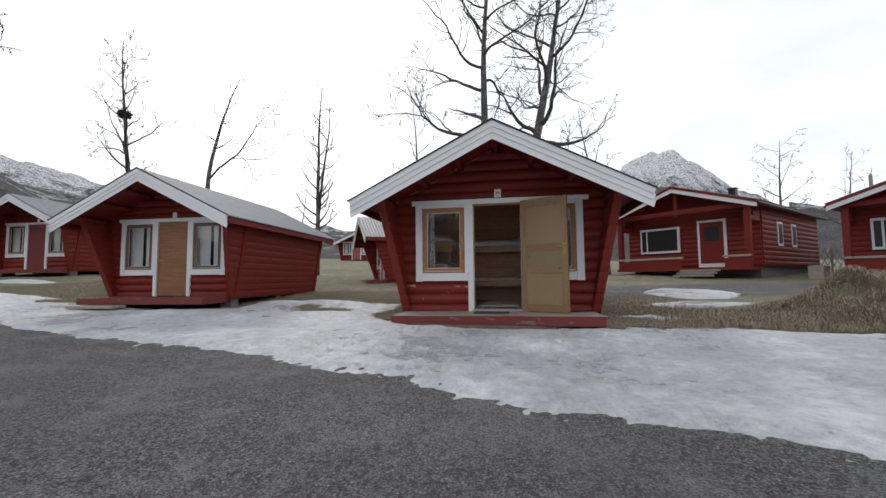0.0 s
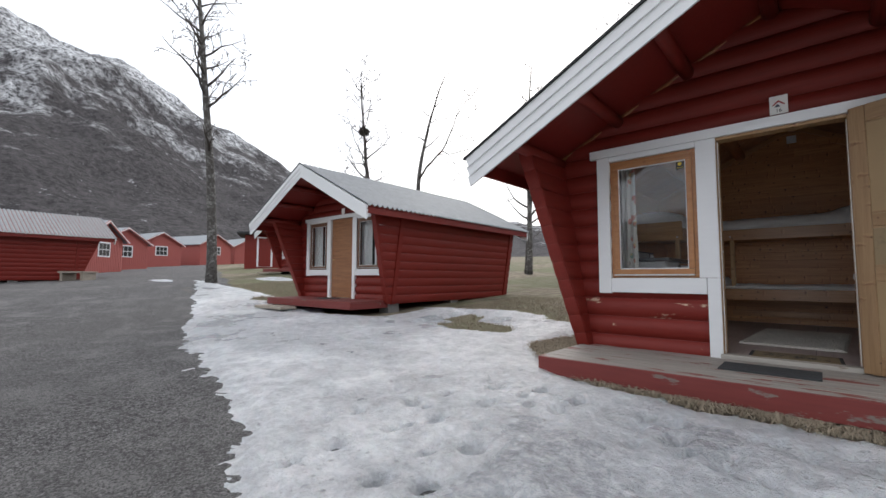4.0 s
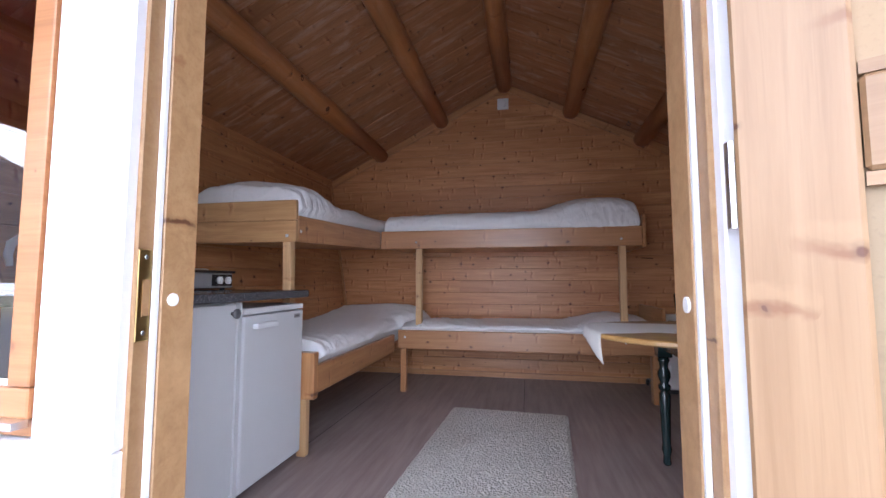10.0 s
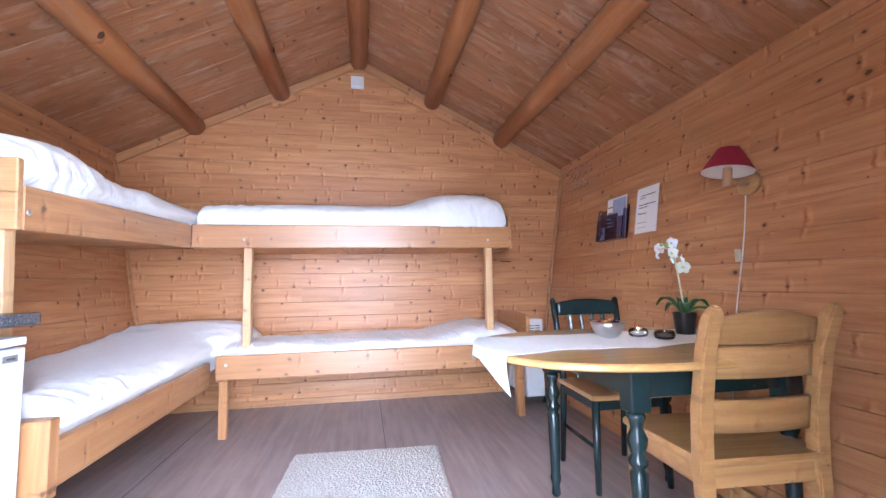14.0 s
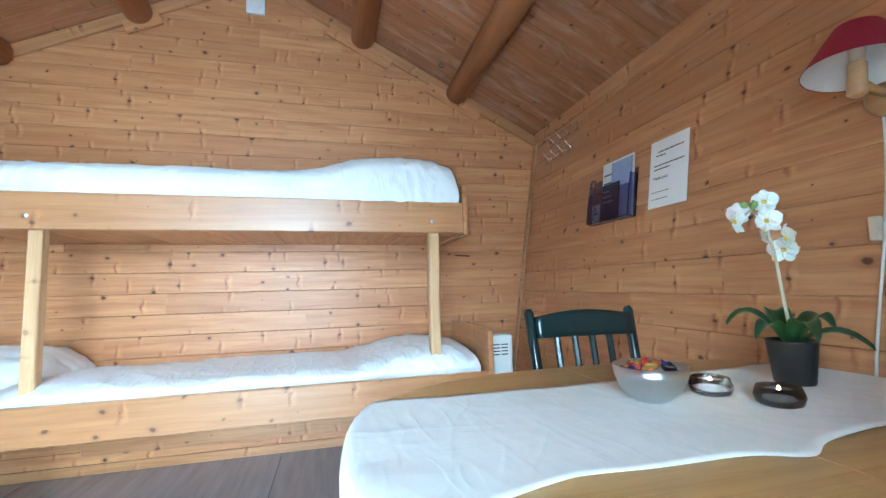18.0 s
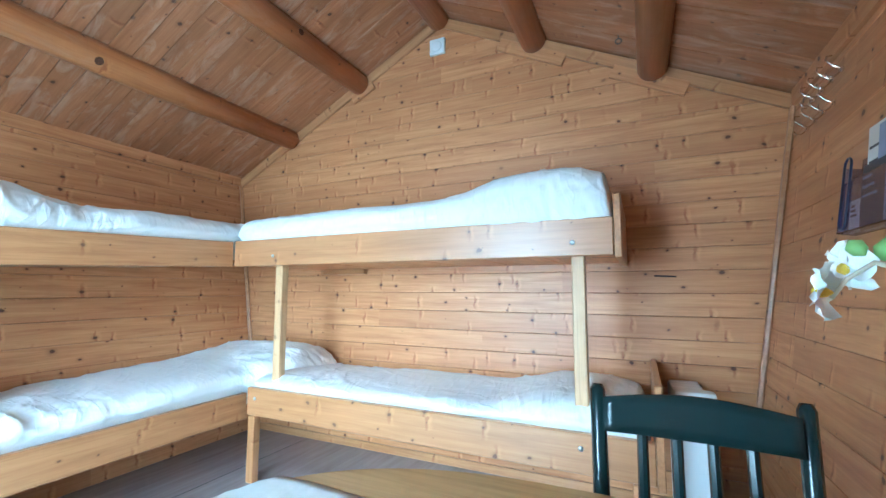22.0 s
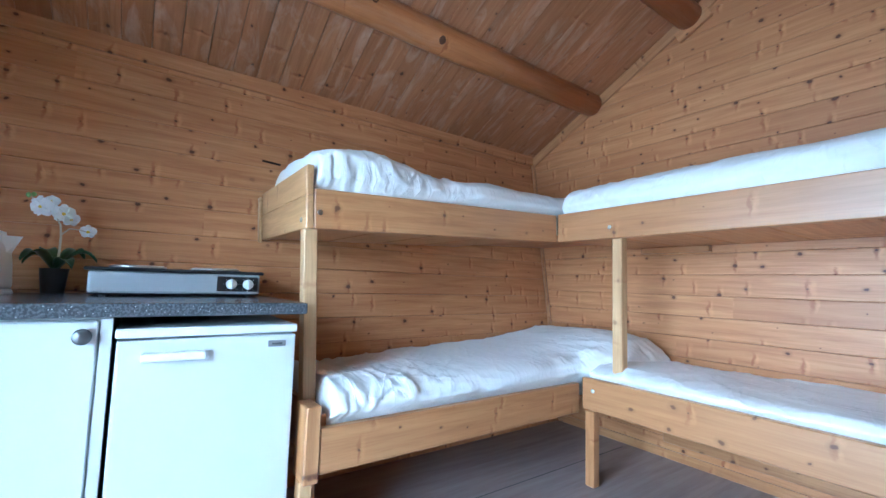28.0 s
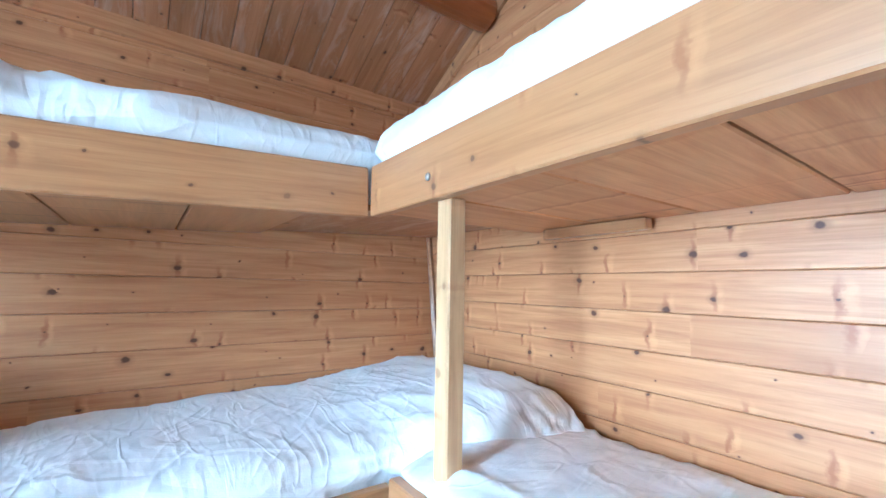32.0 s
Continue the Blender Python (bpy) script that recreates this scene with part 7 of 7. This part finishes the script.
# a lattice fence behind the cottages
fence = thing("lattice_fence", pose(14.5, 27.5, 1.35, 0, 0, -30), "weathered crossed-slat wooden fence", "fence")
for k in range(26):
    for s in (-1, 1):
        bm = box(-0.02, -0.01, 0, 0.02, 0.01, 1.35)
        part("slat", bm, "weather", fence, "", pose(k * 0.25 + (0.5 if s < 0 else -0.1), 0.012 * s, 0, 0, 26 * s, 0))
for k in range(4):
    part("post", box(k * 2 - 0.05, 0.03, -0.3, k * 2 + 0.05, 0.12, 1.3), "weather", fence)
solo("utility_pole", tube([(0, 0, -0.5), (0, 0, 5.6)], [0.11, 0.09], 10), "gray_pole", pose(20.5, 29.5, 1.5), "plain gray wooden pole behind the cottages", "pole", smooth=True)
solo("wooden_crate", box(-0.45, -0.25, 0, 0.45, 0.25, 0.55, 0.02), "weather", pose(11.9, 20.6, ground_z(11.9, 20.6), 0, 0, 45), "weathered wooden box beside the cottage", "crate")
bench = thing("picnic_bench", pose(-22.0, 6.9, ground_z(-22.0, 6.9), 0, 0, 40), "weathered low wooden bench by the lane", "bench")
part("top", box(-0.5, -0.35, 0.32, 0.5, 0.35, 0.38), "weather", bench)
for x in (-0.4, 0.4):
    part("leg", box(x - 0.05, -0.3, 0, x + 0.05, 0.3, 0.319), "weather", bench)


# ---- trees ----
def limb(bm, p, d, r, ln, level, rnd, up, wob, dens):
    """A crooked tapering limb with side branches all along it."""
    n = max(3, min(14, round(ln / (0.34 if level > 1 else 0.2))))
    pts, rs = [p.copy()], [r]
    for i in range(n):
        d = (d + Vector((rnd.gauss(0, wob), rnd.gauss(0, wob), rnd.gauss(0, wob * 0.8) + up))).normalized()
        p = p + d * (ln / n)
        pts.append(p.copy())
        rs.append(max(0.009, r * (1 - 0.86 * (i + 1) / n)))
        f = (i + 1) / n
        if level and f > 0.22 and rnd.random() < dens:
            for _ in range(1 if level > 1 or rnd.random() < 0.6 else 2):
                side = d.cross(Vector((rnd.gauss(0, 1), rnd.gauss(0, 1), rnd.gauss(0, 1)))).normalized()
                a = rnd.uniform(0.55, 1.15)
                limb(bm, p, d * math.cos(a) + side * math.sin(a), rs[-1] * rnd.uniform(0.5, 0.72), ln * rnd.uniform(0.3, 0.55) * (1.15 - 0.5 * f), level - 1, rnd, up, wob, dens)
    tube(pts, rs, 6 if level > 2 else 4 if level > 1 else 3, bm)


def tree(x, y, height, r, seed, label, lean=(0, 0), clear=0.35, reach=0.3, count=12, level=3, up=0.05, wob=0.16, dens=0.75, bend=0.03, arms=()):
    """A bare tree: one leading trunk and limbs from clear (a share of its height) up; arms: (share of height, compass angle, length, rise)."""
    rnd = random.Random(seed)
    t = thing("bare_birch_tree", pose(x, y, ground_z(x, y) - 0.1), label, "tree", "bare trees")
    d = Vector((lean[0], lean[1], 1)).normalized()
    n = 16
    pts, rs, p = [Vector((0, 0, 0))], [r * 1.3], Vector((0, 0, 0))
    for i in range(n):
        d = (d + Vector((rnd.gauss(0, bend), rnd.gauss(0, bend), 0.01))).normalized()
        p = p + d * height / n
        pts.append(p.copy())
        rs.append(max(0.012, r * (1.08 - 0.98 * ((i + 1) / n) ** 1.1)))
    part("trunk", tube(pts, rs, 12), "bark", t, "gray rough trunk", smooth=True)
    bm = bmesh.new()
    at = lambda f: pts[min(n - 1, int(f * n))].lerp(pts[min(n, int(f * n) + 1)], f * n % 1)
    for f, az, ln, rise in arms:
        limb(bm, at(f), Vector((math.cos(az), math.sin(az), rise)).normalized(), rs[int(f * n)] * 0.55, ln, level + 1, rnd, up, wob, dens)
    for k in range(count):
        f = clear + (0.98 - clear) * (k + rnd.random() * 0.6) / count
        az = k * 2.4 + rnd.random()
        q = Vector((math.cos(az), math.sin(az), rnd.uniform(0.3, 0.9))).normalized()
        limb(bm, at(f), q, rs[int(f * n)] * 0.5, height * reach * (1.2 - 0.75 * (f - clear) / (1 - clear)) * rnd.uniform(0.7, 1.1), level, rnd, up, wob, dens)
    part("crown", bm, "twig", t, "leafless branching crown", smooth=True)
    return t, at


tree(-1.45, 19.0, 17.0, 0.22, 21, "tall bare birch with long low limbs behind the cabin", (-0.03, 0), 0.52, 0.26, 14, 3, 0.03, 0.2, 0.8, 0.025, ((0.37, 3.1, 5.6, 0.30), (0.42, 2.7, 2.6, 0.9), (0.50, 3.3, 3.6, 0.5)))
tree(-0.55, 19.4, 17.0, 0.26, 8, "tall bare birch leaning behind the cabin", (0.16, 0), 0.46, 0.28, 16, 3, 0.03, 0.2, 0.8, 0.025, ((0.37, 0.1, 4.0, 0.05), (0.42, 0.2, 4.6, 0.45), (0.40, 3.0, 3.2, 1.0)))
tree(-14.5, 9.1, 13.0, 0.14, 33, "tall bare birch with rough trunk beside the lane", (0.0, 0.0), 0.43, 0.13, 34, 3, 0.08, 0.2, 0.9, 0.015, ((0.33, -0.2, 1.1, 0.2),))
nest_tree, nest_at = tree(-20.3, 20.2, 11.8, 0.15, 5, "slim bare birch carrying a bird nest", (0.02, 0), 0.34, 0.2, 24, 3, 0.09, 0.17, 0.9)
rnd = random.Random(31)
bm = bmesh.new()
for k in range(240):
    a, b, q = rnd.random() * 6.28, rnd.uniform(-0.9, 0.9), rnd.uniform(0.75, 1.05)
    c = Vector((0.36 * math.cos(a) * math.cos(b) * q, 0.36 * math.sin(a) * math.cos(b) * q, 0.27 * math.sin(b) * q))
    dd = Vector((-math.sin(a) + rnd.gauss(0, 0.4), math.cos(a) + rnd.gauss(0, 0.4), rnd.gauss(0, 0.4))).normalized() * 0.22
    tube([c - dd, c + dd], 0.016, 3, bm)
part("nest", bm, "twig", nest_tree, "dark bundle of twigs forming a nest", Matrix.Translation(nest_at(0.69)) @ Matrix.Diagonal((0.75, 0.75, 0.75, 1)))
tree(-13.45, 17.0, 9.3, 0.13, 12, "thin bare tree with two bent limbs", (0.06, 0), 0.6, 0.11, 9, 2, 0.06, 0.16, 0.5, 0.04, ((0.46, -0.2, 4.4, 0.95),))
tree(-10.6, 21.5, 10.4, 0.13, 14, "thin bare birch behind the cabins", (0.03, 0), 0.25, 0.16, 16, 3, 0.12, 0.14, 0.55)
tree(-10.9, 21.8, 8.8, 0.11, 15, "thin bare birch behind the cabins", (0.06, 0), 0.25, 0.18, 16, 3, 0.12, 0.14, 0.55)
tree(-4.6, 20.0, 8.2, 0.09, 17, "thin bare birch behind the cabin roof", (0.0, 0), 0.3, 0.22, 14, 3, 0.10, 0.15, 0.6)
tree(4.4, 24.0, 9.5, 0.10, 19, "bare birch behind the cabin roof", (0.0, 0), 0.25, 0.25, 14, 3, 0.08, 0.15, 0.6)
tree(2.2, 25.0, 8.5, 0.09, 20, "slim bare birch behind the cabin roof", (0.02, 0), 0.25, 0.22, 12, 3, 0.10, 0.15, 0.6)
tree(19.0, 36.0, 9.5, 0.13, 23, "bare round-crowned birch beyond the cottages", (0, 0), 0.3, 0.3, 16, 3, 0.06, 0.15, 0.8)
for i, (x, y, h) in enumerate(((25, 38, 9), (28, 40, 8), (31, 37, 9), (33, 42, 8), (-6.5, 30, 7), (-8, 33, 8), (-13, 40, 8), (-3.5, 36, 9), (-22, 41, 8), (-62, 34, 9), (-57, 40, 8))):
    tree(x, y, h, 0.10, 40 + i, "small bare birch in the distance", (0, 0), 0.25, 0.28, 12, 2, 0.07, 0.15, 0.75)


# ---- dead grass ----
def tufts(name, n, where, label, hmin=0.03, hmax=0.10):
    rnd = random.Random(9)
    bm = bmesh.new()
    while n:
        x, y = where(rnd)
        if x is None:
            continue
        n -= 1
        z = ground_z(x, y)
        h, a, lean = rnd.uniform(hmin, hmax), rnd.random() * 6.28, rnd.uniform(0.6, 2.2)
        w = 0.0022 + 0.0024 * rnd.random()
        c, s = math.cos(a), math.sin(a)
        p0, p1 = Vector((x - s * w, y + c * w, z - 0.01)), Vector((x + s * w, y - c * w, z - 0.01))
        m1 = Vector((x + c * h * lean * 0.4, y + s * h * lean * 0.4, z + h * 0.7))
        tip_ = Vector((x + c * h * lean, y + s * h * lean, z + h * max(0.12, 1.0 - 0.42 * lean)))
        half = (p1 - p0) * 0.42
        v = [bm.verts.new(q) for q in (p0, p1, m1 + half, m1 - half, tip_)]
        bm.faces.new(v[:4])
        bm.faces.new((v[3], v[2], v[4]))
    return solo(name, bm, "straw", None, label, "grass", kind="stuff")


def round_deck(rnd):
    x, y = rnd.uniform(-3.1, 1.9), rnd.uniform(7.05, 9.6)
    inside = -2.36 < x < 0.95 and y > 7.56
    return (None, None) if inside or snow_depth(x, y) > 0.05 or (x > -2.2 and x < 0.8 and y > 7.9) else (x, y)


def on_mound(rnd):
    x, y = rnd.gauss(5.2, 1.4), rnd.gauss(8.7, 0.9)
    return (None, None) if snow_depth(x, y) > 0.03 or y < 6.6 else (x, y)


def on_lawn(rnd):
    x, y = rnd.uniform(-14, 3.5), rnd.uniform(8.0, 13.5)
    bad = snow_depth(x, y) > 0.02 or (-2.8 < x < 1.4 and y > 7.6) or (-10 < x < -6.1 and y > 8.6)
    return (None, None) if bad else (x, y)


tufts("dead_grass", 36000, round_deck, "dead straw-coloured grass round the deck", 0.03, 0.085)
tufts("dead_grass_mound", 42000, on_mound, "matted dead grass on a low mound", 0.05, 0.16)
tufts("dead_grass_lawn", 34000, on_lawn, "thin dead grass on the lawn", 0.02, 0.06)

# ---- boards lining the open cabin ----
lining = bpy.data.objects["wall_back"]


def line_wall(parent, m, z0, z1, h, half, holes, breaks, mat="pine_wall"):
    """Boards of a wall in the frame m, which faces local -y; breaks: where butt joints fall, course by course."""
    inv = parent.matrix_basis.inverted()
    rnd = random.Random(len(holes) + int(z1 * 10))
    for a, b in courses(z0, z1, h):
        for s in pieces(a, b, half, holes):
            cuts = [s[0]] + sorted(x for x in (rnd.uniform(s[0], s[1]) for _ in range(breaks)) if s[0] + 0.35 < x < s[1] - 0.35) + [s[1]]
            if len(cuts) == 4 and cuts[2] - cuts[1] < 0.4:
                cuts.pop(2)
            for i in range(len(cuts) - 1):
                lo = (cuts[i], cuts[i + 1], s[2] if i == 0 else cuts[i], s[3] if i == len(cuts) - 2 else cuts[i + 1])
                mid = round((lo[0] + lo[1]) / 2, 3)
                me = plank_mesh("plank", mat, tuple(v - mid for v in lo), b - a - 0.0012, 0.016, 0.0025, name="plank")
                part("plank", me, mat, parent, "", inv @ m @ pose(mid, 0, a))


def gable_in(z):
    return min(side_in(z), (CEIL - z) / PITCH + 0.02)


line_wall(lining, pose(CX, BACK, 0), FLOOR, CEIL - 0.01, 0.116, gable_in, (), 2)
line_wall(bpy.data.objects["wall_front"], pose(CX, IN_FRONT, 0, 0, 0, 180), FLOOR, CEIL - 0.01, 0.116, gable_in, tuple((-b, -a, c, d) for a, b, c, d in HOLES), 0)
for side, nm in ((-1, "wall_left"), (1, "wall_right")):
    wall = bpy.data.objects[nm]
    ln = BACK - IN_FRONT
    lean_deg = math.degrees(math.atan(LEAN_OUT))
    m = pose(CX + side * side_in(FLOOR), IN_FRONT + ln / 2, FLOOR, 0, 0, -90 * side) @ pose(0, 0, 0, -lean_deg, 0, 0)
    line_wall(wall, m, 0.0, 2.02 * math.sqrt(1 + LEAN_OUT ** 2), 0.13, lambda z: ln / 2 + 0.01, (), 2)
